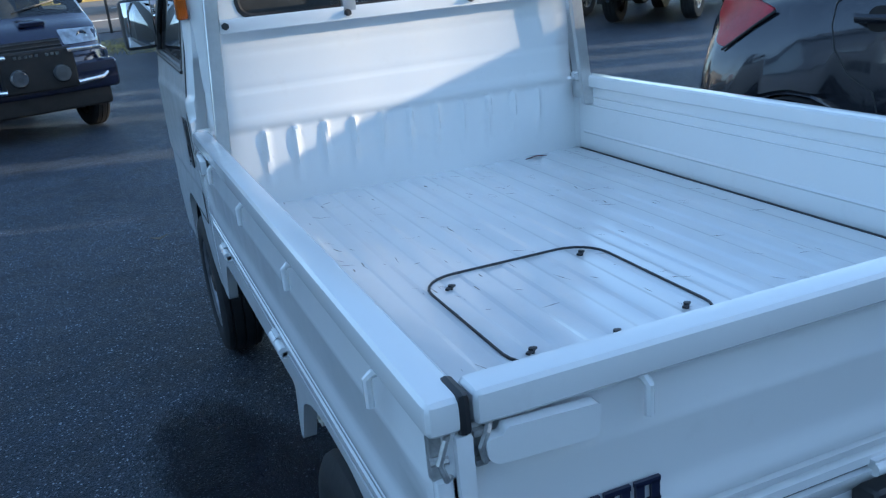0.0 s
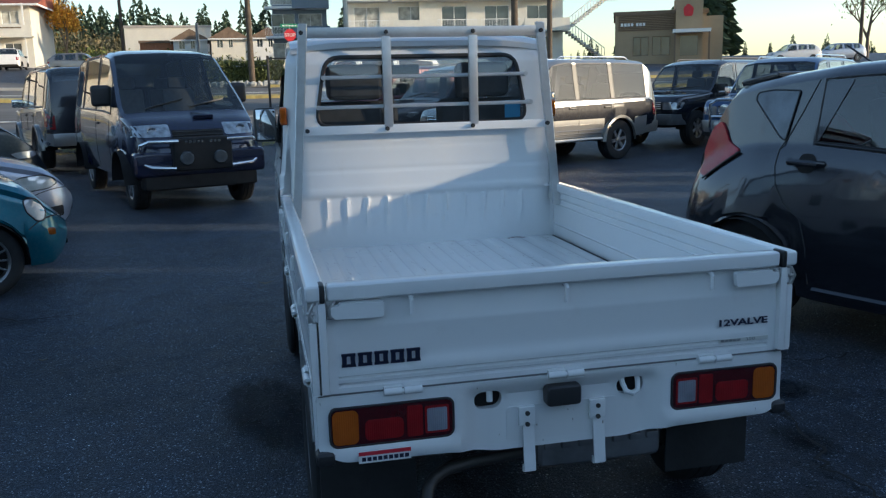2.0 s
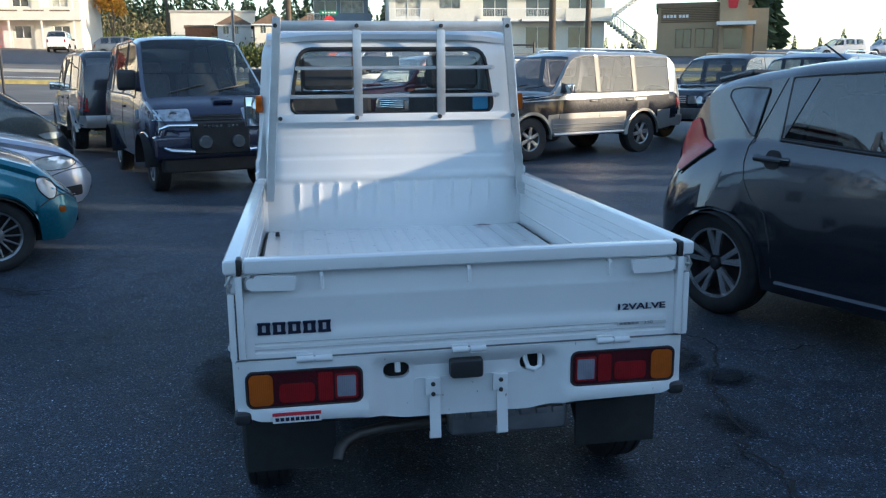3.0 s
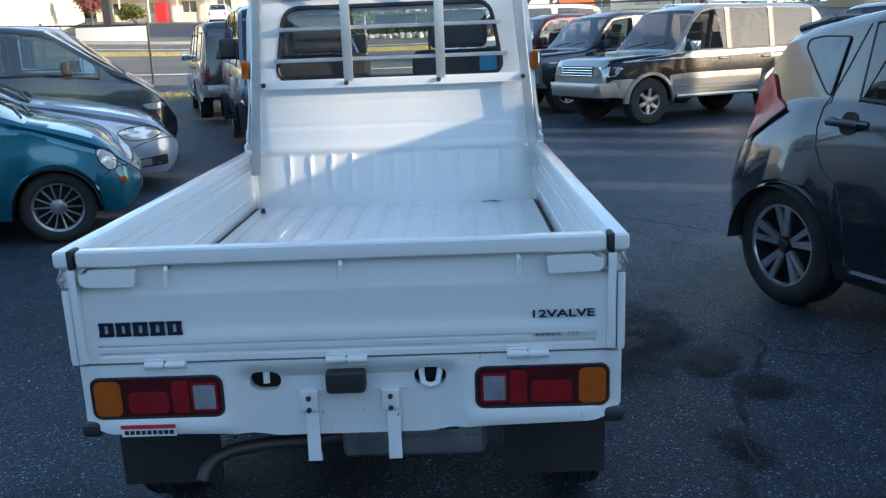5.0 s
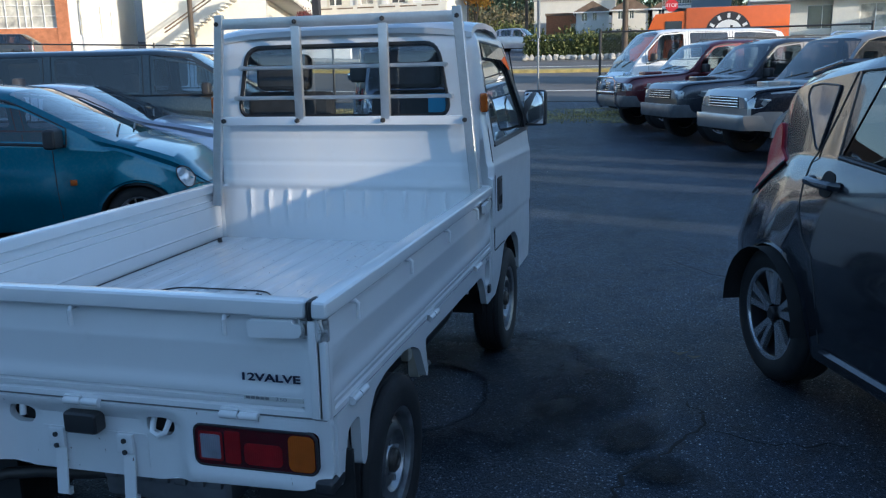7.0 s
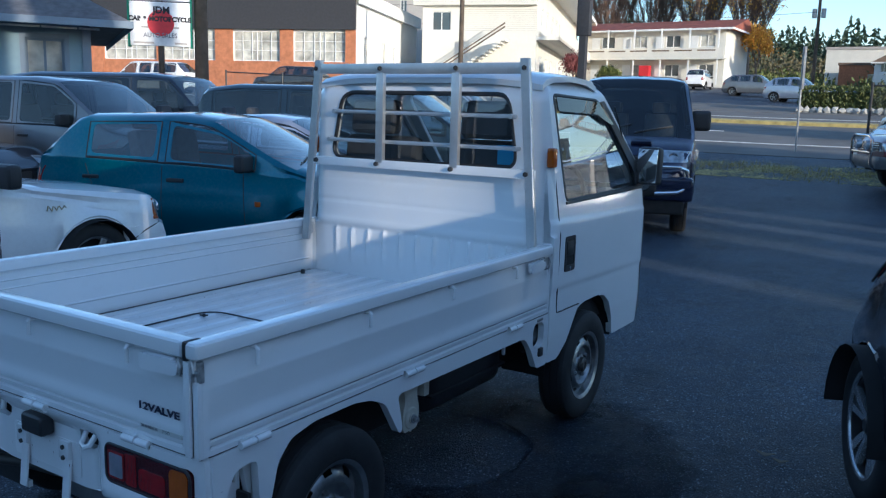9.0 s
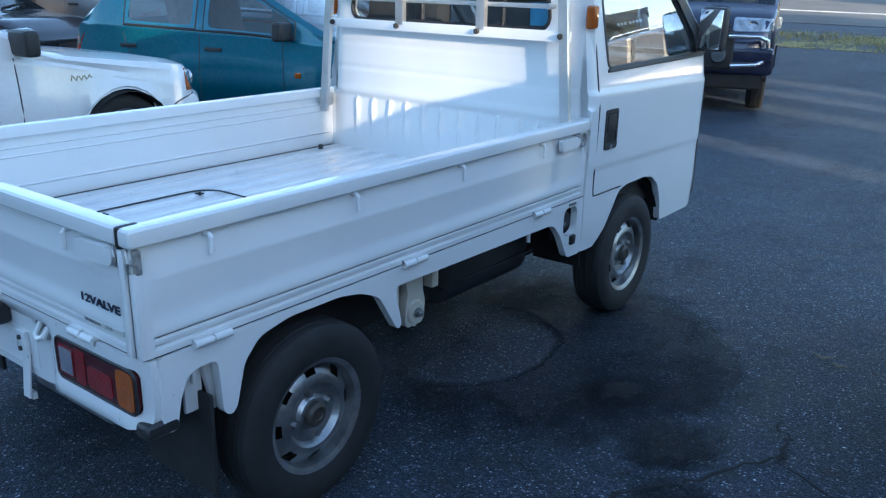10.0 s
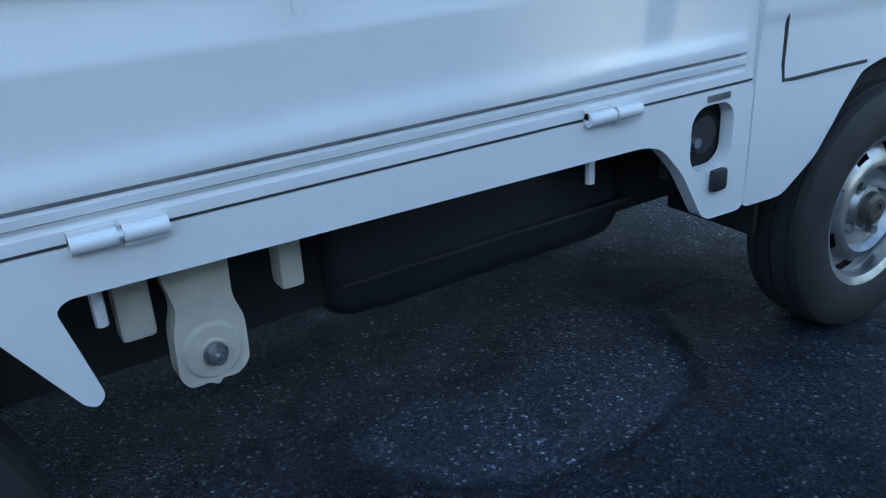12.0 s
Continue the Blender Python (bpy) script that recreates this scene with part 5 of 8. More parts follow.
# ---- cars ----
class Shape:
    """A car's body as a loft from front to back: s runs from the nose, y to the left, z up."""

    def __init__(self, L, W, top, belt, plan, sill, wheels, wr, tum=0.30, arch=0.05, bulge=0.03, low=None, inset=((0, 0.0),)):
        self.L, self.W, self.top, self.belt, self.plan, self.sill = L, W, top, belt, plan, sill
        self.wheels, self.wr, self.tum, self.arch, self.bulge = wheels, wr, tum, arch, bulge
        self.inset = list(inset)
        self.low = low or [(0, sill), (L, sill)]

    def lower(self, s):
        z = keyed(self.low, s)
        R = self.wr + self.arch
        for c in self.wheels:
            if abs(s - c) < R:
                z = max(z, self.wr * 0.96 + math.sqrt(R * R - (s - c) ** 2))
        return z

    def ring(self, s):
        w = eased(self.plan, s) * self.W / 2
        zt, zl = eased(self.top, s), self.lower(s)
        zb = min(eased(self.belt, s), zt - 0.03)
        zl = min(zl, zb - 0.06)
        dz = zt - zb
        glass = max(0.0, dz - 0.12)
        pinch = keyed(self.inset, s) if len(self.inset) > 1 else 0.0
        wb = w - 0.035 - pinch
        wr = wb - self.tum * glass - 0.02
        soft = min(1.0, dz / 0.25)
        base = keyed(self.low, s)
        zm = max(zl + 0.02, base + (zb - base) * 0.52)
        return [(w - 0.05 if zl < base + 0.02 else w - 0.004, zl), (w - 0.012, zl + (zm - zl) * 0.45), (w, zm), (w - self.bulge * 0.4 - pinch * 0.35, zm + (zb - zm) * 0.5), (w - self.bulge - pinch * 0.9, zb - 0.018), (wb, zb),
                (wb - 0.006 - 0.02 * (1 - soft), zb + min(0.025, dz * 0.25)), (wr + 0.03 * soft, zt - min(0.085, dz * 0.5)), (wr - 0.02 * soft - 0.02 * (1 - soft), zt - min(0.04, dz * 0.22)),
                (wr * 0.72, zt - min(0.012, dz * 0.05)), (0.0, zt)]

    def half(self, s, z):
        """The body's half width at s and z."""
        r = self.ring(s)
        if z <= r[0][1]:
            return r[0][0]
        for (a, za), (b, zb) in zip(r, r[1:]):
            if za <= z <= zb:
                return a + (b - a) * (z - za) / max(1e-6, zb - za)
        return 0.0

    def side(self, sign, lift):
        return lambda s, z: (self.L / 2 - s, sign * (self.half(s, z) + lift), z)

    def nose(self, lift, back=False):
        """Maps (y, z) onto the nose or the tail."""
        def f(y, z):
            lo, hi = 0.0, 0.9
            for _ in range(14):
                mid = (lo + hi) / 2
                s = self.L - mid if back else mid
                if self.half(s, z) >= abs(y) and eased(self.top, s) >= z:
                    hi = mid
                else:
                    lo = mid
            s = hi
            x = self.L / 2 - s
            return (-(x + lift) if back else x + lift, y, z)
        return f


def car_body(sh, front_glass, rear_glass, side_glass):
    """Splits the loft into body, windscreen, rear window and side panes."""
    cuts = {0.0, sh.L, *front_glass, *(rear_glass or ())}
    for a, b in side_glass:
        cuts |= {a, b}
    for c in sh.wheels:
        R = sh.wr + sh.arch
        cuts |= {c + R * math.cos(radians(a)) for a in range(0, 181, 15)}
        cuts |= {c - R - 0.004, c + R + 0.004}
    for keys in (sh.top, sh.belt, sh.plan):
        cuts |= {s for s, _ in keys}
    cuts |= {sh.L * k / 34 for k in range(35)}
    cuts = sorted(c for c in cuts if 0 <= c <= sh.L)
    ss = [cuts[0]]
    hard = {*front_glass, *(rear_glass or ()), *[v for p in side_glass for v in p]}
    for c in cuts[1:]:
        if c - ss[-1] > 0.004 or c in hard:
            ss.append(c)
    bins = {"body": [], "front": [], "rear": []}
    verts, n = [], 11
    for s in ss:
        r = sh.ring(s)
        x = sh.L / 2 - s
        verts += [(x, y, z) for y, z in r] + [(x, -y, z) for y, z in r[-2::-1]]
    m = 2 * n - 1
    for i in range(len(ss) - 1):
        mid = (ss[i] + ss[i + 1]) / 2
        for j in range(m - 1):
            f = (i * m + j, i * m + j + 1, (i + 1) * m + j + 1, (i + 1) * m + j)
            jj = j if j < n - 1 else m - 2 - j
            key = "body"
            if jj >= 8 and front_glass[0] < mid < front_glass[1]:
                key = "front"
            elif jj >= 8 and rear_glass and rear_glass[0] < mid < rear_glass[1]:
                key = "rear"
            elif jj == 6:
                for k, (a, b) in enumerate(side_glass):
                    if a < mid < b:
                        key = ("side", k, 1 if j < n - 1 else -1)
            bins.setdefault(key, []).append(f)
    bins["body"].append(tuple(range(m))[::-1])
    bins["body"].append(tuple((len(ss) - 1) * m + k for k in range(m)))
    out = {}
    for key, faces in bins.items():
        if not faces:
            continue
        bm = bmesh.new()
        used = {}
        for f in faces:
            vs = []
            for v in f:
                if v not in used:
                    used[v] = bm.verts.new(verts[v])
                if used[v] not in vs:
                    vs.append(used[v])
            try:
                bm.faces.new(vs)
            except ValueError:
                pass
        if key == "body":
            bmesh.ops.triangulate(bm, faces=[f for f in bm.faces if len(f.verts) > 4])
        bmesh.ops.remove_doubles(bm, verts=bm.verts, dist=1e-4)
        out[key] = bm
    return out


def car(kind, label, sh, m, color, glass, front_glass, rear_glass, side_glass, rim, style, group="cars parked on the lot", flake=0.4, rim_mat=None, category="car", tyre_w=0.19, doors=(), handles=(), lamps=None, grille=None, tails=None,
        bumper=None, lower_mat=None, mirrors=None, steer=0.0, seats=True, fog=None, arches=False, even=False, corner=None, reflect=True, inset=0.0):
    c = thing(kind, label, category, m, group)
    bins = car_body(sh, front_glass, rear_glass, side_glass)
    body = part("body", bins["body"], color, c, "painted car body")
    if "front" in bins:
        part("windscreen", bins["front"], glass if even else M_SCREEN, c)
    if "rear" in bins:
        part("rear_window", bins["rear"], glass, c)
    for key, bm in bins.items():
        if isinstance(key, tuple):
            part("side_window", bm, glass if key[1] or even else M_SCREEN, c)
    L, W = sh.L, sh.W
    s0, s1 = side_glass[0][0], side_glass[-1][1]
    for sg in (1, -1):
        strip = [s0 + (s1 - s0) * k / 10 for k in range(11)]
        part("belt_strip", tube([Vector(sh.side(sg, 0.003)(u, eased(sh.belt, u) + 0.018)) for u in strip], 0.009, 6), M_BLACK, c)
    for a, b in side_glass:
        us = [a + (b - a) * k / 5 for k in range(6)]
        low_edge = [(u, eased(sh.belt, u) + 0.028) for u in us]
        high_edge = [(u, max(eased(sh.belt, u) + 0.05, eased(sh.top, u) - 0.090)) for u in us]
        for sg in (1, -1):
            loop = [Vector(sh.side(sg, 0.002)(u, v)) for u, v in low_edge + high_edge[::-1] + low_edge[:1]]
            part("window_rim", tube(loop, 0.007, 5), M_BLACK, c)
        ha, hb = high_edge[0][1] - low_edge[0][1], high_edge[-1][1] - low_edge[-1][1]
        if min(ha, hb) > 0.10 and not even:
            edge = [low_edge[0], low_edge[-1], high_edge[-1], high_edge[2], high_edge[0]]
            mu, mv = sum(p[0] for p in edge) / 5, sum(p[1] for p in edge) / 5
            ku, kv = 1 - 0.085 / (b - a), 1 - 0.055 / max(ha, hb)
            hole = rounded_poly([(mu + (p[0] - mu) * ku, mv + (p[1] - mv) * kv) for p in edge], 0.055, 4)
            for sg in (1, -1):
                part("window_frame", plate(dense(edge, 0.06), [dense(hole, 0.06)], sh.side(sg, 0.0035), lambda u, v, sg=sg: (0, -sg * 0.006, 0)), color, c)
    base = keyed(sh.low, L / 2)
    part("underbody", joined(box(-L / 2 + 0.12, L / 2 - 0.12, -W / 2 + 0.28, W / 2 - 0.28, base - 0.02, base + 0.42), box(-L / 2 + sh.L - sh.wheels[1] + sh.wr + 0.08, L / 2 - sh.wheels[0] - sh.wr - 0.08, -W / 2 + 0.06, W / 2 - 0.06, base + 0.0, base + 0.36)), M_UNDER, c)
    for s in sh.wheels:
        for sg in (1, -1):
            y = sg * (eased(sh.plan, s) * W / 2 - tyre_w / 2 - 0.012 - inset)
            wheel(c, (L / 2 - s, y, sh.wr), sh.wr, tyre_w, rim, style, sg, rim_mat, turn=17 * s + 9 * sg, yaw=steer if s == sh.wheels[0] else 0.0)
            part("arch_liner", upper_half(lathe([(sh.wr + sh.arch - 0.012, -0.17), (sh.wr + sh.arch - 0.012, 0.030)], 24), 0.0), M_UNDER, c).matrix_basis = Matrix.Translation((L / 2 - s, sg * (eased(sh.plan, s) * W / 2 - 0.115), sh.wr * 0.96))
    if arches:
        for s in sh.wheels:
            R = sh.wr + sh.arch
            for sg in (1, -1):
                pts = [(s - (R + 0.03) * math.cos(radians(a)), sh.wr * 0.96 + (R + 0.03) * math.sin(radians(a))) for a in range(0, 181, 12)]
                inner = [(s - (R - 0.02) * math.cos(radians(a)), sh.wr * 0.96 + (R - 0.02) * math.sin(radians(a))) for a in range(180, -1, -12)]
                part("fender_flare", plate(pts + inner, [], sh.side(sg, 0.045), lambda u, v, sg=sg: (0, -sg * 0.05, 0)), arches, c, "fender flare")
    for s0, z0, s1, z1 in doors:
        for sg in (1, -1):
            part("door_seam", tube([Vector(sh.side(sg, -0.001)(s0 + (s1 - s0) * k / 6, z0 + (z1 - z0) * k / 6)) for k in range(7)], 0.005, 5), M_SEAM, c)
    for s0, z0 in handles:
        for sg in (1, -1):
            part("door_handle", boxm(Matrix.Translation(sh.side(sg, 0.004)(s0, z0)), 0.17, 0.03, 0.035, 0.010, 2), M_BLACK if flake < 0.9 else color, c)
    if corner:
        # lamps that wrap round the corners of the nose
        edge = rounded_poly(corner, 0.025)
        for sg in (1, -1):
            hl = part("headlamp", plate(dense(edge, 0.035), [], sh.side(sg, 0.006), lambda u, v, sg=sg: (0, -sg * 0.03, 0), step=0.035), M_LAMP, c, "clear wrap-round headlamp")
            part("lamp_rim", tube([Vector(sh.side(sg, 0.004)(u, v)) for u, v in dense(edge, 0.04) + edge[:1]], 0.006, 6), M_BLACK, hl)
    if lamps:
        y0, y1, z0, z1, lm = lamps
        for sg in (1, -1):
            hl = part("headlamp", plate(dense(rounded_poly([(sg * y0, z0), (sg * y1, z0 + 0.01), (sg * (y1 + 0.01), z1 - 0.01), (sg * y0, z1)], 0.03), 0.06), [], sh.nose(0.008), lambda u, v: (-0.05, 0, 0), step=0.05), lm, c, "clear headlamp")
            if reflect:
                part("reflector", lathe([(0.0, 0.0), (0.04, 0.012), (0.055, 0.03)], 16), M_CHROME, hl).matrix_basis = Matrix.Translation(Vector(sh.nose(-0.010)(sg * (y0 * 0.6 + y1 * 0.4), (z0 + z1) / 2))) @ Matrix.Rotation(radians(-90), 4, "Z")
    if grille:
        yg, z0, z1, bars, gm = grille
        gr = part("grille", plate(dense([(-yg, z0), (yg, z0), (yg, z1), (-yg, z1)], 0.1), [], sh.nose(0.006), lambda u, v: (-0.03, 0, 0), step=0.1), M_UNDER, c, "dark grille")
        for k in range(bars):
            z = z0 + (z1 - z0) * (k + 0.5) / bars
            part("grille_bar", tube([sh.nose(0.014)(yg * q / 4, z) for q in range(-4, 5)], min(0.012, (z1 - z0) / bars * 0.17), 6), gm, gr)
    if tails:
        y0, y1, z0, z1 = tails
        for sg in (1, -1):
            part("tail_lamp", plate(dense([(sg * y0, z0), (sg * y1, z0), (sg * y1, z1), (sg * y0, z1)], 0.06), [], sh.nose(0.008, True), lambda u, v: (0.04, 0, 0), step=0.06), M_RED_BRIGHT, c, "red tail lamp")
    if bumper:
        z0, z1, out, bmat = bumper
        for back in (False, True):
            ys = [W / 2 * q / 10 * 0.94 for q in range(-10, 11)]
            f = sh.nose(out, back)
            bm = bmesh.new()
            rows = []
            for y in ys:
                p = [Vector(f(y, z)) for z in (z0, z0 + 0.02, (z0 + z1) / 2, z1 - 0.02, z1)]
                inn = Vector((-0.10 if not back else 0.10, 0, 0))
                for q, d in zip(p, (0.3, 0.05, 0.0, 0.05, 0.3)):
                    q += inn * d * 0.5
                rows.append([bm.verts.new(p[0] + inn)] + [bm.verts.new(q) for q in p] + [bm.verts.new(p[-1] + inn)])
            for a, b in zip(rows, rows[1:]):
                for k in range(6):
                    bm.faces.new((a[k], a[k + 1], b[k + 1], b[k]))
            bm.faces.new(rows[0])
            bm.faces.new(rows[-1][::-1])
            part("bumper", bm, bmat, c, "")
    # wipers resting at the foot of the windscreen
    f0, f1 = front_glass
    for y0, y1 in ((0.05, 0.52), (-0.50, 0.0)):
        line = [(f0 + (f1 - f0) * (0.05 + 0.13 * k / 6), y0 + (y1 - y0) * k / 6) for k in range(7)]
        part("wiper", tube([(L / 2 - u, v, eased(sh.top, u) - 0.012 * (abs(v) / 0.5) ** 2 + 0.012) for u, v in line], 0.009, 5), M_BLACK, c)
    if fog:
        yf, zf, rf = fog
        for sg in (1, -1):
            part("fog_lamp", lathe([(0.0, 0.03), (rf * 0.8, 0.025), (rf, 0.0), (rf, -0.05)], 20), M_CLEAR, c, "round fog lamp").matrix_basis = Matrix.Translation(Vector(sh.nose(0.03)(sg * yf, zf))) @ Matrix.Rotation(radians(-90), 4, "Z")
    if mirrors:
        s, z, mm = mirrors
        for sg in (1, -1):
            p = Vector(sh.side(sg, 0.10)(s, z))
            mi = part("door_mirror", joined(boxm(Matrix.Translation(p), 0.10, 0.22, 0.16, 0.035, 3), boxm(Matrix.Translation(p + Vector((0.01, -sg * 0.10, -0.04))), 0.05, 0.10, 0.04, 0.01)), mm, c)
            part("mirror_glass", boxm(Matrix.Translation(p + Vector((-0.046, 0, 0))), 0.004, 0.16, 0.105, 0.001), M_MIRROR, mi)
    if seats:
        zs = base + 0.22
        s0 = front_glass[1]
        zb = eased(sh.belt, s0 + 0.6)
        tub = part("dashboard", box(L / 2 - s0 + 0.0, L / 2 - front_glass[0] - 0.15, -W / 2 + 0.16, W / 2 - 0.16, zb - 0.25, zb - 0.03, 0.04), M_BLACK, c)
        for k, sd in enumerate((s0 + 0.75, s0 + 1.60)):
            if sd > L - 0.75:
                continue
            for sg in (1, -1):
                y = sg * W * 0.21
                st = part("seat", joined(box(L / 2 - sd - 0.05, L / 2 - sd + 0.42, y - 0.24, y + 0.24, zs, zs + 0.22, 0.05), boxm(pose(L / 2 - sd - 0.10, y, zb + 0.02, 0, -10, 0), 0.12, 0.46, 0.55, 0.05, 2)), M_SEAT, c)
                part("headrest", boxm(pose(L / 2 - sd - 0.17, y, zb + 0.38, 0, -6, 0), 0.09, 0.26, 0.16, 0.04, 2), M_SEAT, st)
    return c, sh


def place_car(x, y, yaw):
    return pose(x, y, rise(x, y), 0, 0, yaw)


def plan_for(L, nose=0.70, tail=0.78):
    return [(0, nose - 0.18), (0.025, nose - 0.06), (0.07, nose + 0.05), (0.15, nose + 0.13), (0.32, 0.93), (0.75, 0.985), (1.4, 1.0), (L - 1.0, 0.99), (L - 0.4, 0.955), (L - 0.12, tail + 0.10), (L, tail)]


# black hatchback that stands close to the truck
P_BLACK = paint("black_car_paint", (0.022, 0.025, 0.034), 0.4, 0.22)
L = 4.06
note = Shape(L, 1.69, [(0, 0.62), (0.12, 0.78), (0.45, 0.90), (1.0, 1.03), (1.15, 1.07), (1.95, 1.46), (2.4, 1.525), (3.0, 1.50), (3.5, 1.44), (3.74, 1.395), (3.89, 1.12), (3.96, 1.0), (4.0, 0.86), (4.04, 0.62), (L, 0.52)],
             [(0, 0.58), (0.3, 0.78), (1.0, 0.96), (1.3, 0.985), (2.5, 1.01), (3.1, 1.05), (3.5, 1.03), (3.8, 0.96), (L, 0.80)],
             [(0, 0.72), (0.08, 0.85), (0.28, 0.93), (0.75, 0.985), (1.4, 1.0), (3.0, 1.0), (3.45, 0.99), (3.72, 0.965), (3.90, 0.915), (4.0, 0.83), (L, 0.68)], 0.20, (0.82, 3.44), 0.312, 0.27, 0.026, 0.026,
             low=[(0, 0.20), (0.5, 0.20), (3.6, 0.22), (L, 0.28)], inset=[(0, 0.0), (1.2, 0.0), (2.4, 0.015), (3.06, 0.045), (3.5, 0.095), (3.8, 0.115), (L, 0.08)])
black_car, _ = car("hatchback_car", "glossy black hatchback with alloy wheels parked beside the truck", note, place_car(3.213, 1.194, -69.0), P_BLACK, pane_mat("hatch_glass", (0.29, 0.32, 0.34), gloss=0.55, least=0.14), (1.15, 1.95), (3.77, 3.88),
                   [(1.55, 2.20), (2.26, 3.06)], 0.205, "five", flake=0.3, rim_mat=surface("machined_alloy", (0.60, 0.60, 0.61), 0.22, metal=0.8, vary=0.03), tyre_w=0.185,
                   doors=((1.40, 0.30, 1.42, 0.95), (2.24, 0.28, 2.24, 1.0)), handles=((2.10, 0.93),), lamps=(0.45, 0.76, 0.66, 0.82, M_LAMP), mirrors=(1.62, 1.04, P_BLACK), even=True)
# opaque blue-grey that paints the sky reflected in the quarter window
M_QUARTER = surface("quarter_glass_sky_tone", (0.10, 0.125, 0.16), 0.06, vary=0.35, scale=7, spec=0.5)
for sg in (1, -1):
    # swept tail lamp that wraps round the corner
    part("tail_lamp", plate(dense(rounded_poly([(3.576, 1.000), (3.66, 0.945), (3.825, 0.83), (3.89, 0.85), (3.905, 0.98), (3.85, 1.12), (3.785, 1.165), (3.735, 1.12), (3.685, 1.045)], 0.018), 0.04), [], note.side(sg, 0.014), lambda u, v, sg=sg: (0, -sg * 0.03, 0), step=0.04), M_RED_HATCH, black_car, "tall swept red tail lamp")
    part("lamp_edge", tube([Vector(note.side(sg, 0.012)(u, v)) for u, v in ((3.57, 0.995), (3.66, 0.938), (3.75, 0.876), (3.835, 0.818))], 0.006, 6), M_SEAM, black_car)
    part("quarter_window", plate(dense(rounded_poly([(3.262, 1.072), (3.300, 1.085), (3.528, 1.295), (3.515, 1.335), (3.40, 1.350), (3.215, 1.345)], 0.02), 0.06), [], note.side(sg, 0.005), lambda u, v, sg=sg: (0, -sg * 0.008, 0), step=0.06), M_QUARTER, black_car, "small triangular quarter window")
    edge = rounded_poly([(3.262, 1.072), (3.300, 1.085), (3.528, 1.295), (3.515, 1.335), (3.40, 1.350), (3.215, 1.345)], 0.02)
    part("window_rim", tube([Vector(note.side(sg, 0.006)(u, v)) for u, v in dense(edge, 0.05) + edge[:1]], 0.0045, 6), M_BLACK, black_car)
    part("door_pillar", plate(dense([(3.075, 1.055), (3.05, 1.062), (2.90, 1.395), (2.955, 1.40), (3.075, 1.39)], 0.06), [], note.side(sg, 0.005), lambda u, v, sg=sg: (0, -sg * 0.01, 0), step=0.06), P_BLACK, black_car)
    hp = Vector(note.side(sg, 0.0)(3.09, 0.958))
    h = part("door_handle", tube([hp + Vector((0.10, sg * 0.006, 0)), hp + Vector((0.085, sg * 0.040, 0.002)), hp + Vector((0, sg * 0.050, 0.004)), hp + Vector((-0.075, sg * 0.044, 0.006)), hp + Vector((-0.095, sg * 0.006, 0.008))], 0.019, 10), P_BLACK, black_car, "black pull door handle")
    part("handle_cup", plate(rounded_poly([(3.03, 0.905), (3.14, 0.905), (3.14, 1.01), (3.03, 1.01)], 0.048), [], note.side(sg, 0.003), None), M_UNDER, h)
    part("door_edge", tube([Vector(note.side(sg, 0.001)(u, v)) for u, v in ((3.10, 1.40), (3.18, 1.22), (3.245, 1.09), (3.285, 1.02), (3.29, 0.93), (3.26, 0.83), (3.19, 0.73), (3.08, 0.66), (3.04, 0.5), (3.03, 0.3))], 0.0035, 6), M_SEAM, black_car)
    part("sill_strip", tube([Vector(note.side(sg, 0.004)(u, 0.27)) for u in (1.25, 1.9, 2.5, 3.0)], 0.02, 6), P_BLACK, black_car)
part("roof_spoiler", boxm(pose(-1.575, 0, 1.412, 0, -11, 0), 0.26, 1.04, 0.036, 0.016, 3), P_BLACK, black_car, "black roof spoiler")
part("roof_aerial", tube([(-1.15, 0, 1.47), (-1.35, 0, 1.60)], 0.006, 6), M_BLACK, black_car)
part("rear_bumper", box(-1.985, -1.80, -0.60, 0.60, 0.275, 0.56, 0.09, 4), P_BLACK, black_car)


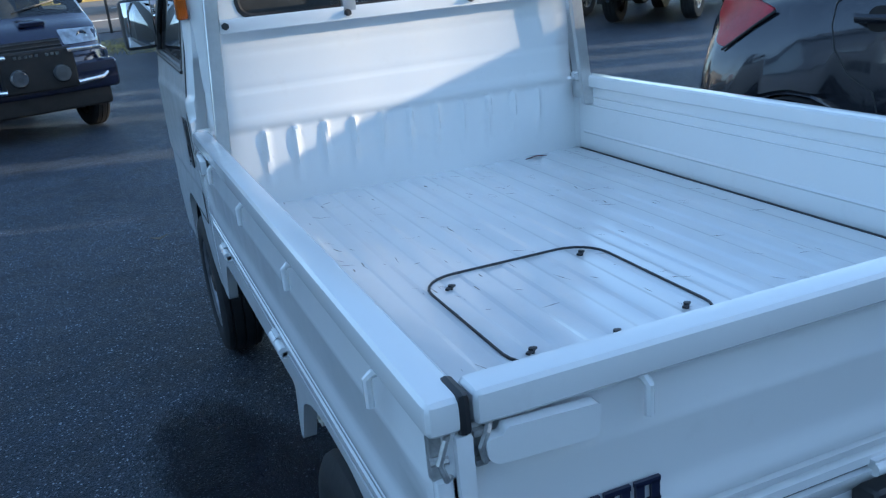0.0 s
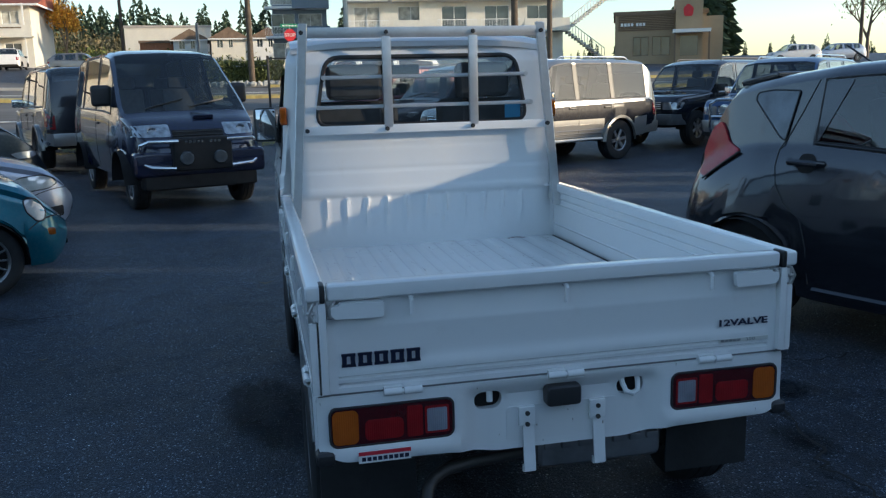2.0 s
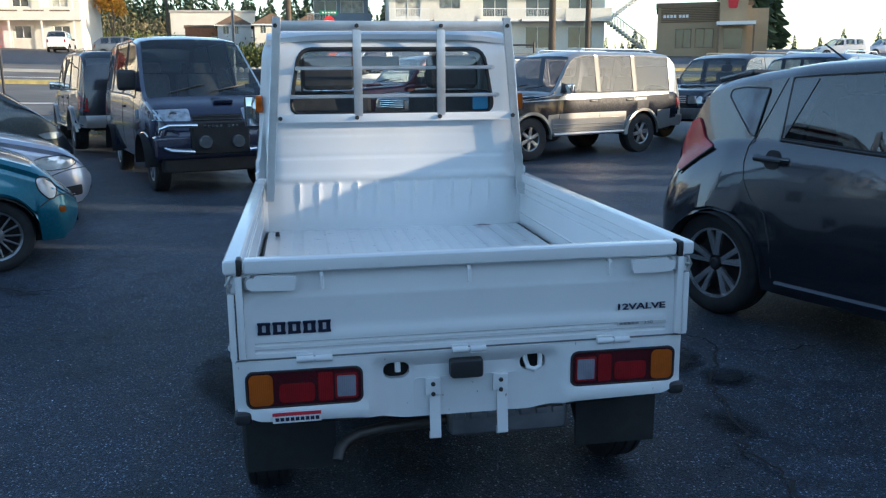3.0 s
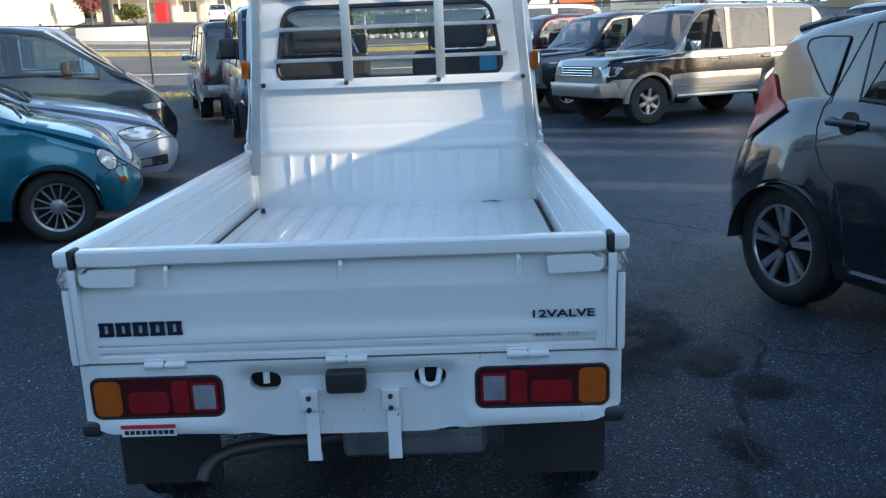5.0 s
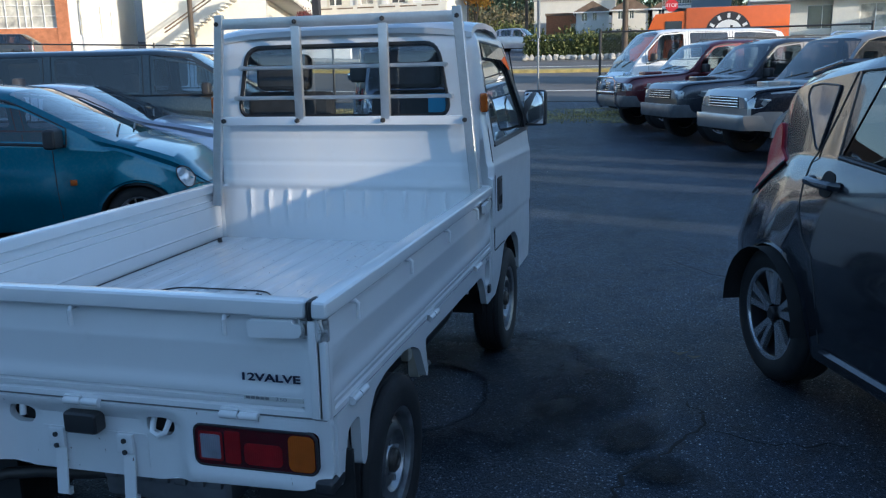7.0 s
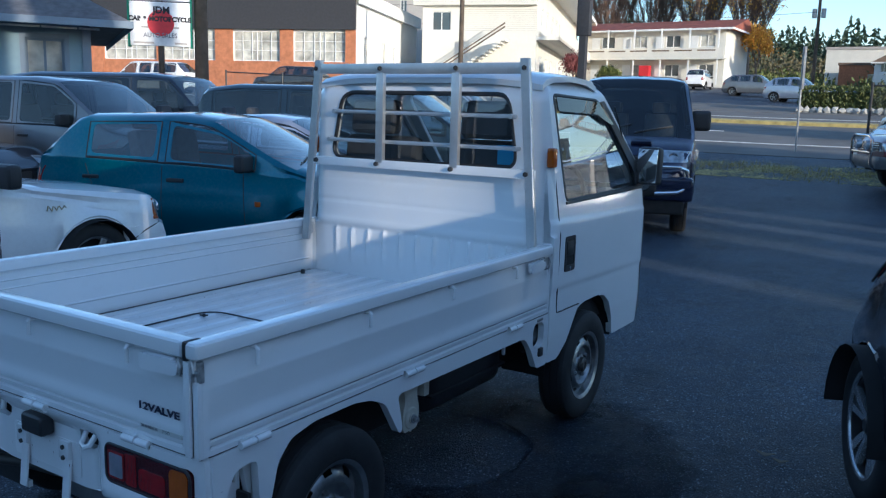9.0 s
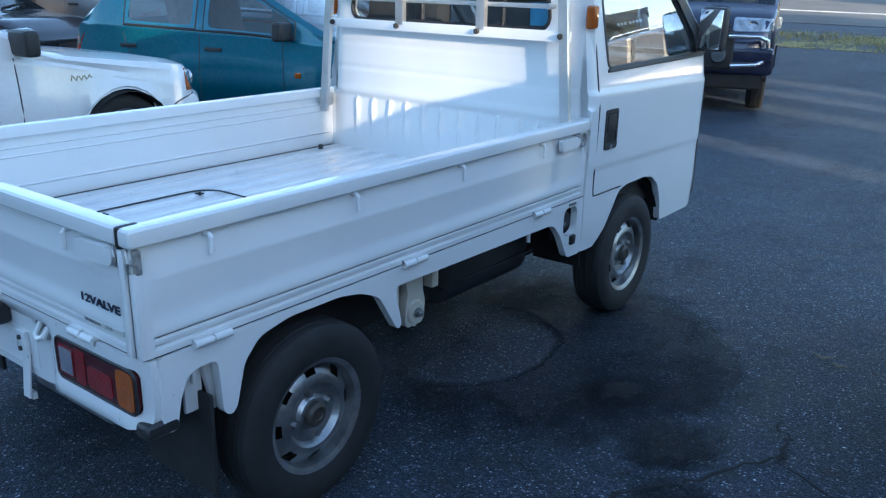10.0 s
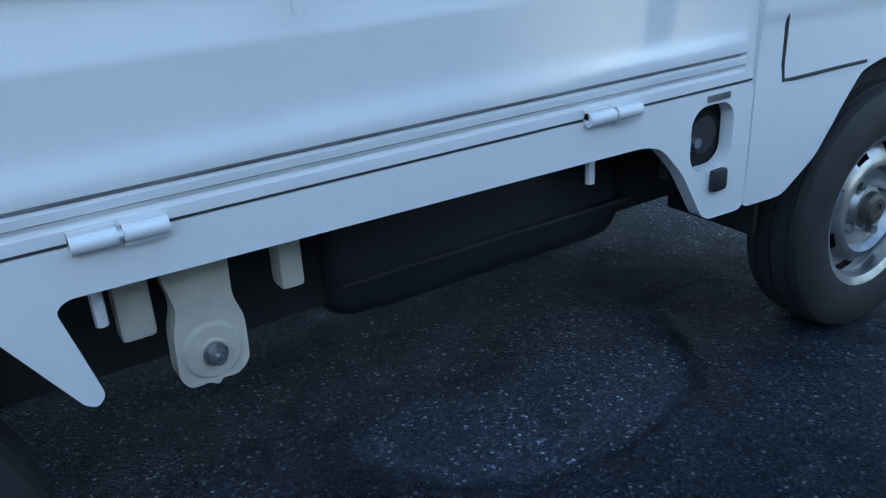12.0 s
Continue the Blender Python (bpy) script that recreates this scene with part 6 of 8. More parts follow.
# four-wheel-drive wagons
M_BUMP = surface("dull_grey_bumper", (0.17, 0.175, 0.18), 0.38, metal=0.3, vary=0.2, scale=8)
def suv(label, m, color, L=4.65, W=1.70, H=1.86, style="six", low=0.42, two=None, category="car", bull=False, square=True, glass=M_TINT, flare=None, wr=0.37, lampm=M_LAMP, spare=False, tails=True, group="four-wheel-drive cars parked on the lot", band=None):
    hood = 1.09
    sh = Shape(L, W, [(0, 0.90), (0.03, 1.00), (0.10, 1.045), (0.35, hood - 0.015), (1.15, hood + 0.02), (1.28, hood + 0.05), (1.78, H - 0.07), (2.1, H), (3.6, H), (L - 0.30, H - 0.03), (L - 0.06, H - 0.22), (L, 0.95)],
               [(0, 0.78), (0.08, 0.95), (0.2, 0.99), (1.1, 1.06), (1.5, 1.11), (L - 0.2, 1.12), (L, 0.9)], [(0, 0.80), (0.04, 0.88), (0.12, 0.935), (0.30, 0.965), (0.8, 0.99), (1.4, 1.0), (L - 1.0, 0.99), (L - 0.4, 0.97), (L - 0.12, 0.95), (L, 0.88)], low, (0.80, 3.50), wr, 0.20, 0.07, 0.02, low=[(0, low + 0.06), (0.5, low), (L - 0.5, low), (L, low + 0.1)])
    c, _ = car("four_wheel_drive_car", label, sh, m, color, glass, (1.28, 1.78), (L - 0.27, L - 0.09), [(1.52, 2.35), (2.45, 3.28), (3.38, L - 0.36)], 0.20, style, group=group, flake=0.4, tyre_w=0.24,
               doors=((1.42, low + 0.1, 1.45, 1.08), (2.40, low + 0.05, 2.40, 1.1), (3.30, 0.85, 3.33, 1.1)), handles=((2.25, 0.98), (3.16, 0.98)), lamps=(0.47, 0.80, 0.77, 0.93, lampm), grille=(0.44, 0.775, 0.94, 4, M_CHROME),
               bumper=(0.46, 0.68, 0.10, two or M_BUMP), mirrors=(1.60, 1.20, M_CHROME if two else M_BLACK), tails=(0.66, 0.76, 0.75, 1.0) if tails else None, arches=flare, reflect=False, even=bool(band))
    if two:
        for sg in (1, -1):
            part("two_tone_panel", plate(dense([(1.26, low + 0.02), (3.02, low + 0.02), (3.02, low + 0.27), (1.26, low + 0.27)], 0.15), [], sh.side(sg, 0.012), lambda u, v, sg=sg: (0, -sg * 0.02, 0)), two, c, "silver lower side panel")
            for rz in (0.05, 0.11, 0.17):
                part("cladding_rib", tube([Vector(sh.side(sg, 0.014)(1.28 + 1.72 * k / 5, low + rz)) for k in range(6)], 0.008, 5), two, c)
            if tails:
                part("tail_lamp", plate(dense(rounded_poly([(L - 0.17, 0.80), (L - 0.08, 0.80), (L - 0.08, 1.02), (L - 0.17, 1.02)], 0.015), 0.05), [], sh.side(sg, 0.008), lambda u, v, sg=sg: (0, -sg * 0.02, 0)), M_RED_BRIGHT, c, "red tail lamp")
            part("side_step", tube([Vector(sh.side(sg, 0.05)(u, low - 0.0)) for u in (1.3, 1.4, 2.9, 3.0)], 0.03, 8), two, c)
            part("window_band", plate(dense([(0.3, 0.985), (L - 0.15, 1.075), (L - 0.15, 1.11), (1.5, 1.10), (0.3, 1.0)], 0.3), [], sh.side(sg, 0.006), None), two, c)
    if band:
        shell = next(o for o in c.children if o.name.startswith("body")).data
        shell.materials.append(band)
        for p in shell.polygons:
            if 0.70 < p.center.z < 1.085 and abs(p.normal.y) > 0.5 and abs(p.center.x) < L / 2 - 0.05:
                p.material_index = 1
    if band:
        for u0, u1 in ((2.345, 2.455), (3.275, 3.385), (1.47, 1.53)):
            for sg in (1, -1):
                part("window_pillar", plate(dense([(u0, 1.125), (u1, 1.125), (u1 + (0.06 if u0 < 2 else 0), H - 0.10 if u0 > 2 else 1.30), (u0 + (0.06 if u0 < 2 else 0), H - 0.10 if u0 > 2 else 1.30)], 0.12), [], sh.side(sg, 0.005), lambda u, v, sg=sg: (0, -sg * 0.01, 0)), M_BLACK, c)
    part("hood_scoop", box(L / 2 - 1.0, L / 2 - 0.62, -0.16, 0.16, hood - 0.02, hood + 0.06, 0.025, 2), color if not two else two, c)
    if bull:
        nose = L / 2 + 0.16
        part("bull_bar", joined(tube([(nose - 0.1, -0.52, 0.42), (nose, -0.52, 0.55), (nose, -0.52, 0.98), (nose, -0.40, 1.05), (nose, 0.40, 1.05), (nose, 0.52, 0.98), (nose, 0.52, 0.55), (nose - 0.1, 0.52, 0.42)], 0.03, 10),
                                tube([(nose, -0.52, 0.75), (nose, 0.52, 0.75)], 0.022, 8)), M_CHROME, c, "chrome bull bar")
        for sg in (1, -1):
            part("fog_lamp", lathe([(0.0, 0.04), (0.08, 0.03), (0.095, 0.0), (0.09, -0.06)], 20), M_LAMP, c, "round spot lamp").matrix_basis = Matrix.Translation((nose, sg * 0.26, 0.88)) @ Matrix.Rotation(radians(-90), 4, "Z")
    if spare:
        wheel(c, (-L / 2 - 0.10, 0.1, 0.95), 0.36, 0.22, 0.2, "six", -1, yaw=90)
    part("roof_rail", joined(*[tube([(L / 2 - 2.1, sg * 0.56, H - 0.02), (L / 2 - 2.2, sg * 0.56, H + 0.03), (L / 2 - 3.9, sg * 0.56, H + 0.03), (L / 2 - 4.0, sg * 0.56, H - 0.02)], 0.012, 6) for sg in (1, -1)]), M_CHROME if two else M_BLACK, c)
    return c


P_BAND = paint("blue_black_paint", (0.010, 0.012, 0.020), 0.0, 0.25, 0.30, 0.10)
P_SILVER2 = paint("warm_silver_paint", (0.37, 0.365, 0.35), 0.55, 0.3)
P_DKBLUE = paint("dark_blue_grey_paint", (0.045, 0.05, 0.065), 0.5, 0.3)
P_MAROON = paint("maroon_paint", (0.10, 0.012, 0.02), 0.4, 0.3)
P_NAVY = paint("navy_paint", (0.006, 0.010, 0.040), 0.3, 0.24)
P_GREENGREY = paint("dark_green_grey_paint", (0.030, 0.042, 0.048), 0.5, 0.3)
P_TEAL = paint("teal_paint", (0.0, 0.13, 0.19), 0.45, 0.28)
P_SILVER = paint("silver_paint", (0.45, 0.48, 0.56), 0.6, 0.3)
P_PWHITE = paint("pearl_white_paint", (0.78, 0.78, 0.77), 0.0, 0.3)
P_GREY = paint("taupe_grey_paint", (0.22, 0.22, 0.23), 0.6, 0.3)
P_BLUE = paint("deep_blue_paint", (0.015, 0.06, 0.16), 0.45, 0.3)
suv("dark grey and silver two-tone four-wheel-drive wagon with alloy wheels", place_car(4.42, 12.87, -155.2), P_SILVER2, two=P_SILVER2, flare=P_SILVER2, spare=True, band=P_BAND, glass=pane_mat("brown_tint_glass", (0.34, 0.335, 0.33), least=0.06))
suv("dark blue-grey four-wheel-drive wagon with square lamps", place_car(3.46, 15.25, -155.2), P_DKBLUE, W=1.66, H=1.80)
suv("maroon four-wheel-drive wagon with a chrome bull bar", place_car(2.50, 17.3, -155.2), P_MAROON, W=1.66, H=1.76, bull=True)
suv("black four-wheel-drive wagon beside a two-tone one", place_car(9.2, 15.6, -150.0), P_BLACK, H=1.80)
suv("deep blue four-wheel-drive wagon with a chrome bull bar", place_car(9.75, 13.2, -144.0), P_BLUE, H=1.82, bull=True, two=P_SILVER2)
suv("dark four-wheel-drive wagon with silver fender flares behind the van", place_car(-4.38, 16.2, 110.0), P_BLACK, two=P_SILVER2, flare=P_SILVER2)


# tall people carriers
M_VANGLASS = pane_mat("smoked_glass", (0.15, 0.165, 0.17))
def van(label, m, color, L, W, H, hood, wind, belt, style="plain", kind="van", glass=M_VANGLASS, low=0.24, wheels=None, lamps=None, grille=None, bumper=None, fog=None, wr=0.31, mirrors=True, panes=None, group="vans parked on the lot", tum=0.22, mm=M_BLACK, front=None, corner=None, inset=0.0):
    a, b = wind
    sh = Shape(L, W, [*(front or [(0, 0.55 if hood < 0.9 else 0.75), (0.10, hood - 0.16), (0.30, hood - 0.03)]), (a, hood + 0.05), (b, H - 0.05), (b + 0.45, H), (L - 0.7, H), (L - 0.22, H - 0.06), (L - 0.05, H - 0.45), (L, 0.75)],
               [(0, 0.5 if hood < 0.9 else 0.70), (0.2, hood - 0.14), (a, hood - 0.02), (b, belt), (L - 0.2, belt + 0.03), (L, 0.7)], plan_for(L, 0.74, 0.86), low, wheels or (0.85, L - 1.0), wr, tum, 0.05, 0.03, low=[(0, low + 0.16), (0.04, low + 0.08), (0.15, low), (L - 0.2, low), (L, low + 0.15)])
    p0 = max(a + 0.25, b - 0.35)
    c, _ = car("passenger_van", label, sh, m, color, glass, (a + 0.02, b), (L - 0.22, L - 0.08), panes or [(p0, p0 + 1.0), (p0 + 1.08, p0 + 2.15), (p0 + 2.23, L - 0.35)], wr * 0.62, style, group=group, flake=0.4,
               doors=((p0 + 0.1, low + 0.1, p0 + 0.05, belt - 0.02), (p0 + 1.04, low + 0.08, p0 + 1.04, belt)), handles=((p0 + 0.88, belt - 0.14),), lamps=lamps, grille=grille, bumper=bumper, fog=fog, corner=corner, inset=inset, mirrors=(p0 + 0.15, belt + 0.10, mm) if mirrors else None)
    return c, sh


delica, dsh = van("dark navy four-wheel-drive van with a chrome front guard and fog lamps", place_car(-2.2, 10.8, -71.4), P_NAVY, 4.6, 1.72, 2.03, 1.14, (0.52, 1.50), 1.20, style="six", glass=M_DARKTINT, low=0.40, wheels=(0.64, 3.56), wr=0.36,
                  lamps=(0.33, 0.86, 0.91, 1.06, M_HAZELAMP), grille=(0.31, 0.90, 0.985, 2, M_BLACK), mirrors=False, inset=0.07)
for sg in (1, -1):
    mp = Vector(dsh.side(sg, 0.05)(1.26, 1.42))
    mi = part("door_mirror", joined(boxm(Matrix.Translation(mp + Vector((0, sg * 0.06, 0))), 0.12, 0.25, 0.27, 0.055, 4), boxm(Matrix.Translation(mp + Vector((0.01, -sg * 0.06, -0.09))), 0.06, 0.14, 0.05, 0.015)), M_BLACK, delica, "tall black door mirror")
    part("mirror_glass", boxm(Matrix.Translation(mp + Vector((-0.058, sg * 0.06, 0))), 0.006, 0.18, 0.20, 0.002), M_MIRROR, mi)
n0 = 2.30
M_FOG = surface("dark_lamp_glass", (0.16, 0.17, 0.18), 0.12, metal=0.5, vary=0.2, scale=10, coat=1.0)
for sg in (1, -1):
    part("front_guard", tube([(n0 - 0.04, sg * 0.30, 0.86), (n0 + 0.10, sg * 0.30, 0.86), (n0 + 0.06, sg * 0.63, 0.86), (n0 - 0.02, sg * 0.71, 0.82), (n0 - 0.06, sg * 0.73, 0.72), (n0 - 0.02, sg * 0.70, 0.60), (n0 + 0.06, sg * 0.61, 0.56), (n0 + 0.10, sg * 0.34, 0.54)], 0.026, 10), M_CHROME, delica, "bent chrome tube front guard")
part("bumper", box(n0 - 0.10, n0 + 0.10, -0.36, 0.36, 0.50, 0.90, 0.04, 3), M_UNDER, delica, "black plastic guard centre")
part("bumper", box(n0 - 0.25, n0 + 0.02, -0.80, 0.80, 0.44, 0.74, 0.06, 3), P_NAVY, delica)
part("front_skirt", box(n0 - 0.28, n0 - 0.02, -0.70, 0.70, 0.27, 0.47, 0.05, 3), M_UNDER, delica, "black lower skirt")
for k in range(9):
    if k != 5:
        part("maker_mark", box(n0 + 0.098, n0 + 0.106, -0.22 + k * 0.05, -0.186 + k * 0.05, 0.835, 0.865), M_CHROME, delica, "plain chrome mark")
for sg in (1, -1):
    fl = part("fog_lamp", lathe([(0.0, 0.05), (0.075, 0.042), (0.09, 0.02), (0.09, -0.05)], 22), M_FOG, delica, "round fog lamp")
    fl.matrix_basis = Matrix.Translation((n0 + 0.10, sg * 0.205, 0.655)) @ Matrix.Rotation(radians(-90), 4, "Z")
part("hood_scoop", boxm(pose(n0 - 0.40, 0.14, 1.150, 0, 8, 0), 0.22, 0.26, 0.05, 0.022, 3), P_NAVY, delica, "raised hood scoop")
van("dark green-grey people carrier with a sloping nose", place_car(-5.75, 8.72, 20.0), P_GREENGREY, 4.75, 1.80, 1.78, 1.06, (0.50, 1.42), 1.15,
    panes=[(0.86, 1.95), (2.05, 3.2), (3.3, 4.38)], front=[(0, 0.52), (0.035, 0.66), (0.125, 0.81), (0.26, 0.93)], corner=[(0.12, 0.74), (0.20, 0.70), (0.34, 0.70), (0.42, 0.765), (0.30, 0.79), (0.14, 0.79)])
van("silver people carrier with black bumpers", place_car(-7.5, 13.2, 18.0), P_SILVER, 4.6, 1.70, 1.90, 1.0, (0.5, 1.45), 1.12, lamps=(0.5, 0.76, 0.74, 0.88, M_LAMP), bumper=(0.40, 0.62, 0.05, M_BLACK))
van("taupe grey people carrier", place_car(-9.9, 6.5, 18.0), P_GREY, 4.8, 1.90, 1.78, 0.98, (0.8, 1.75), 1.05)
van("long dark blue-grey van with roof rails", place_car(-11.0, 8.9, 20.0), P_DKBLUE, 5.0, 1.85, 1.92, 1.05, (0.7, 1.5), 1.12)
van("white and silver cab-over van with a dark bumper bar", place_car(2.1, 20.6, -155.2), P_PWHITE, 4.4, 1.69, 1.94, 1.02, (0.22, 0.95), 1.18, lamps=(0.5, 0.74, 0.80, 0.95, M_LAMP), bumper=(0.42, 0.64, 0.08, M_BLACK), wheels=(0.75, 3.1), wr=0.33)


# low cars
def low_car(kind, label, m, color, L, W, H, hood, wind, back, rear_glass, sides, style="plain", belt=0.86, wheels=None, lamps=None, bumper=None, trunk=0.95, tails=None, wr=0.285, low=0.20, handles=(), doors=(), glass=M_TINT, grille=None, group="cars parked on the lot", steer=0.0, front=None, corner=None, mirror_at=0.45):
    a, b = wind
    sh = Shape(L, W, [*(front or [(0, 0.52), (0.08, 0.62), (0.35, hood - 0.06)]), (a, hood), (b, H - 0.04), (b + 0.35, H), (back[0], H - 0.03), (back[1], trunk), (L - 0.15, trunk - 0.05), (L - 0.03, 0.62), (L, 0.5)],
               [(0, 0.48), (0.2, 0.62 if front else hood - 0.18), (a, hood - 0.08), (b, belt), (back[1], belt + 0.06), (L, trunk - 0.2)], plan_for(L, 0.76, 0.78), low, wheels or (0.78, L - 0.85), wr, 0.36, 0.045, 0.035, low=[(0, low + 0.15), (0.04, low + 0.07), (0.14, low), (L - 0.2, low), (L, low + 0.15)])
    c, _ = car(kind, label, sh, m, color, glass, (a, b), rear_glass, sides, wr * 0.66, style, group=group, doors=doors, handles=handles, lamps=lamps, bumper=bumper, tails=tails, mirrors=(a + mirror_at, belt + 0.06, M_BLACK), tyre_w=0.175, grille=grille, steer=steer, corner=corner)
    reach = W / 2 * 0.80
    arch = sh.wheels[0] - wr - 0.05
    for sg in (1, -1):
        part("bumper_seam", tube([Vector(sh.side(sg, 0.001)(0.10 + (arch - 0.10) * k / 6, 0.55 - 0.08 * (k / 6) ** 2)) for k in range(7)], 0.005, 6), M_SEAM, c)
    part("bumper_seam", tube([sh.nose(0.001)(reach * k / 8, 0.545) for k in range(-8, 9)], 0.005, 6), M_SEAM, c)
    part("air_intake", plate(dense(rounded(-W * 0.28, W * 0.28, low + 0.10, low + 0.17, 0.03), 0.06), [], sh.nose(0.004), lambda u, v: (-0.02, 0, 0), step=0.06), M_UNDER, c)
    part("plate_recess", plate(dense(rounded(-0.19, 0.19, low + 0.20, low + 0.31, 0.01), 0.06), [], sh.nose(0.008), lambda u, v: (-0.012, 0, 0), step=0.06), M_BLACK, c)
    return c, sh


teal, tsh = low_car("hatchback_car", "small teal four-door hatchback with alloy wheels", place_car(-4.103, 4.567, 20.0), P_TEAL, 3.56, 1.59, 1.40, 0.93, (0.76, 1.60), (3.00, 3.46), (3.04, 3.39), [(1.14, 2.03), (2.11, 2.86)], "fan", belt=0.90,
                    glass=M_SOFTTINT, wheels=(0.61, 2.92), front=[(0, 0.45), (0.05, 0.57), (0.13, 0.62), (0.19, 0.71), (0.28, 0.79), (0.44, 0.85), (0.61, 0.90)],
                    corner=[(0.15, 0.60), (0.17, 0.53), (0.22, 0.525), (0.285, 0.60), (0.30, 0.68), (0.26, 0.705), (0.20, 0.68)], trunk=0.9, handles=((1.92, 0.78), (2.80, 0.78)), doors=((1.22, 0.3, 1.25, 0.86), (2.06, 0.28, 2.06, 0.9), (2.70, 0.5, 2.87, 0.9)), tails=(0.58, 0.70, 0.62, 0.86), wr=0.275)
for sg in (1, -1):
    part("marker_lamp", boxm(Matrix.Translation(tsh.side(sg, 0.006)(1.10, 0.60)), 0.055, 0.02, 0.05, 0.012, 2), M_AMBER, teal, "round amber marker lamp")
    part("indicator", boxm(Matrix.Translation(tsh.side(sg, -0.004)(0.13, 0.44)), 0.06, 0.04, 0.055, 0.015, 2), M_AMBER, teal, "amber indicator")
silver_sedan, ssh = low_car("sedan_car", "silver sedan with clear headlamps and black grille", place_car(-4.92, 6.48, 22.0), P_SILVER, 4.5, 1.70, 1.38, 0.98, (1.33, 2.08), (3.2, 3.8), (3.25, 3.75), [(1.72, 2.46), (2.54, 3.3)], belt=0.96,
        front=[(0, 0.46), (0.05, 0.54), (0.10, 0.62), (0.21, 0.725), (0.32, 0.785), (0.62, 0.865), (1.03, 0.95)], corner=[(0.15, 0.60), (0.24, 0.555), (0.42, 0.54), (0.53, 0.57), (0.585, 0.635), (0.46, 0.675), (0.28, 0.685), (0.18, 0.65)], grille=(0.34, 0.60, 0.70, 2, M_BLACK), handles=((2.2, 0.78), (3.1, 0.8)), doors=((1.4, 0.3, 1.42, 0.86), (2.34, 0.28, 2.34, 0.88)))
for sg in (1, -1):
    rc = part("lamp_recess", plate(dense(rounded_poly([(0.12, 0.28), (0.45, 0.255), (0.47, 0.32), (0.40, 0.355), (0.12, 0.385)], 0.02), 0.04), [], ssh.side(sg, 0.003), lambda u, v, sg=sg: (0, -sg * 0.02, 0), step=0.04), M_UNDER, silver_sedan, "dark bumper recess")
    part("fog_lamp", plate(dense(rounded_poly([(0.28, 0.285), (0.44, 0.27), (0.45, 0.315), (0.38, 0.345), (0.28, 0.355)], 0.015), 0.04), [], ssh.side(sg, 0.008), lambda u, v, sg=sg: (0, -sg * 0.02, 0), step=0.04), M_LAMP, rc, "small clear fog lamp")
white_sedan, wsh = low_car("sedan_car", "white sedan with amber corner lamps and chrome bumper strip", place_car(-3.86, 0.75, 91.0), P_PWHITE, 4.7, 1.70, 1.42, 0.92, (1.25, 1.95), (3.3, 3.9), (3.35, 3.85), [(1.65, 2.45), (2.53, 3.4)], belt=0.93, mirror_at=0.20, front=[(0, 0.64), (0.025, 0.74), (0.09, 0.79), (0.35, 0.83)],
        lamps=(0.36, 0.70, 0.58, 0.72, M_LAMP), bumper=(0.36, 0.55, 0.05, P_PWHITE), handles=((2.3, 0.82), (3.25, 0.82)), doors=((1.5, 0.3, 1.5, 0.9), (2.49, 0.28, 2.49, 0.92)), grille=(0.32, 0.60, 0.76, 5, M_CHROME), wr=0.31)
for sg in (1, -1):
    part("corner_lamp", plate(dense([(0.03, 0.575), (0.20, 0.585), (0.18, 0.74), (0.04, 0.73)], 0.05), [], wsh.side(sg, 0.010), lambda u, v, sg=sg: (0, -sg * 0.03, 0)), M_AMBER, white_sedan, "amber corner lamp")
    part("script_mark", tube([Vector(wsh.side(sg, 0.003)(1.0 + 0.0125 * k, 0.745 + 0.013 * math.sin(k * 1.9) + 0.006 * (k % 3))) for k in range(13)], 0.0035, 5), surface("gold_mark", (0.30, 0.24, 0.12), 0.4, metal=0.6), white_sedan, "small gold script mark")
low_car("sedan_car", "dark blue-black sedan behind the teal hatchback", place_car(-10.3, 4.1, 18.0), P_BLACK, 4.5, 1.72, 1.36, 0.86, (1.05, 1.85), (3.1, 3.75), (3.15, 3.7), [(1.5, 2.3), (2.38, 3.2)], lamps=(0.42, 0.76, 0.58, 0.70, M_LAMP))


# ---- unseen walls added on the sun's side; their gaps shape the sun streaks ----
SHADE_WALL_X = 24.0
for y0, y1, h in ((-60, -7.13, 13.0), (-6.66, -4.75, 12.5), (-4.35, -2.45, 12.5), (-1.85, 0.02, 15.0), (0.74, 1.42, 15.0), (2.09, 2.72, 15.0), (3.44, 4.5, 9.0), (4.5, 12.0, 4.3)):
    solid("shade_wall_east", box(SHADE_WALL_X, SHADE_WALL_X + 0.4, y0, y1, -0.2, h), M_CONCRETE, "plain wall added out of view to shape the lot's light", "wall", kind="structure", smooth=False)

# sill and slats added to trim and dim the sun patch on the truck
solid("shade_wall_east", box(SHADE_WALL_X + 0.05, SHADE_WALL_X + 0.35, -7.13, -6.66, -0.2, 5.2), M_CONCRETE, "plain wall added out of view to shape the lot's light", "wall", kind="structure", smooth=False)
for k in range(5):
    solid("shade_wall_east", box(SHADE_WALL_X + 0.20, SHADE_WALL_X + 0.212, -7.10 + 0.09 * k, -7.068 + 0.09 * k, 5.2, 12.5), M_CONCRETE, "slat added out of view to dim the sun's beam", "wall", kind="structure", smooth=False)
M_DARKWALL = surface("dark_grey_block", (0.13, 0.13, 0.13), 0.9, vary=0.15, scale=1.0, bump=0.2)
# plain walls added behind and beside the lot, out of view, to darken reflections
solid("unseen_wall_south", box(-45, 24, -24.4, -24, -0.2, 6.0), M_DARKWALL, "plain wall added out of view to shape the lot's light", "wall", kind="structure", smooth=False)
solid("unseen_wall_west", box(-45.4, -45, -24, 2, -0.2, 6.0), M_DARKWALL, "plain wall added out of view to shape the lot's light", "wall", kind="structure", smooth=False)

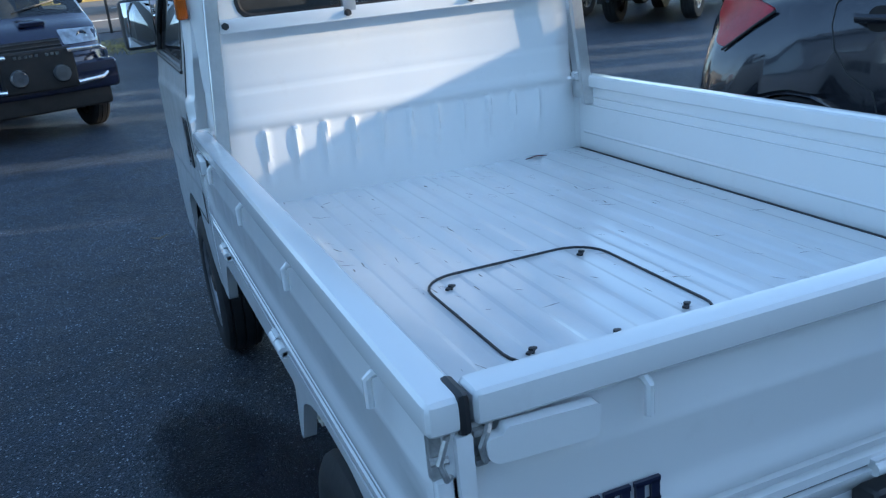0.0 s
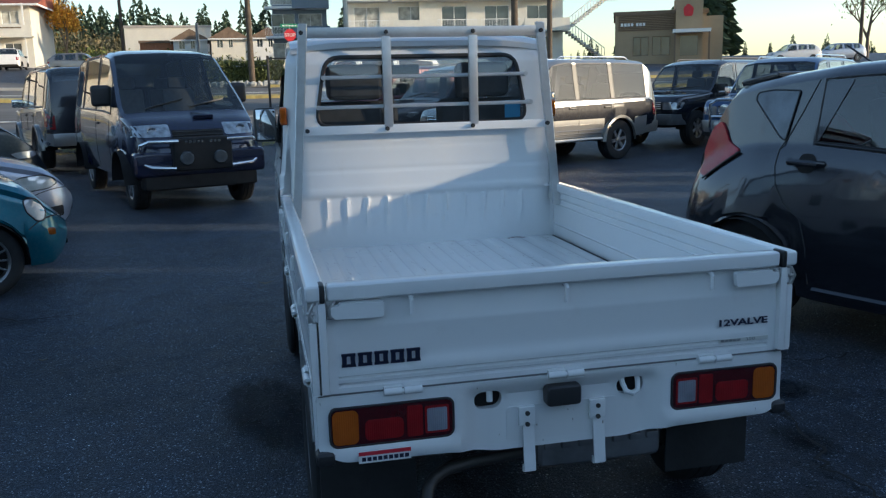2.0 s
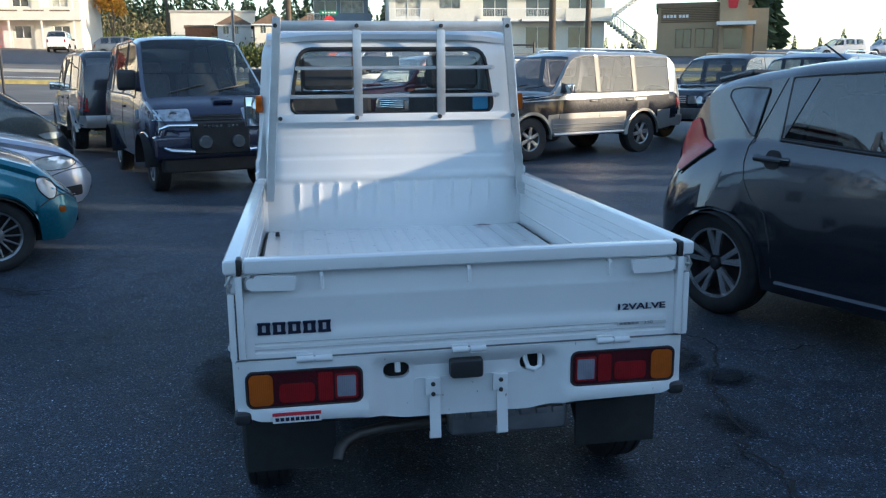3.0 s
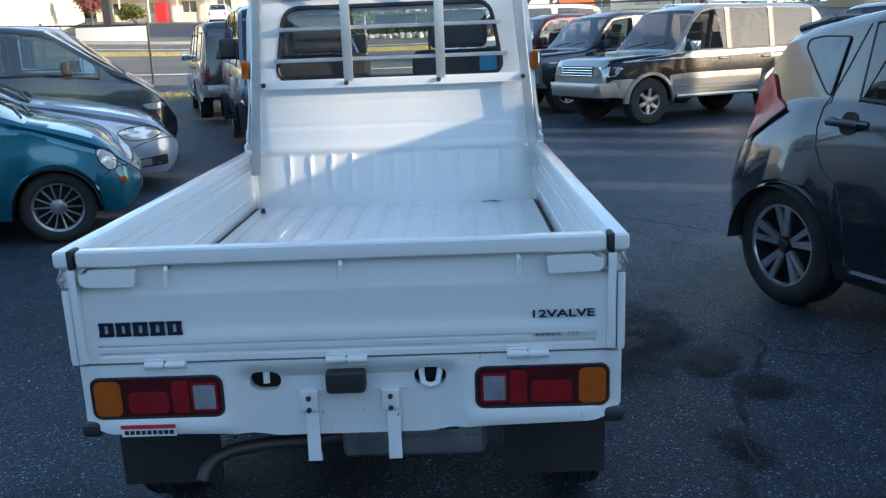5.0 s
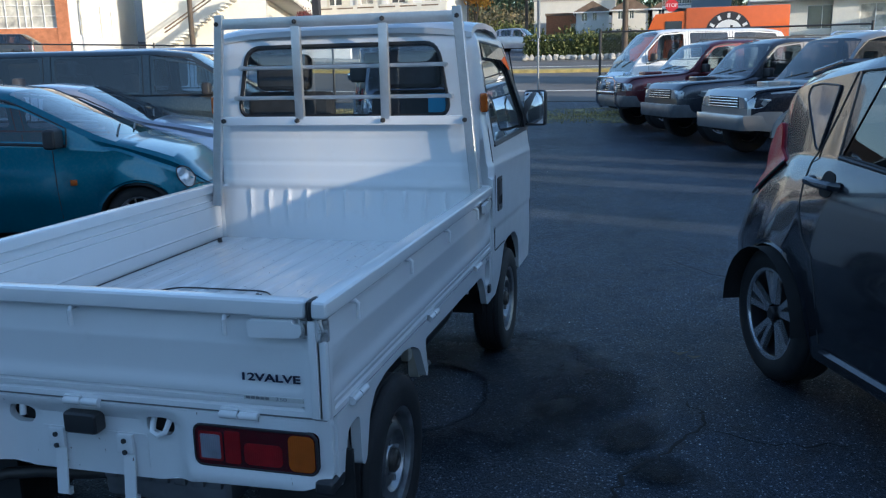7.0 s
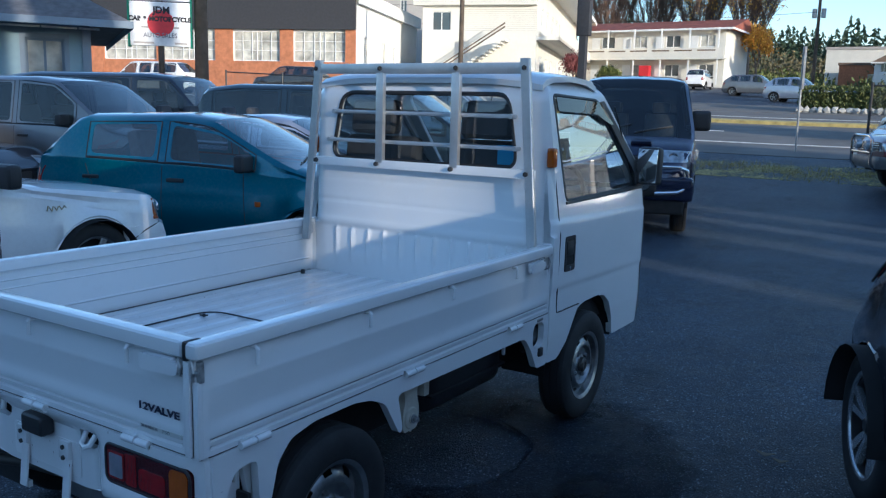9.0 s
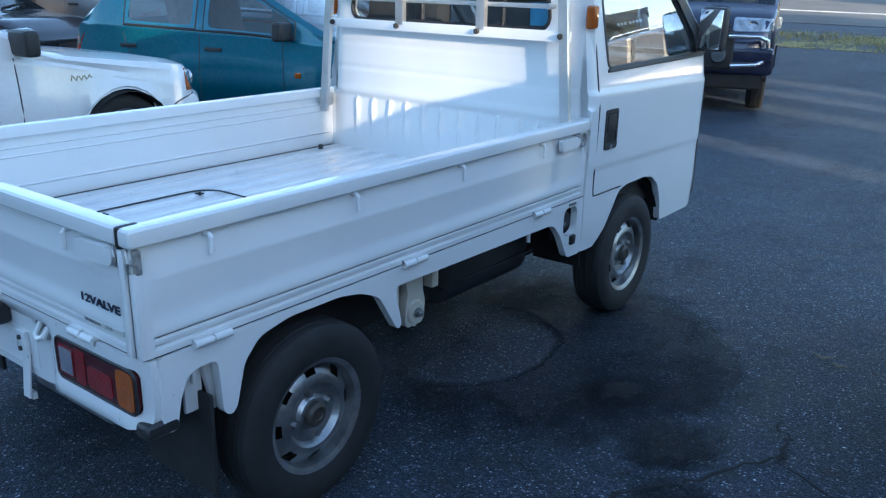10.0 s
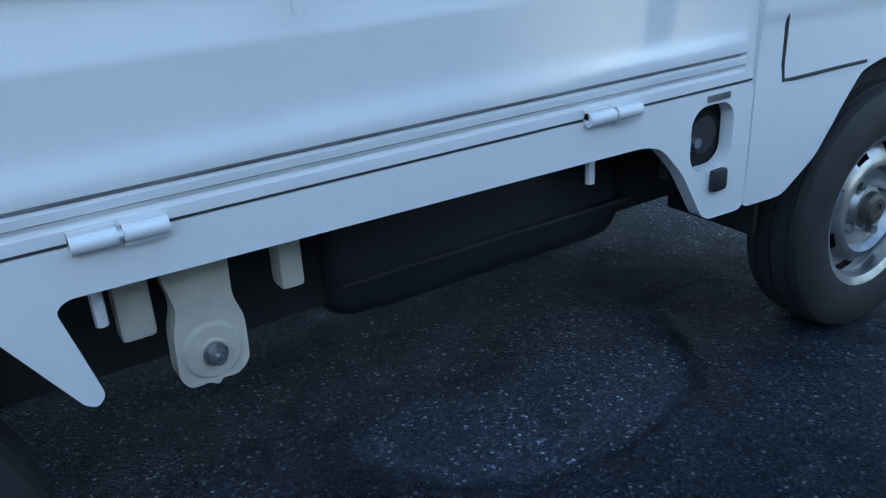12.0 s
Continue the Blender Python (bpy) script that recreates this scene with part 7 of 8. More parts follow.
# ---- buildings across the street ----
M_STUCCO = surface("cream_stucco", (0.72, 0.69, 0.61), 0.85, vary=0.06, scale=0.6, bump=0.2)
M_WHITEWALL = surface("white_siding", (0.76, 0.76, 0.74), 0.8, vary=0.05, scale=0.7)
M_TAN = surface("tan_stucco", (0.36, 0.27, 0.17), 0.85, vary=0.08, scale=0.5)
M_BROWN = surface("brown_slats", (0.17, 0.12, 0.08), 0.8, vary=0.15)
M_BLUEGREY = surface("blue_grey_siding", (0.20, 0.25, 0.31), 0.8, vary=0.08, scale=0.8)
M_PALEBLUE = surface("pale_blue_wall", (0.22, 0.32, 0.38), 0.8, vary=0.06, scale=0.9)
M_BRICK = surface("orange_brick", (0.44, 0.17, 0.08), 0.85, vary=0.2, scale=4)
M_CHARCOAL = surface("charcoal_fascia", (0.035, 0.035, 0.04), 0.7, vary=0.15)
M_PANEL = surface("grey_beige_panel", (0.42, 0.39, 0.36), 0.8, vary=0.05)
M_REDTILE = surface("red_roof_tile", (0.27, 0.08, 0.05), 0.8, vary=0.25, scale=1.5)
M_SHINGLE = surface("grey_shingle", (0.13, 0.13, 0.14), 0.9, vary=0.25, scale=5, bump=0.4, bump_scale=20)
M_BROWNROOF = surface("brown_shingle", (0.20, 0.14, 0.10), 0.9, vary=0.2, scale=2)
M_FARGLASS = surface("far_window_glass", (0.06, 0.075, 0.085), 0.08, vary=0.4, scale=0.35, spec=0.8)
M_CURTAIN_GLARE = surface("curtain_and_pane_glare", (0.46, 0.45, 0.40), 0.8, vary=0.45, scale=1.6)
M_TRIM = surface("white_trim", (0.78, 0.78, 0.76), 0.7, vary=0.03)
M_TIMBER = surface("weathered_pole_wood", (0.10, 0.075, 0.055), 0.9, vary=0.3, scale=3, bump=0.3)
M_GALV = surface("galvanised_steel", (0.35, 0.36, 0.37), 0.5, metal=0.6)
M_GREENSIGN = surface("green_sign", (0.0, 0.20, 0.10), 0.5)
M_STOPRED = surface("stop_red", (0.55, 0.02, 0.03), 0.5)
M_GREENAWN = surface("green_awning", (0.0, 0.16, 0.10), 0.6, vary=0.1)
M_ORANGE = surface("orange_truck_paint", (0.72, 0.14, 0.02), 0.4, vary=0.05, coat=0.4)


def house(name, label, x, y, yaw, W, D, H, wall, wins, roof="flat", roof_mat=None, base=None, over=0.4, pitch=0.35, left_wins=(), right_wins=(), frame_mat=None, pale_panes=0.0, category="building", fascia=None):
    """A building whose front runs from (x, y) along its own x axis; windows as (u0, u1, v0, v1)."""
    z = rise(x, y) if base is None else base
    b = thing(name, label, category, pose(x, y, z, 0, 0, yaw))
    wallt = 0.22
    rng = random.Random(len(name) * 7 + int(x * 3))

    def wall_with(wall_name, length, holes, place, inward):
        w = part(wall_name, plate([(0, -4.0), (length, -4.0), (length, H), (0, H)], [[(a, c), (bb, c), (bb, d), (a, d)] for a, bb, c, d in holes], place, lambda u, v: inward * wallt), wall, b, smooth=False)
        for a, bb, c, d in holes:
            win = part("window", plate([(a + 0.002, c + 0.002), (bb - 0.002, c + 0.002), (bb - 0.002, d - 0.002), (a + 0.002, d - 0.002)], [], lambda u, v: Vector(place(u, v)) + inward * (wallt * 0.55), lambda u, v: inward * 0.03),
                       M_CURTAIN_GLARE if rng.random() < pale_panes else M_FARGLASS, b, smooth=False)
            fw = 0.06
            bars = [[(a, c), (bb, c), (bb, c + fw), (a, c + fw)], [(a, d - fw), (bb, d - fw), (bb, d), (a, d)], [(a, c), (a + fw, c), (a + fw, d), (a, d)], [(bb - fw, c), (bb, c), (bb, d), (bb - fw, d)],
                    [((a + bb) / 2 - fw / 2, c), ((a + bb) / 2 + fw / 2, c), ((a + bb) / 2 + fw / 2, d), ((a + bb) / 2 - fw / 2, d)]]
            part("window_frame", joined(*[plate(q, [], lambda u, v: Vector(place(u, v)) + inward * (wallt * 0.3), lambda u, v: inward * 0.05) for q in bars]), frame_mat or M_TRIM, win, smooth=False)
        return w
    wall_with("front_wall", W, wins, lambda u, v: (u, 0, v), Vector((0, 1, 0)))
    wall_with("side_wall", D - wallt * 2, list(left_wins), lambda u, v: (0, wallt + u, v), Vector((1, 0, 0)))
    wall_with("side_wall", D - wallt * 2, list(right_wins), lambda u, v: (W, wallt + u, v), Vector((-1, 0, 0)))
    part("back_wall", box(0, W, D - wallt, D, -4, H), wall, b, smooth=False)
    part("floor_slab", box(wallt, W - wallt, wallt, D - wallt, H * 0.5 - 0.1, H * 0.5), M_PANEL, b, smooth=False)
    rm = roof_mat or M_PANEL
    if roof == "flat":
        part("roof", box(-0.15, W + 0.15, -0.15, D + 0.15, H, H + 0.35), rm, b, smooth=False)
    else:
        bm = bmesh.new()
        h = pitch * (D / 2 + over)
        if roof == "gable_front":
            h = pitch * (W / 2 + over)
            p = [(-over, -over, H), (W + over, -over, H), (W + over, D + over, H), (-over, D + over, H), (W / 2, -over, H + h), (W / 2, D + over, H + h)]
            fs = [(0, 3, 5, 4), (1, 4, 5, 2), (0, 4, 1), (3, 2, 5), (0, 1, 2, 3)]
        else:
            inset = h / pitch if roof == "hip" else 0.0
            p = [(-over, -over, H), (W + over, -over, H), (W + over, D + over, H), (-over, D + over, H), (-over + inset, D / 2, H + h), (W + over - inset, D / 2, H + h)]
            fs = [(0, 1, 5, 4), (2, 3, 4, 5), (1, 2, 5), (3, 0, 4), (0, 3, 2, 1)]
        vs = [bm.verts.new(q) for q in p]
        for f in fs:
            bm.faces.new([vs[i] for i in f])
        part("roof", bm, rm, b, smooth=False)
        part("fascia", joined(box(-over, W + over, -over - 0.03, -over, H - 0.16, H + 0.02), box(W + over, W + over + 0.03, -over, D + over, H - 0.16, H + 0.02), box(-over - 0.03, -over, -over, D + over, H - 0.16, H + 0.02)), fascia or M_TRIM, b, smooth=False)
    return b


def grid_wins(u0, u1, n, w, levels, h):
    out = []
    for v in levels:
        for k in range(n):
            c = u0 + (u1 - u0) * (k + 0.5) / n
            out.append((c - w / 2, c + w / 2, v, v + h))
    return out


# two-storey motel with an outer gallery under a red tiled roof
MX, MY, MZ = -35.3, 85.0, 4.5
mw = 14.7
up = [(1.7 + k * 3.5, 3.2 + k * 3.5, 3.75, 4.95) for k in range(4)]
dn = [(1.7 + k * 3.5, 3.2 + k * 3.5, 0.85, 2.05) for k in range(4)]
motel = house("motel", "two-storey cream motel with outer gallery and red tiled roof", MX, MY, 0, mw, 9, 5.5, M_STUCCO, up + dn, "gable", M_REDTILE, MZ, over=0.9, pitch=0.24, pale_panes=0.45)
part("gallery", box(-0.3, mw + 0.3, -1.6, 0, 2.55, 2.80), M_STUCCO, motel, "cream gallery slab", smooth=False)
part("gallery_parapet", box(-0.3, mw + 0.3, -1.62, -1.50, 2.45, 3.55), M_STUCCO, motel, "solid cream gallery parapet", smooth=False)
for k in range(6):
    part("parapet_slot", box(0.9 + k * 2.3, 2.7 + k * 2.3, -1.635, -1.625, 3.25, 3.38), M_BROWN, motel, smooth=False)
for k in range(6):
    part("gallery_post", box(0.1 + k * 2.85, 0.22 + k * 2.85, -1.56, -1.46, 0, 5.5), M_TRIM, motel, smooth=False)
for k, c in enumerate((0.6, 4.1, 7.6, 11.1)):
    for z in (0.0, 2.8):
        part("door", box(c, c + 0.9, -0.03, -0.005, z + 0.02, z + 2.05), M_TRIM, motel, smooth=False)
part("vending_machine", box(6.4, 7.4, -1.2, -0.3, 0, 1.9, 0.03), M_STOPRED, motel, "red vending machine", smooth=False)
# the motel's near wing, with its gallery side in view
wing = house("motel_wing", "cream motel wing with lap siding and upper gallery", -34.4, 52.22, 19.0, 8.6, 33, 7.6, M_STUCCO, [(0.73, 2.17, 4.05, 5.43)], "flat", M_TRIM, 3.2, right_wins=[(2 + k * 3.3, 3.4 + k * 3.3, v, v + 1.4) for k in range(9) for v in (1.0, 4.6)], pale_panes=0.4)
part("gallery", box(8.6, 10.3, 0, 32, 3.4, 3.65), M_STUCCO, wing, smooth=False)
part("gallery_parapet", box(10.2, 10.3, 0, 32, 3.4, 4.5), M_STUCCO, wing, smooth=False)
part("eave", box(8.6, 10.7, -0.2, 32.6, 7.55, 7.9), M_TRIM, wing, smooth=False)
for k in range(16):
    part("stair_step", box(1.75 + 0.30 * k, 2.10 + 0.30 * k, -1.6, -0.05, 0.2 * k + 0.2, 0.2 * k + 0.34), M_STUCCO, wing, smooth=False)
for dz in (0.9, 1.15):
    part("stair_rail", tube([(1.75, -1.6, 0.2 + dz), (6.55, -1.6, 3.3 + dz)], 0.05, 6), M_BROWN, wing)
part("upper_storey", box(-0.62, 8.6, -0.50, -0.004, 5.85, 7.6), M_STUCCO, wing, "overhanging upper storey", smooth=False)
for k in range(11):
    part("siding_board", box(-0.62, 8.6, -0.53, -0.504, 5.95 + 0.15 * k, 5.962 + 0.15 * k), M_PANEL, wing, smooth=False)
    part("siding_board", box(3.0, 8.6, -0.03, -0.004, 4.05 + 0.15 * k, 4.062 + 0.15 * k), M_PANEL, wing, smooth=False)

# shop with charcoal fascia, brick piers and a white side wall
# its pale opaque panes paint the sunlit reflection in the shop windows
shop = house("shop_building", "low brick shop with charcoal fascia and wide paned windows", -53.7, 34.2, 21.5, 22.4, 17, 4.9, M_WHITEWALL, [(0.6, 3.35, 0.8, 2.75), (4.35, 8.3, 0.8, 2.75), (8.6, 12.6, 0.8, 2.75), (13.85, 17.2, 0.8, 2.75), (18.1, 21.7, 0.8, 2.75)], "flat", M_CHARCOAL, 3.5,
             right_wins=[(1.5, 2.7, 0.4, 2.6), (6.0, 7.2, 0.4, 2.6), (9.0, 9.9, 0.4, 2.4)], frame_mat=M_TRIM, pale_panes=1.0)
part("parapet", box(22.56, 22.72, -0.1, 17.1, 4.5, 5.36), M_WHITEWALL, shop, "white parapet of the side wall", smooth=False)
part("fascia_board", box(-0.2, 22.4, -0.35, -0.02, 2.85, 5.3), M_CHARCOAL, shop, "charcoal metal fascia", smooth=False)
for a, b2 in ((0.0, 0.6), (3.35, 4.35), (8.3, 8.6), (12.6, 13.85), (17.2, 18.1), (21.7, 22.38)):
    part("brick_pier", box(a, b2, -0.16, -0.01, -2, 2.85), M_BRICK, shop, "orange brick pier", smooth=False)
part("brick_sill", box(0.6, 21.7, -0.12, -0.012, -2, 0.8), M_BRICK, shop, smooth=False)
for a, b2 in ((0.6, 3.35), (4.35, 8.3), (8.6, 12.6), (13.85, 17.2), (18.1, 21.7)):
    for k in range(1, 5):
        part("glazing_bar", box(a + (b2 - a) * k / 5 - 0.02, a + (b2 - a) * k / 5 + 0.02, 0.03, 0.07, 0.8, 2.75), M_TRIM, shop, smooth=False)
    for v in (1.5, 2.1):
        part("glazing_bar", box(a, b2, 0.025, 0.065, v - 0.02, v + 0.02), M_TRIM, shop, smooth=False)
house("panel_building", "tall grey-beige panelled building behind the shop", -68, 66, 20, 26, 14, 15, M_PANEL, grid_wins(2, 24, 6, 0.7, (7.5, 10.5), 1.6), "flat", base=3.5)
house("teal_building", "narrow teal glass building between its neighbours", -41.5, 74, 20, 3.5, 10, 13, M_GREENAWN, grid_wins(0.3, 3.2, 2, 0.9, (6, 9), 1.8), "flat", base=3.8)

# the dealer's office, pale blue with a shingled hip roof
office = house("office_building", "pale blue sales office with a grey shingled hip roof", -23.25, 3.41, 57.7, 10.6, 9, 2.88, M_PALEBLUE, [(1.0, 2.6, 0.9, 2.2), (5.2, 6.6, 0.95, 2.3), (9.12, 10.02, 0.95, 2.44)], "hip", M_SHINGLE, 0.55, over=1.0, pitch=0.60, pale_panes=1.0, fascia=M_BLUEGREY, frame_mat=M_BLUEGREY)
M_TUBE = surface("pale_tube", (0.85, 0.85, 0.78), 0.4)
for a, b2 in ((3.6, 5.9), (6.1, 8.15), (8.3, 9.48), (9.52, 10.33), (10.37, 10.85)):
    part("eave_tube", box(a, b2, -0.56, -0.50, 2.665, 2.715), M_TUBE, office, "pale fluorescent tube under the eave", smooth=False)
for a, b2, c0, c1 in ((9.0, 9.12, 0.85, 2.56), (10.02, 10.14, 0.85, 2.56), (9.12, 10.02, 2.44, 2.56), (9.12, 10.02, 0.85, 0.95)):
    part("window_casing", box(a, b2, -0.035, -0.004, c0, c1), M_BLUEGREY, office, smooth=False)
part("corner_board", box(10.45, 10.66, -0.06, -0.005, -1, 2.88), M_BLUEGREY, office, smooth=False)

# the dealer's sign on its post
sg = thing("dealer_sign", "white double-sided dealer sign with a red disc on a steel post", "sign", pose(-21.1, 17.5, rise(-21.1, 17.5) - 0.38, 0, 0, 44))
part("post", box(-0.09, 0.09, -0.09, 0.09, -0.3, 5.0, 0.01), M_TIMBER, sg)
pn = part("panel", box(-0.95, 0.95, -0.12, 0.12, 3.05, 4.45, 0.01), surface("sign_white", (0.80, 0.80, 0.80), 0.5), sg, "white sign panel")
part("panel_edge", joined(box(-1.02, -0.95, -0.15, 0.15, 3.0, 5.7), box(0.95, 1.0, -0.14, 0.14, 3.0, 5.7)), M_GREENAWN, sg)
part("panel", box(-0.95, 0.95, -0.12, 0.12, 4.5, 5.6, 0.01), surface("sign_lilac", (0.72, 0.70, 0.76), 0.5), sg, "upper sign panel")
part("red_disc", cyl((0.02, -0.135, 3.78), (0.02, -0.122, 3.78), 0.42, n=40), surface("sign_red", (0.60, 0.03, 0.04), 0.5), pn)
M_SIGNINK = surface("sign_ink", (0.02, 0.02, 0.025), 0.6)
text_mesh("JDM", 0.30, M_SIGNINK, pn, pose(0.05, -0.142, 4.18, 90, 0, 0), 0.002, "lettering", "", 1.0, bold=0.012)
text_mesh("CAR & MOTORCYCLE", 0.205, M_SIGNINK, pn, pose(0, -0.142, 3.90, 90, 0, 0), 0.002, "lettering", "", 0.98, bold=0.012)
text_mesh("AUTO SALES", 0.21, surface("sign_grey_ink", (0.22, 0.22, 0.24), 0.6), pn, pose(0.0, -0.142, 3.38, 90, 0, 0), 0.002, "lettering", "", 0.9, bold=0.003)
for a, b2, z in ((-0.6, 0.6, 3.64), (-0.85, -0.2, 3.14), (0.45, 0.85, 3.14)):
    part("print_bar", box(a, b2, -0.128, -0.121, z - 0.03, z + 0.03), M_PANEL, pn)
for k in range(8):
    part("print_bar", box(-0.82 + 0.2 * k, -0.68 + 0.2 * k, -0.128, -0.121, 4.56, 4.74), M_STOPRED, sg)
    part("print_bar", box(-0.75 + 0.19 * k, -0.62 + 0.19 * k, -0.128, -0.121, 4.9, 5.2), surface("sign_purple", (0.25, 0.05, 0.25), 0.5), sg)

# cream flats with balconies and an outside stair
def flats(name, label, x, y, yaw, W, floors, base, bays, wall=M_STUCCO):
    wins = []
    for f in range(floors):
        for k in range(bays):
            c = W * (k + 0.5) / bays
            wins.append((c - 1.5, c + 0.9, 0.35 + 2.9 * f, 2.35 + 2.9 * f))
    b = house(name, label, x, y, yaw, W, 12, 2.9 * floors + 0.6, wall, wins, "flat", M_PANEL, base, pale_panes=0.3)
    for f in range(1, floors):
        for k in range(0, bays):
            c = W * (k + 0.5) / bays
            bal = part("balcony", box(c - 2.1, c + 1.6, -1.5, 0, 2.9 * f - 0.15, 2.9 * f + 0.08), M_TRIM, b, smooth=False)
            if k % 3 == 1:
                part("parapet", box(c - 2.1, c + 1.6, -1.55, -1.45, 2.9 * f - 0.15, 2.9 * f + 1.0), wall, bal, smooth=False)
            else:
                part("rail", joined(box(c - 2.1, c + 1.6, -1.5, -1.45, 2.9 * f + 0.95, 2.9 * f + 1.02), *[box(c - 2.1 + 0.15 * i, c - 2.08 + 0.15 * i, -1.49, -1.46, 2.9 * f + 0.08, 2.9 * f + 0.95) for i in range(25)]), M_TRIM, bal, smooth=False)
    return b


apt = flats("apartment_building", "cream apartment building with railed balconies", 8.2, 78.0, -4.0, 20.5, 4, 3.7, 5)
part("stair_tower", box(6.6, 8.6, -0.5, 0, -2, 12.4), M_STUCCO, apt, smooth=False)
stair = thing("outside_stair", "cream zigzag outside stair with white railings", "stair", pose(28.9, 76.2, 3.7, 0, 0, -4))
for f in range(4):
    d = 1 if f % 2 else -1
    x0 = 0.0 if d > 0 else 3.8
    part("flight", joined(*[box(x0 + d * 0.29 * k - 0.16, x0 + d * 0.29 * k + 0.16, -1.0 * (f % 2), 1.0 - 1.0 * (f % 2), 2.9 * f + 0.21 * k, 2.9 * f + 0.21 * k + 0.2) for k in range(14)]), M_STUCCO, stair, smooth=False)
    part("railing", joined(tube([(x0, -1.0 * (f % 2), 2.9 * f + 1.1), (x0 + d * 4.0, -1.0 * (f % 2), 2.9 * f + 4.0)], 0.04, 6), *[box(x0 + d * 0.29 * k - 0.02, x0 + d * 0.29 * k + 0.02, -1.0 * (f % 2) - 0.02, -1.0 * (f % 2) + 0.02, 2.9 * f + 0.21 * k, 2.9 * f + 0.21 * k + 1.05) for k in range(14)]), M_TRIM, stair, smooth=False)
    part("landing", box(-1.3 if d < 0 else 3.9, 0.0 if d < 0 else 5.2, -1.0, 1.0, 2.9 * f + 2.75, 2.9 * f + 2.95), M_STUCCO, stair, smooth=False)
    part("landing_rail", box(-1.3 if d < 0 else 3.9, 0.0 if d < 0 else 5.2, -1.03, -0.97, 2.9 * f + 2.9, 2.9 * f + 3.95), M_STUCCO, stair, smooth=False)
flats("grey_apartment_building", "tall blue-grey apartment building with small balconies", 1.6, 88.0, -3.0, 5.5, 5, 4.0, 2, M_BLUEGREY)
house("flat_roofed_house", "cream and brick flat-roofed house", -19.0, 134, 3, 12.5, 9, 6.4, M_STUCCO, [(3.6, 4.6, 2.7, 3.8), (6.8, 7.6, 0.6, 1.8)], "flat", M_PANEL, 5.0)
house("brick_house", "low red-brown house on the slope", -16.0, 126, 3, 7.0, 6, 3.4, M_BRICK, [(3.6, 4.9, 1.0, 2.2)], "flat", M_BROWNROOF, 5.3)
for k, (hx, hy, w, hm) in enumerate(((-10.8, 118, 4.4, M_WHITEWALL), (-5.8, 116, 4.6, M_STUCCO), (-0.6, 116, 4.4, M_WHITEWALL), (4.5, 120, 4.6, M_PALEBLUE))):
    house("town_house", "narrow gabled town house with shingled roof", hx, hy, 4, w, 9, 4.4, hm, [(0.5, 1.1, 0.9, 2.0), (1.9, 2.6, 0.9, 2.0), (0.7, 1.5, 3.2, 4.3), (2.2, 2.8, 3.2, 4.3)], "gable_front", M_BROWNROOF, 4.2, pitch=0.55, category="house")

# tan restaurant with brown slats and a square tower
resto = house("restaurant", "tan restaurant with brown slatted band and a square tower", 31.8, 71.5, -24.0, 8.0, 9, 4.3, M_TAN, [(1.6, 3.0, 0.7, 2.4), (3.3, 4.9, 0.7, 2.4)], "flat", M_BROWN, 3.1, frame_mat=M_BROWN)
for k in range(9):
    part("slat", box(0.3, 5.2, -0.10, -0.015, 2.95 + 0.15 * k, 3.05 + 0.15 * k), M_BROWN, resto, smooth=False)
part("tower", box(5.3, 7.6, -0.9, 2.4, -2, 5.6), M_TAN, resto, smooth=False)
part("tower_window", box(5.7, 7.2, -0.93, -0.905, 0.6, 2.3), M_FARGLASS, resto, smooth=False)
part("wing", box(7.6, 9.4, -0.3, 4.0, -2, 4.0), M_TAN, resto, smooth=False)
part("canopy", box(5.0, 8.2, -2.2, -0.92, 2.55, 2.85), M_TRIM, resto, smooth=False)
for px in (5.1, 8.0):
    part("canopy_post", box(px, px + 0.14, -2.15, -2.01, 0, 2.55), M_BROWN, resto, smooth=False)
for k in range(7):
    part("sign_mark", box(0.5 + 0.30 * k + (0.15 if k > 3 else 0), 0.72 + 0.30 * k + (0.15 if k > 3 else 0), -0.14, -0.11, 3.35, 3.62), M_TRIM, resto, smooth=False)
part("sign_mark", plate(rounded_poly([(6.0, 4.0), (6.7, 4.0), (6.8, 4.7), (6.3, 5.1), (5.9, 4.7)], 0.15), [], lambda u, v: (u, -0.93, v), lambda u, v: (0, -0.03, 0)), M_STOPRED, resto)
# green-roofed seafood restaurant
sea = house("seafood_restaurant", "white seafood restaurant with a curved green awning roof", 43.5, 50.0, -36.0, 13, 8, 3.4, M_WHITEWALL, [(1.5, 4.0, 0.8, 2.2)], "flat", M_PANEL, 2.2)
for k in range(6):
    part("awning_panel", boxm(pose(6.5, -1.2 + 0.55 * k, 3.5 + 2.0 * math.sin(k / 6 * 1.5), 60 - 10 * k, 0, 0), 13.4, 0.70, 0.06), M_GREENAWN, sea, "curved green awning", smooth=False)
for k in range(6):
    part("sign_mark", box(1.2 + 0.75 * k, 1.75 + 0.75 * k, -0.10, -0.015, 2.45, 3.25), surface("sign_blue", (0.02, 0.05, 0.25), 0.5), sea, smooth=False)
text_mesh("SEAFOOD", 0.62, M_STOPRED, sea, pose(8.6, -0.03, 2.85, 90, 0, 0), 0.02, "lettering", "red lettering")


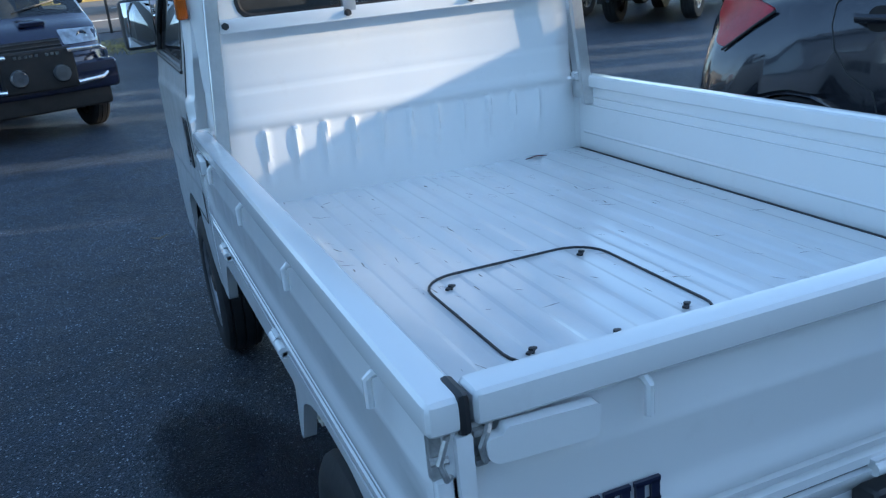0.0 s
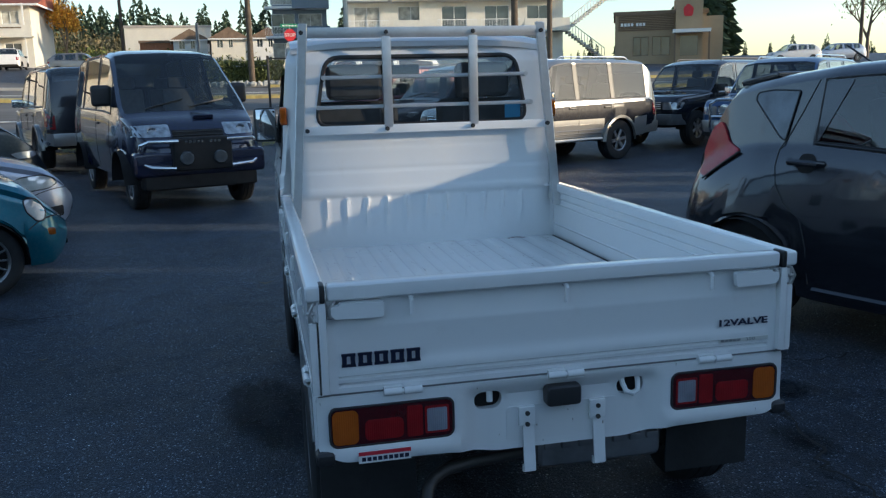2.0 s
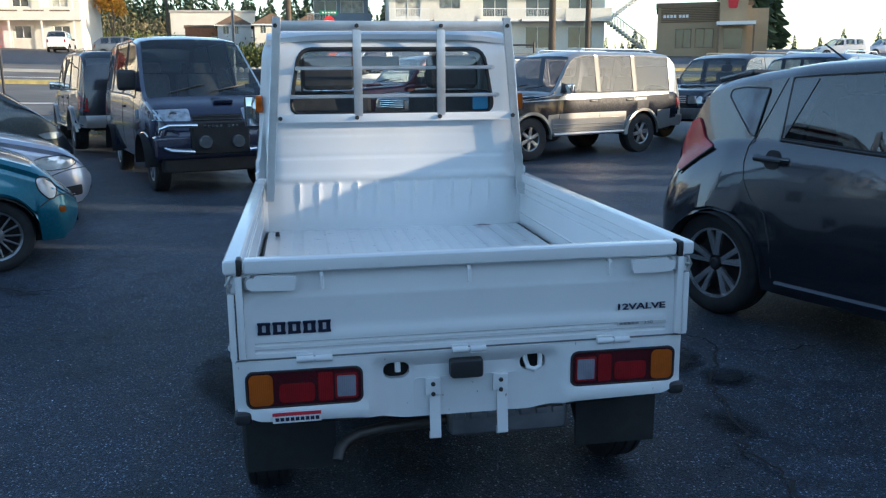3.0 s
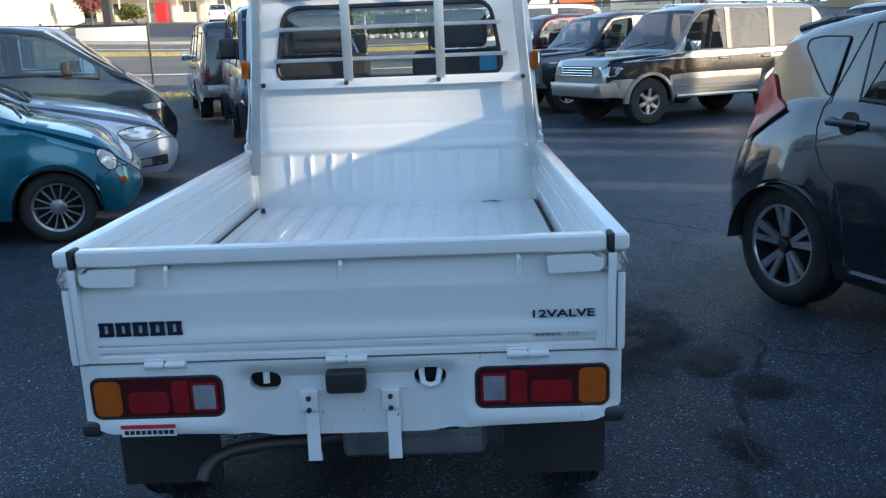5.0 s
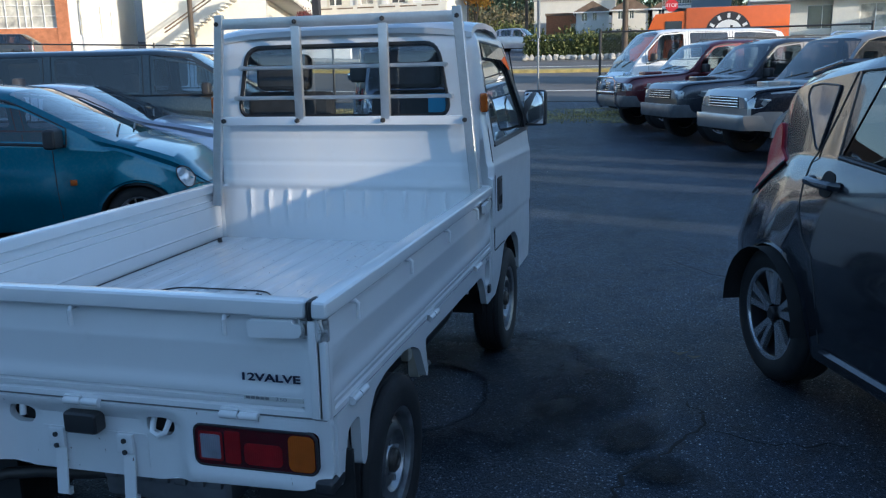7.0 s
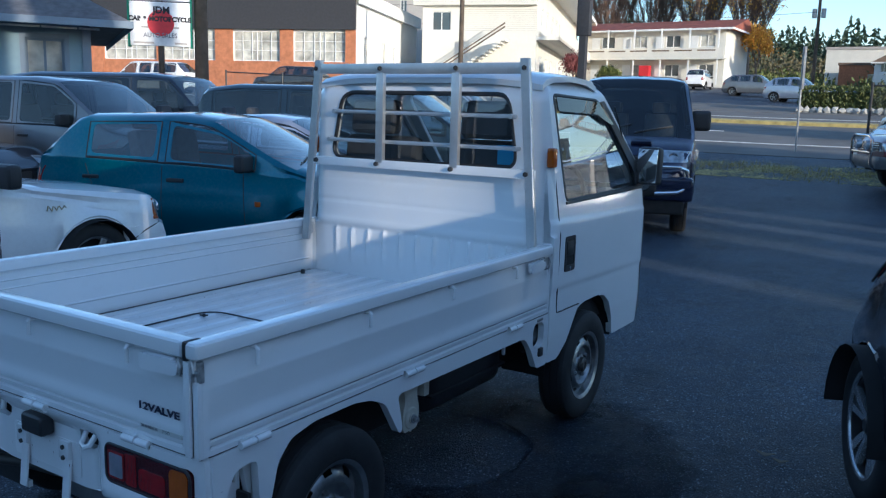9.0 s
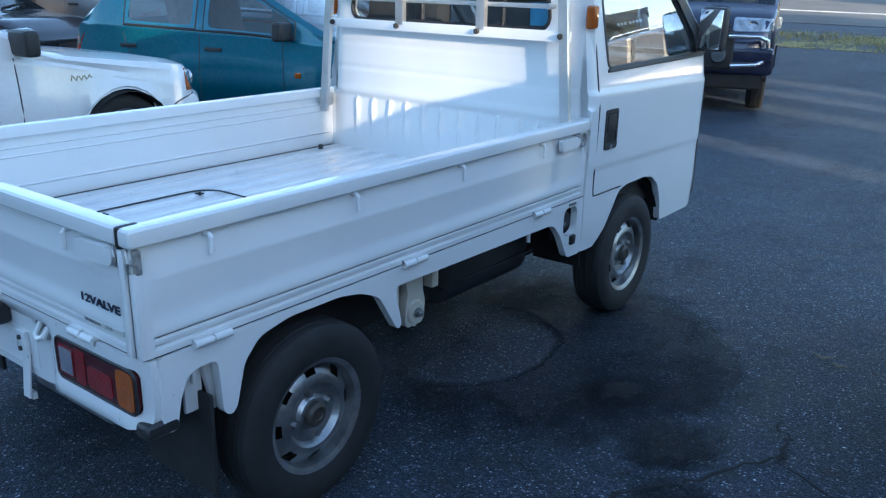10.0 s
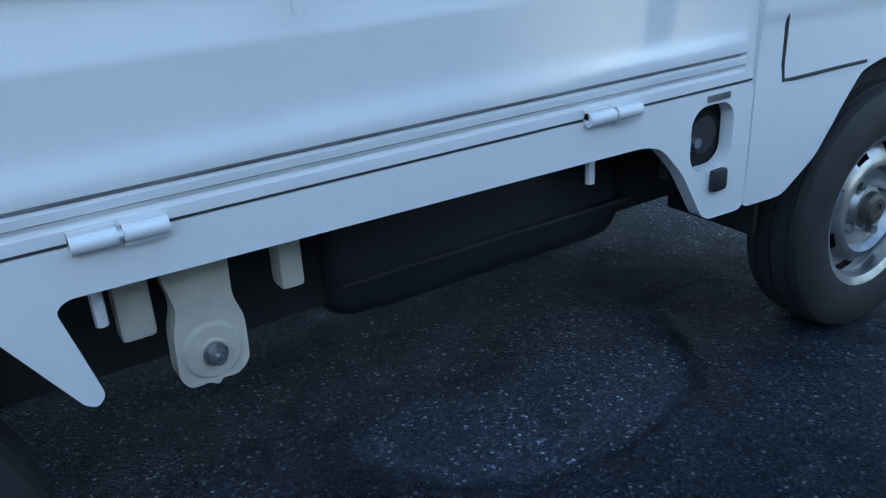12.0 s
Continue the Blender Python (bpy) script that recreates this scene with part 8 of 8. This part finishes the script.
# ---- street furniture ----
def pole(x, y, h, r, label, cross=(), boxes=(), lean=(0, 0), name="utility_pole"):
    z = rise(x, y)
    p = thing(name, label, "pole", pose(x, y, z))
    part("shaft", cyl((0, 0, -0.5), (lean[0], lean[1], h), r, r * 0.75, n=12), M_TIMBER, p)
    for cz, w in cross:
        arm = part("cross_arm", box(-w / 2, w / 2, -0.16 - r * 0.8, -r * 0.8 + 0.0, cz - 0.06, cz + 0.06), M_TIMBER, p, smooth=False)
        for k in range(4):
            part("insulator", cyl((-w / 2 + 0.1 + k * (w - 0.2) / 3, -0.1 - r * 0.8, cz + 0.06), (-w / 2 + 0.1 + k * (w - 0.2) / 3, -0.1 - r * 0.8, cz + 0.22), 0.04, n=8), M_GALV, arm)
    for bz, side in boxes:
        part("transformer", cyl((side * 0.45, 0, bz), (side * 0.45, 0, bz + 0.95), 0.24, n=14), M_GALV, p)
    return p


pole(-14.3, 97, 10.7, 0.20, "tall wooden utility pole with transformers and a cross arm", cross=((10.4, 3.2),), boxes=((7.4, -1), (7.4, 1)))
pole(-0.8, 46, 11, 0.17, "wooden utility pole beside the hedge")
pole(-20.3, 18.5, 11, 0.24, "thick dark wooden utility pole near the dealer sign")
pole(-24.0, 41, 11, 0.15, "slim wooden utility pole in front of the motel wing")
pole(13.0, 42.0, 12, 0.20, "thick dark wooden pole before the apartments")
pole(15.5, 43.5, 12, 0.16, "slim dark pole before the apartments")
pole(58, 72, 12, 0.18, "wooden utility pole near the seafood restaurant", cross=((11.0, 2.6),))
# tall dark roadside sign box on a post
rs = thing("roadside_sign", "dark roadside sign box on a tall post", "sign", pose(-19.9, 49, rise(-19.9, 49)))
part("post", box(-0.22, 0.22, -0.2, 0.2, -0.5, 4.2), M_CHARCOAL, rs, smooth=False)
part("sign_box", box(-0.42, 0.42, -0.25, 0.25, 3.9, 6.4, 0.03), M_CHARCOAL, rs)


def sign_post(x, y, h, yaw, label, kind, lean=(0.0, 0.0)):
    s = thing("road_sign", label, "sign", pose(x, y, rise(x, y), lean[0], lean[1], yaw))
    part("post", cyl((0, 0, -0.3), (0, 0, h), 0.03, n=8), M_GALV, s)
    if kind == "stop":
        oct_ = [(0.38 * math.cos(radians(22.5 + 45 * k)), h - 0.45 + 0.38 * math.sin(radians(22.5 + 45 * k))) for k in range(8)]
        f = part("face", plate(oct_, [], lambda u, v: (u, -0.045, v), lambda u, v: (0, 0.012, 0)), M_STOPRED, s, "red octagonal face")
        text_mesh("STOP", 0.27, M_TRIM, f, pose(0, -0.048, h - 0.45, 90, 0, 0), 0.002, "lettering")
        part("name_blade", box(-0.55, 0.55, -0.02, 0.0, h + 0.0, h + 0.22), M_GREENSIGN, s, "green street name blade", smooth=False)
        for k in range(5):
            part("print_bar", box(-0.42 + 0.18 * k, -0.30 + 0.18 * k, -0.026, -0.021, h + 0.07, h + 0.15), M_TRIM, s, smooth=False)
    else:
        part("face", box(-0.30, 0.30, -0.05, -0.035, h - 1.15, h, 0.004), M_GALV, s, "bare metal back of a sign", smooth=False)
    return s


sign_post(1.6, 51.0, 3.2, 5, "red stop sign with a green street name blade", "stop")
sign_post(32.0, 35.5, 3.0, 0, "red stop sign with a green street name blade", "stop")
sign_post(-2.3, 24.0, 2.9, 95, "leaning bare metal back of a roadside sign", "back", lean=(0, -4))


# overhead wires
def wire(a, b, sag, r=0.02):
    a, b = Vector(a), Vector(b)
    return tube([a.lerp(b, k / 14) + Vector((0, 0, -sag * 4 * (k / 14) * (1 - k / 14))) for k in range(15)], r, 5)


for k, (a, b, s) in enumerate((((-62, 60, 11.3), (-14.3, 97, 15.0), 0.7), ((-60, 62, 9.9), (-14.3, 97, 12.6), 0.8), ((-14.3, 97, 15.0), (58, 90, 15.4), 1.0), ((-14.3, 97, 14.6), (60, 96, 13.4), 0.9), ((-20.3, 18.5, 9.8), (20, 60, 13.0), 0.8), ((-24, 41, 11.0), (-14.3, 97, 18.2), 0.8))):
    solid("overhead_wire", wire(a, b, s), M_BLACK, "thin black overhead power wire over the street", "wire", group="overhead wires")


# chain-link fences at the lot's edge
def fence(x0, x1, y, h, label):
    n = max(2, int(abs(x1 - x0) / 2.6) + 1)
    f = thing("chain_link_fence", label, "fence", pose(0, 0, 0))
    for k in range(n):
        x = x0 + (x1 - x0) * k / (n - 1)
        part("post", cyl((x, y, rise(x, y) - 0.2), (x, y, rise(x, y) + h + 0.08), 0.035, n=10), M_BLACK, f)
    part("top_rail", tube([(x0 + (x1 - x0) * k / 6, y, rise(x0 + (x1 - x0) * k / 6, y) + h) for k in range(7)], 0.024, 8), M_BLACK, f)
    bm = bmesh.new()
    step = 0.09
    span = x1 - x0
    count = int((span + h) / step)
    for k in range(count):
        for d in (1, -1):
            u0 = k * step - (h if d > 0 else 0)
            u1 = u0 + d * h if d > 0 else u0 - h
            a0, b0 = (u0, 0.0), (u1, h)
            # clip to the bay
            def clip(p, q):
                (pu, pv), (qu, qv) = p, q
                out = []
                for (u, v), (uu, vv) in ((p, q), (q, p)):
                    t = 0.0
                    if u < 0:
                        t = (0 - u) / (uu - u)
                    elif u > span:
                        t = (span - u) / (uu - u)
                    out.append((u + (uu - u) * t, v + (vv - v) * t))
                return out
            if max(u0, u1) < 0 or min(u0, u1) > span:
                continue
            (pu, pv), (qu, qv) = clip(a0, b0)
            z0, z1 = rise(x0 + pu, y), rise(x0 + qu, y)
            r = 0.003
            vs = [bm.verts.new(p) for p in ((x0 + pu - r, y, z0 + pv), (x0 + pu + r, y + d * 0.003, z0 + pv), (x0 + qu + r, y + d * 0.003, z1 + qv), (x0 + qu - r, y, z1 + qv))]
            bm.faces.new(vs)
    tagged(part("wire_mesh", bm, M_GALV, f, "thin woven wire mesh", smooth=False), kind="stuff")
    return f


fence(-0.35, 6.5, 22.4, 1.9, "black-framed chain-link fence behind the parked wagons")
fence(-24.0, -8.5, 23.0, 1.7, "long chain-link fence between lot and street")

# ---- traffic and cars across the street ----
def far_car(kind, label, x, y, yaw, color, L=4.5, H=1.62, W=1.78, hood=1.0, trunk=1.15):
    return low_car(kind, label, place_car(x, y, yaw), color, L, W, H, hood, (1.05, 1.75), (L - 0.75, L - 0.12), (L - 0.7, L - 0.2), [(1.45, 2.25), (2.35, 3.15), (3.22, L - 0.65)], belt=1.02, trunk=trunk, wr=0.33, low=0.26,
                   lamps=(0.45, 0.78, 0.68, 0.82, M_CLEAR), tails=(0.6, 0.8, 0.75, 1.0), group="cars across the street")


far_car("suv_car", "grey compact wagon parked before the motel", -13.2, 66, 0, P_GREY)
far_car("suv_car", "silver boxy small car parked by the hedge", -8.6, 58, -10, P_SILVER, L=4.1)
far_car("suv_car", "white wagon parked before the motel", -20.3, 76, 95, P_PWHITE, H=1.75)
far_car("pickup_car", "white pickup parked before the shop", -37.5, 30.0, 200, P_PWHITE, L=5.3, H=1.75, trunk=1.1)
far_car("suv_car", "white wagon parked far off by the restaurant", 45, 64, 170, P_PWHITE)
far_car("suv_car", "dark car parked before the shop", -33.0, 36.5, 200, P_BLACK)
far_car("suv_car", "white car parked far off by the trees", 51, 66, 170, P_SILVER)

# orange food truck on the far lanes
ft = thing("food_truck", "tall orange food truck with a round black and white mark", "truck", pose(3.07, 29.0, rise(3.07, 29.0), 0, 0, 180))
part("box_body", box(-2.15, 1.07, -1.0, 1.0, 0.5, 2.43, 0.05), M_ORANGE, ft)
part("cab", joined(plate([(1.07, 0.5), (2.83, 0.5), (2.86, 1.12), (2.45, 1.36), (2.05, 2.25), (1.07, 2.34)], [], lambda u, v: (u, -0.96, v), lambda u, v: (0, 1.92, 0))), M_ORANGE, ft)
part("windscreen", plate([(-0.86, 1.42), (0.86, 1.42), (0.86, 2.16), (-0.86, 2.16)], [], lambda u, v: (2.457 - 0.449 * (v - 1.36), u, v), lambda u, v: (0.02, 0, 0)), M_FARGLASS, ft)
for sg_ in (1, -1):
    part("side_window", box(1.18, 1.72, sg_ * 0.96, sg_ * 0.975, 1.42, 2.02), M_FARGLASS, ft)
    part("round_mark", cyl((-0.28, sg_ * 1.0, 1.55), (-0.28, sg_ * 1.012, 1.55), 0.72, n=40), M_CHARCOAL, ft, "black ring mark")
    part("round_mark", cyl((-0.28, sg_ * 1.0, 1.55), (-0.28, sg_ * 1.020, 1.55), 0.46, n=36), M_TRIM, ft, "white round mark")
    for k in range(12):
        a = math.tau * k / 12
        part("print_bar", boxm(pose(-0.28 + 0.59 * math.cos(a), sg_ * 1.014, 1.55 + 0.59 * math.sin(a), 0, -math.degrees(a), 0), 0.15, 0.012, 0.09), M_TRIM, ft, smooth=False)
    for wx in (2.1, -1.3):
        wheel(ft, (wx, sg_ * 0.90, 0.38), 0.38, 0.22, 0.20, "steel", sg_)

# ---- plants ----
def leaf_mat(name, a, b):
    m, nt, bs = node_mat(name)
    g = nt.nodes.new("ShaderNodeNewGeometry")
    r = ramp_node(nt, g.outputs["Random Per Island"], [(0.0, a), (1.0, b)])
    nt.links.new(r.outputs[0], bs.inputs["Base Color"])
    bs.inputs["Roughness"].default_value = 0.65
    return m


M_HEDGE = leaf_mat("hedge_leaf", (0.035, 0.055, 0.012), (0.12, 0.13, 0.03))
M_CONIFER = leaf_mat("conifer_needles", (0.018, 0.042, 0.024), (0.068, 0.105, 0.053))
M_AUTUMN = leaf_mat("autumn_leaf", (0.585, 0.208, 0.026), (0.800, 0.468, 0.052))
M_PURPLE = leaf_mat("purple_leaf", (0.10, 0.02, 0.025), (0.24, 0.07, 0.06))
M_SHRUB = leaf_mat("shrub_leaf", (0.05, 0.08, 0.015), (0.20, 0.20, 0.04))
M_BARK = surface("grey_brown_bark", (0.16, 0.12, 0.09), 0.9, vary=0.25, scale=5, bump=0.3)


def leaves(points, size, rng):
    bm = bmesh.new()
    for p in points:
        q = Euler((rng.uniform(0, 6.3), rng.uniform(0, 6.3), rng.uniform(0, 6.3))).to_matrix()
        s = size * rng.uniform(0.6, 1.3)
        vs = [bm.verts.new(Vector(p) + q @ Vector(c)) for c in ((-s, 0, 0), (0, -s * 0.45, s * 0.15), (s, 0, 0), (0, s * 0.45, s * 0.15))]
        bm.faces.new(vs)
    return bm


def limb_mesh(rng, base, h, r, depth, spread, tips, up=0.6):
    """A branching set of tapered limbs."""
    out = []

    def grow(p, d, length, rad, k):
        q = p + d * length
        out.append(cyl(p, q, rad, rad * 0.62, n=6, cap=False))
        if k == 0:
            tips.append(q)
            return
        for _ in range(rng.choice((2, 3, 3))):
            nd = (d + Vector((rng.uniform(-1, 1), rng.uniform(-1, 1), rng.uniform(-0.15, up))) * spread).normalized()
            grow(p.lerp(q, rng.uniform(0.7, 1.0)), nd, length * rng.uniform(0.6, 0.8), rad * 0.6, k - 1)
    grow(Vector(base), Vector((0, 0, 1)), h, r, depth)
    return joined(*out)


def broad_tree(x, y, h, label, mat, seed, density, size, depth=4, spread=0.75, z=None):
    rng = random.Random(seed)
    t = thing("tree", label, "tree", pose(x, y, rise(x, y) if z is None else z))
    tips = []
    part("trunk", limb_mesh(rng, (0, 0, -0.3), h * 0.30, h * 0.022, depth, spread, tips), M_BARK, t)
    if density:
        pts = [p + Vector((rng.gauss(0, h * 0.055), rng.gauss(0, h * 0.055), rng.gauss(0, h * 0.055))) for p in tips for _ in range(density)]
        part("crown", leaves(pts, size, rng), mat, t, smooth=False)
    return t


def conifer_mesh(rng, x, y, z, h, r, tiers=16, per=11):
    """Ragged drooping boughs, longest low down, around an unseen stem."""
    bm = bmesh.new()
    lop = [rng.uniform(0.75, 1.15) for _ in range(8)]
    for k in range(tiers * per):
        f = rng.random() ** 1.15
        a = rng.uniform(0, math.tau)
        rr = (r * (1 - f) ** 0.75 * rng.uniform(0.35, 1.1) + 0.02 * h) * lop[int(a / math.tau * 8) % 8]
        zz = z + h * (0.08 + 0.92 * f)
        w = 0.13 * r * (1.1 - f) * rng.uniform(0.6, 1.5) + 0.01 * h
        c, s = math.cos(a), math.sin(a)
        p0 = Vector((x + c * rr * 0.12, y + s * rr * 0.12, zz + 0.02 * h))
        p1 = Vector((x + c * rr, y + s * rr, zz - rr * rng.uniform(0.05, 0.45)))
        side = Vector((-s, c, rng.uniform(-0.6, 0.6))) * w
        mid = p0.lerp(p1, rng.uniform(0.45, 0.7))
        for d in (side, Vector((0, 0, w * 1.1))):
            v = [bm.verts.new(p) for p in (p0, mid + d, p1, mid - d)]
            bm.faces.new(v)
    tip = [bm.verts.new(p) for p in ((x, y, z + h * 1.03), (x + 0.02 * h, y, z + h * 0.9), (x - 0.02 * h, y, z + h * 0.9))]
    bm.faces.new(tip)
    return bm


def conifer(x, y, h, label, seed, z=None):
    rng = random.Random(seed)
    zz = rise(x, y) if z is None else z
    t = thing("conifer_tree", label, "tree", pose(x, y, zz))
    part("trunk", cyl((0, 0, -0.5), (0, 0, h * 0.95), h * 0.018, 0.03, n=8), M_BARK, t)
    part("crown", conifer_mesh(rng, 0, 0, 0, h, h * 0.19, 40, 26), M_CONIFER, t, smooth=False)
    return t


def hedge(x0, x1, y0, y1, h, label, mat, count, size, seed=3):
    rng = random.Random(seed)
    t = thing("hedge", label, "hedge", pose(0, 0, 0))
    pts = []
    for _ in range(count):
        x, y, f = rng.uniform(x0, x1), rng.uniform(y0, y1), rng.random()
        face = rng.random()
        if face < 0.5:
            y = y0 + rng.uniform(-0.08, 0.12)
        elif face < 0.85:
            f = 1.0 + rng.uniform(-0.08, 0.06)
        pts.append((x, y, rise(x, y) + h * f))
    part("foliage", leaves(pts, size, rng), mat, t, smooth=False)
    part("core", box(x0 + 0.1, x1 - 0.1, y0 + 0.15, y1 - 0.1, rise((x0 + x1) / 2, y0) - 0.8, rise((x0 + x1) / 2, y0) + h * 0.86, 0.1), M_HEDGE, t)
    return t


hedge(-6.4, 2.6, 46.3, 47.8, 1.25, "clipped green hedge behind a low rockery", M_HEDGE, 5200, 0.11)
solid("planter_wall", box(-21.3, -17.2, 47.5, 47.8, rise(-19.2, 47.5) - 0.4, rise(-19.2, 47.5) + 0.8, 0.02), M_WHITEWALL, "low white wall of a planter across the street", "wall", kind="structure")
rngs = random.Random(8)
rocks = thing("rockery", "row of rough grey stones along the kerb", "rocks", pose(0, 0, 0))
for k in range(26):
    x = -6.2 + 0.34 * k
    bm = bmesh.new()
    bmesh.ops.create_icosphere(bm, subdivisions=1, radius=0.22)
    for v in bm.verts:
        v.co *= rngs.uniform(0.8, 1.2)
    bmesh.ops.transform(bm, matrix=pose(x, 45.8 + rngs.uniform(-0.1, 0.1), rise(x, 45.8) + 0.12, rngs.uniform(0, 360), 0, rngs.uniform(0, 360)), verts=bm.verts)
    part("stone", bm, M_CONCRETE, rocks)


def vase_tree(x, y, h, w, label, seed, orange=0):
    """A leafless street tree: steep limbs that fan out into a dense brush of twigs."""
    rng = random.Random(seed)
    t = thing("tree", label, "tree", pose(x, y, rise(x, y)))
    limbs = [cyl((0, 0, -0.4), (0, 0, h * 0.22), h * 0.018, h * 0.015, n=8, cap=False)]
    bm = bmesh.new()
    spots = []
    for k in range(26):
        a = rng.uniform(0, math.tau)
        lean = w * 0.5 * math.sqrt(rng.uniform(0.02, 1.0))
        top = h * (1.0 - 0.30 * (lean / (w * 0.5)) ** 2.2) * rng.uniform(0.9, 1.0)
        pts = [Vector((math.cos(a) * lean * f ** 0.75, math.sin(a) * lean * f ** 0.75, h * 0.18 + (top - h * 0.18) * f)) for f in (0, 0.3, 0.6, 0.85, 1.0)]
        for p, q, r0 in zip(pts, pts[1:], (0.0052, 0.0036, 0.0024, 0.0015)):
            limbs.append(cyl(p, q, h * r0, h * r0 * 0.65, n=5, cap=False))
        for j in range(230):
            f = rng.uniform(0.22, 1.0)
            i = min(3, int(f * 4))
            p = pts[i].lerp(pts[i + 1], rng.random())
            out = Vector((p.x, p.y, 0)) * (0.6 / (w * 0.5)) + Vector((rng.uniform(-0.6, 0.6), rng.uniform(-0.6, 0.6), rng.uniform(0.6, 1.2)))
            q = p + out.normalized() * h * rng.uniform(0.04, 0.15)
            m = p.lerp(q, 0.5) + Vector((rng.uniform(-0.1, 0.1), 0, 0.05))
            d = Vector((rng.uniform(-1, 1), rng.uniform(-1, 1), 0)).normalized() * 0.028
            v = [bm.verts.new(c) for c in (p - d, p + d, m + d * 0.8, q, m - d * 0.8)]
            bm.faces.new(v)
            spots.append(q)
    part("trunk", joined(*limbs), M_BARK, t)
    part("twig_brush", bm, M_TWIG, t, "fine brown twigs", smooth=False)
    if orange:
        low = [p for p in spots if p.z < h * 0.68]
        part("crown", leaves([rng.choice(low) + Vector((rng.gauss(0, 0.3), rng.gauss(0, 0.3), rng.gauss(0, 0.3))) for _ in range(orange)], 0.16, rng), M_AUTUMN, t, "sparse orange leaves", smooth=False)
    return t


M_TWIG = surface("red_brown_twigs", (0.19, 0.12, 0.085), 0.9, vary=0.3, scale=0.8)
broad_tree(-19.0, 91.5, 8.5, "tree with orange autumn leaves beside the motel", M_AUTUMN, 4, 90, 0.15, spread=0.5)
for k, (x, y, h, w, o) in enumerate(((-41.5, 106, 16.5, 9, 0), (-35.5, 107, 18, 10, 0), (-29.0, 105, 19, 10.5, 900), (-23.0, 104, 20, 11, 2600))):
    vase_tree(x, y, h, w, "tall half-bare vase-shaped tree with orange leaves" if o else "tall bare vase-shaped tree with fine brown twigs", 20 + k, o)
broad_tree(-24.6, 58.0, 3.9, "small purple-leaved tree by the street", M_PURPLE, 9, 120, 0.09, depth=3)
broad_tree(-22.2, 60.0, 3.0, "low clipped green shrub tree by the street", M_SHRUB, 10, 160, 0.10, depth=3)
broad_tree(-31.0, 62.0, 3.0, "small dark red shrub before the motel", M_PURPLE, 11, 100, 0.10, depth=3)
conifer(47.0, 84, 17, "large dark evergreen tree beside the restaurant", 31)
conifer(52.0, 88, 14, "dark evergreen tree beside the restaurant", 32)
conifer(33.0, 120, 15, "slim evergreen behind the restaurant", 33)
conifer(37.0, 122, 14, "slim evergreen behind the restaurant", 34)
broad_tree(62, 76, 10, "half-bare tree near the seafood restaurant", M_SHRUB, 35, 8, 0.16)
# far woods on the ridge
rngw = random.Random(77)
bms = []
for k in range(760):
    a = radians(rngw.uniform(-30, 12) if k % 8 else rngw.uniform(12, 62))
    d = rngw.uniform(190, 300)
    x, y = d * math.sin(a), d * math.cos(a)
    h = (9 + 8 * rngw.random() ** 1.8) * (1.0 if a < radians(10) else 0.38)
    bms.append(conifer_mesh(rngw, x, y, rise(x, y) - 1.0, h, h * rngw.uniform(0.20, 0.32), 13, 11))
tagged(new("far_woods", mesh_of(joined(*bms), "far_woods", M_CONIFER, False)), "dark evergreen woods along the far ridge", "woods", kind="stuff")
bms = []
for k in range(75):
    a = radians(rngw.uniform(-22, 12))
    d = rngw.uniform(110, 180)
    c = Vector((d * math.sin(a), d * math.cos(a), 0))
    c.z = rise(c.x, c.y)
    w = rngw.uniform(1.5, 4.0)
    bms.append(leaves([c + Vector((rngw.gauss(0, w), rngw.gauss(0, w), abs(rngw.gauss(0, w * 0.28)))) for _ in range(260)], 0.30, rngw))
tagged(new("far_shrubs", mesh_of(joined(*bms), "far_shrubs", M_SHRUB, False)), "brown and green shrubs on the far slope", "shrubs", kind="stuff")
bms = []
for k in range(150):
    a = radians(rngw.uniform(-28, 12))
    d = rngw.uniform(165, 215)
    c = Vector((d * math.sin(a), d * math.cos(a), 0))
    c.z = rise(c.x, c.y) + 1.5
    w, h = rngw.uniform(2.0, 4.5), rngw.uniform(1.6, 3.6)
    bms.append(leaves([c + Vector((rngw.gauss(0, w), rngw.gauss(0, w), rngw.gauss(0, h * 0.5) + h * 0.7)) for _ in range(260)], 0.42, rngw))
tagged(new("far_thicket", mesh_of(joined(*bms), "far_thicket", leaf_mat("thicket_leaf", (0.035, 0.045, 0.018), (0.17, 0.13, 0.06)), False)), "brown and olive leafy thicket below the far ridge", "woods", kind="stuff")
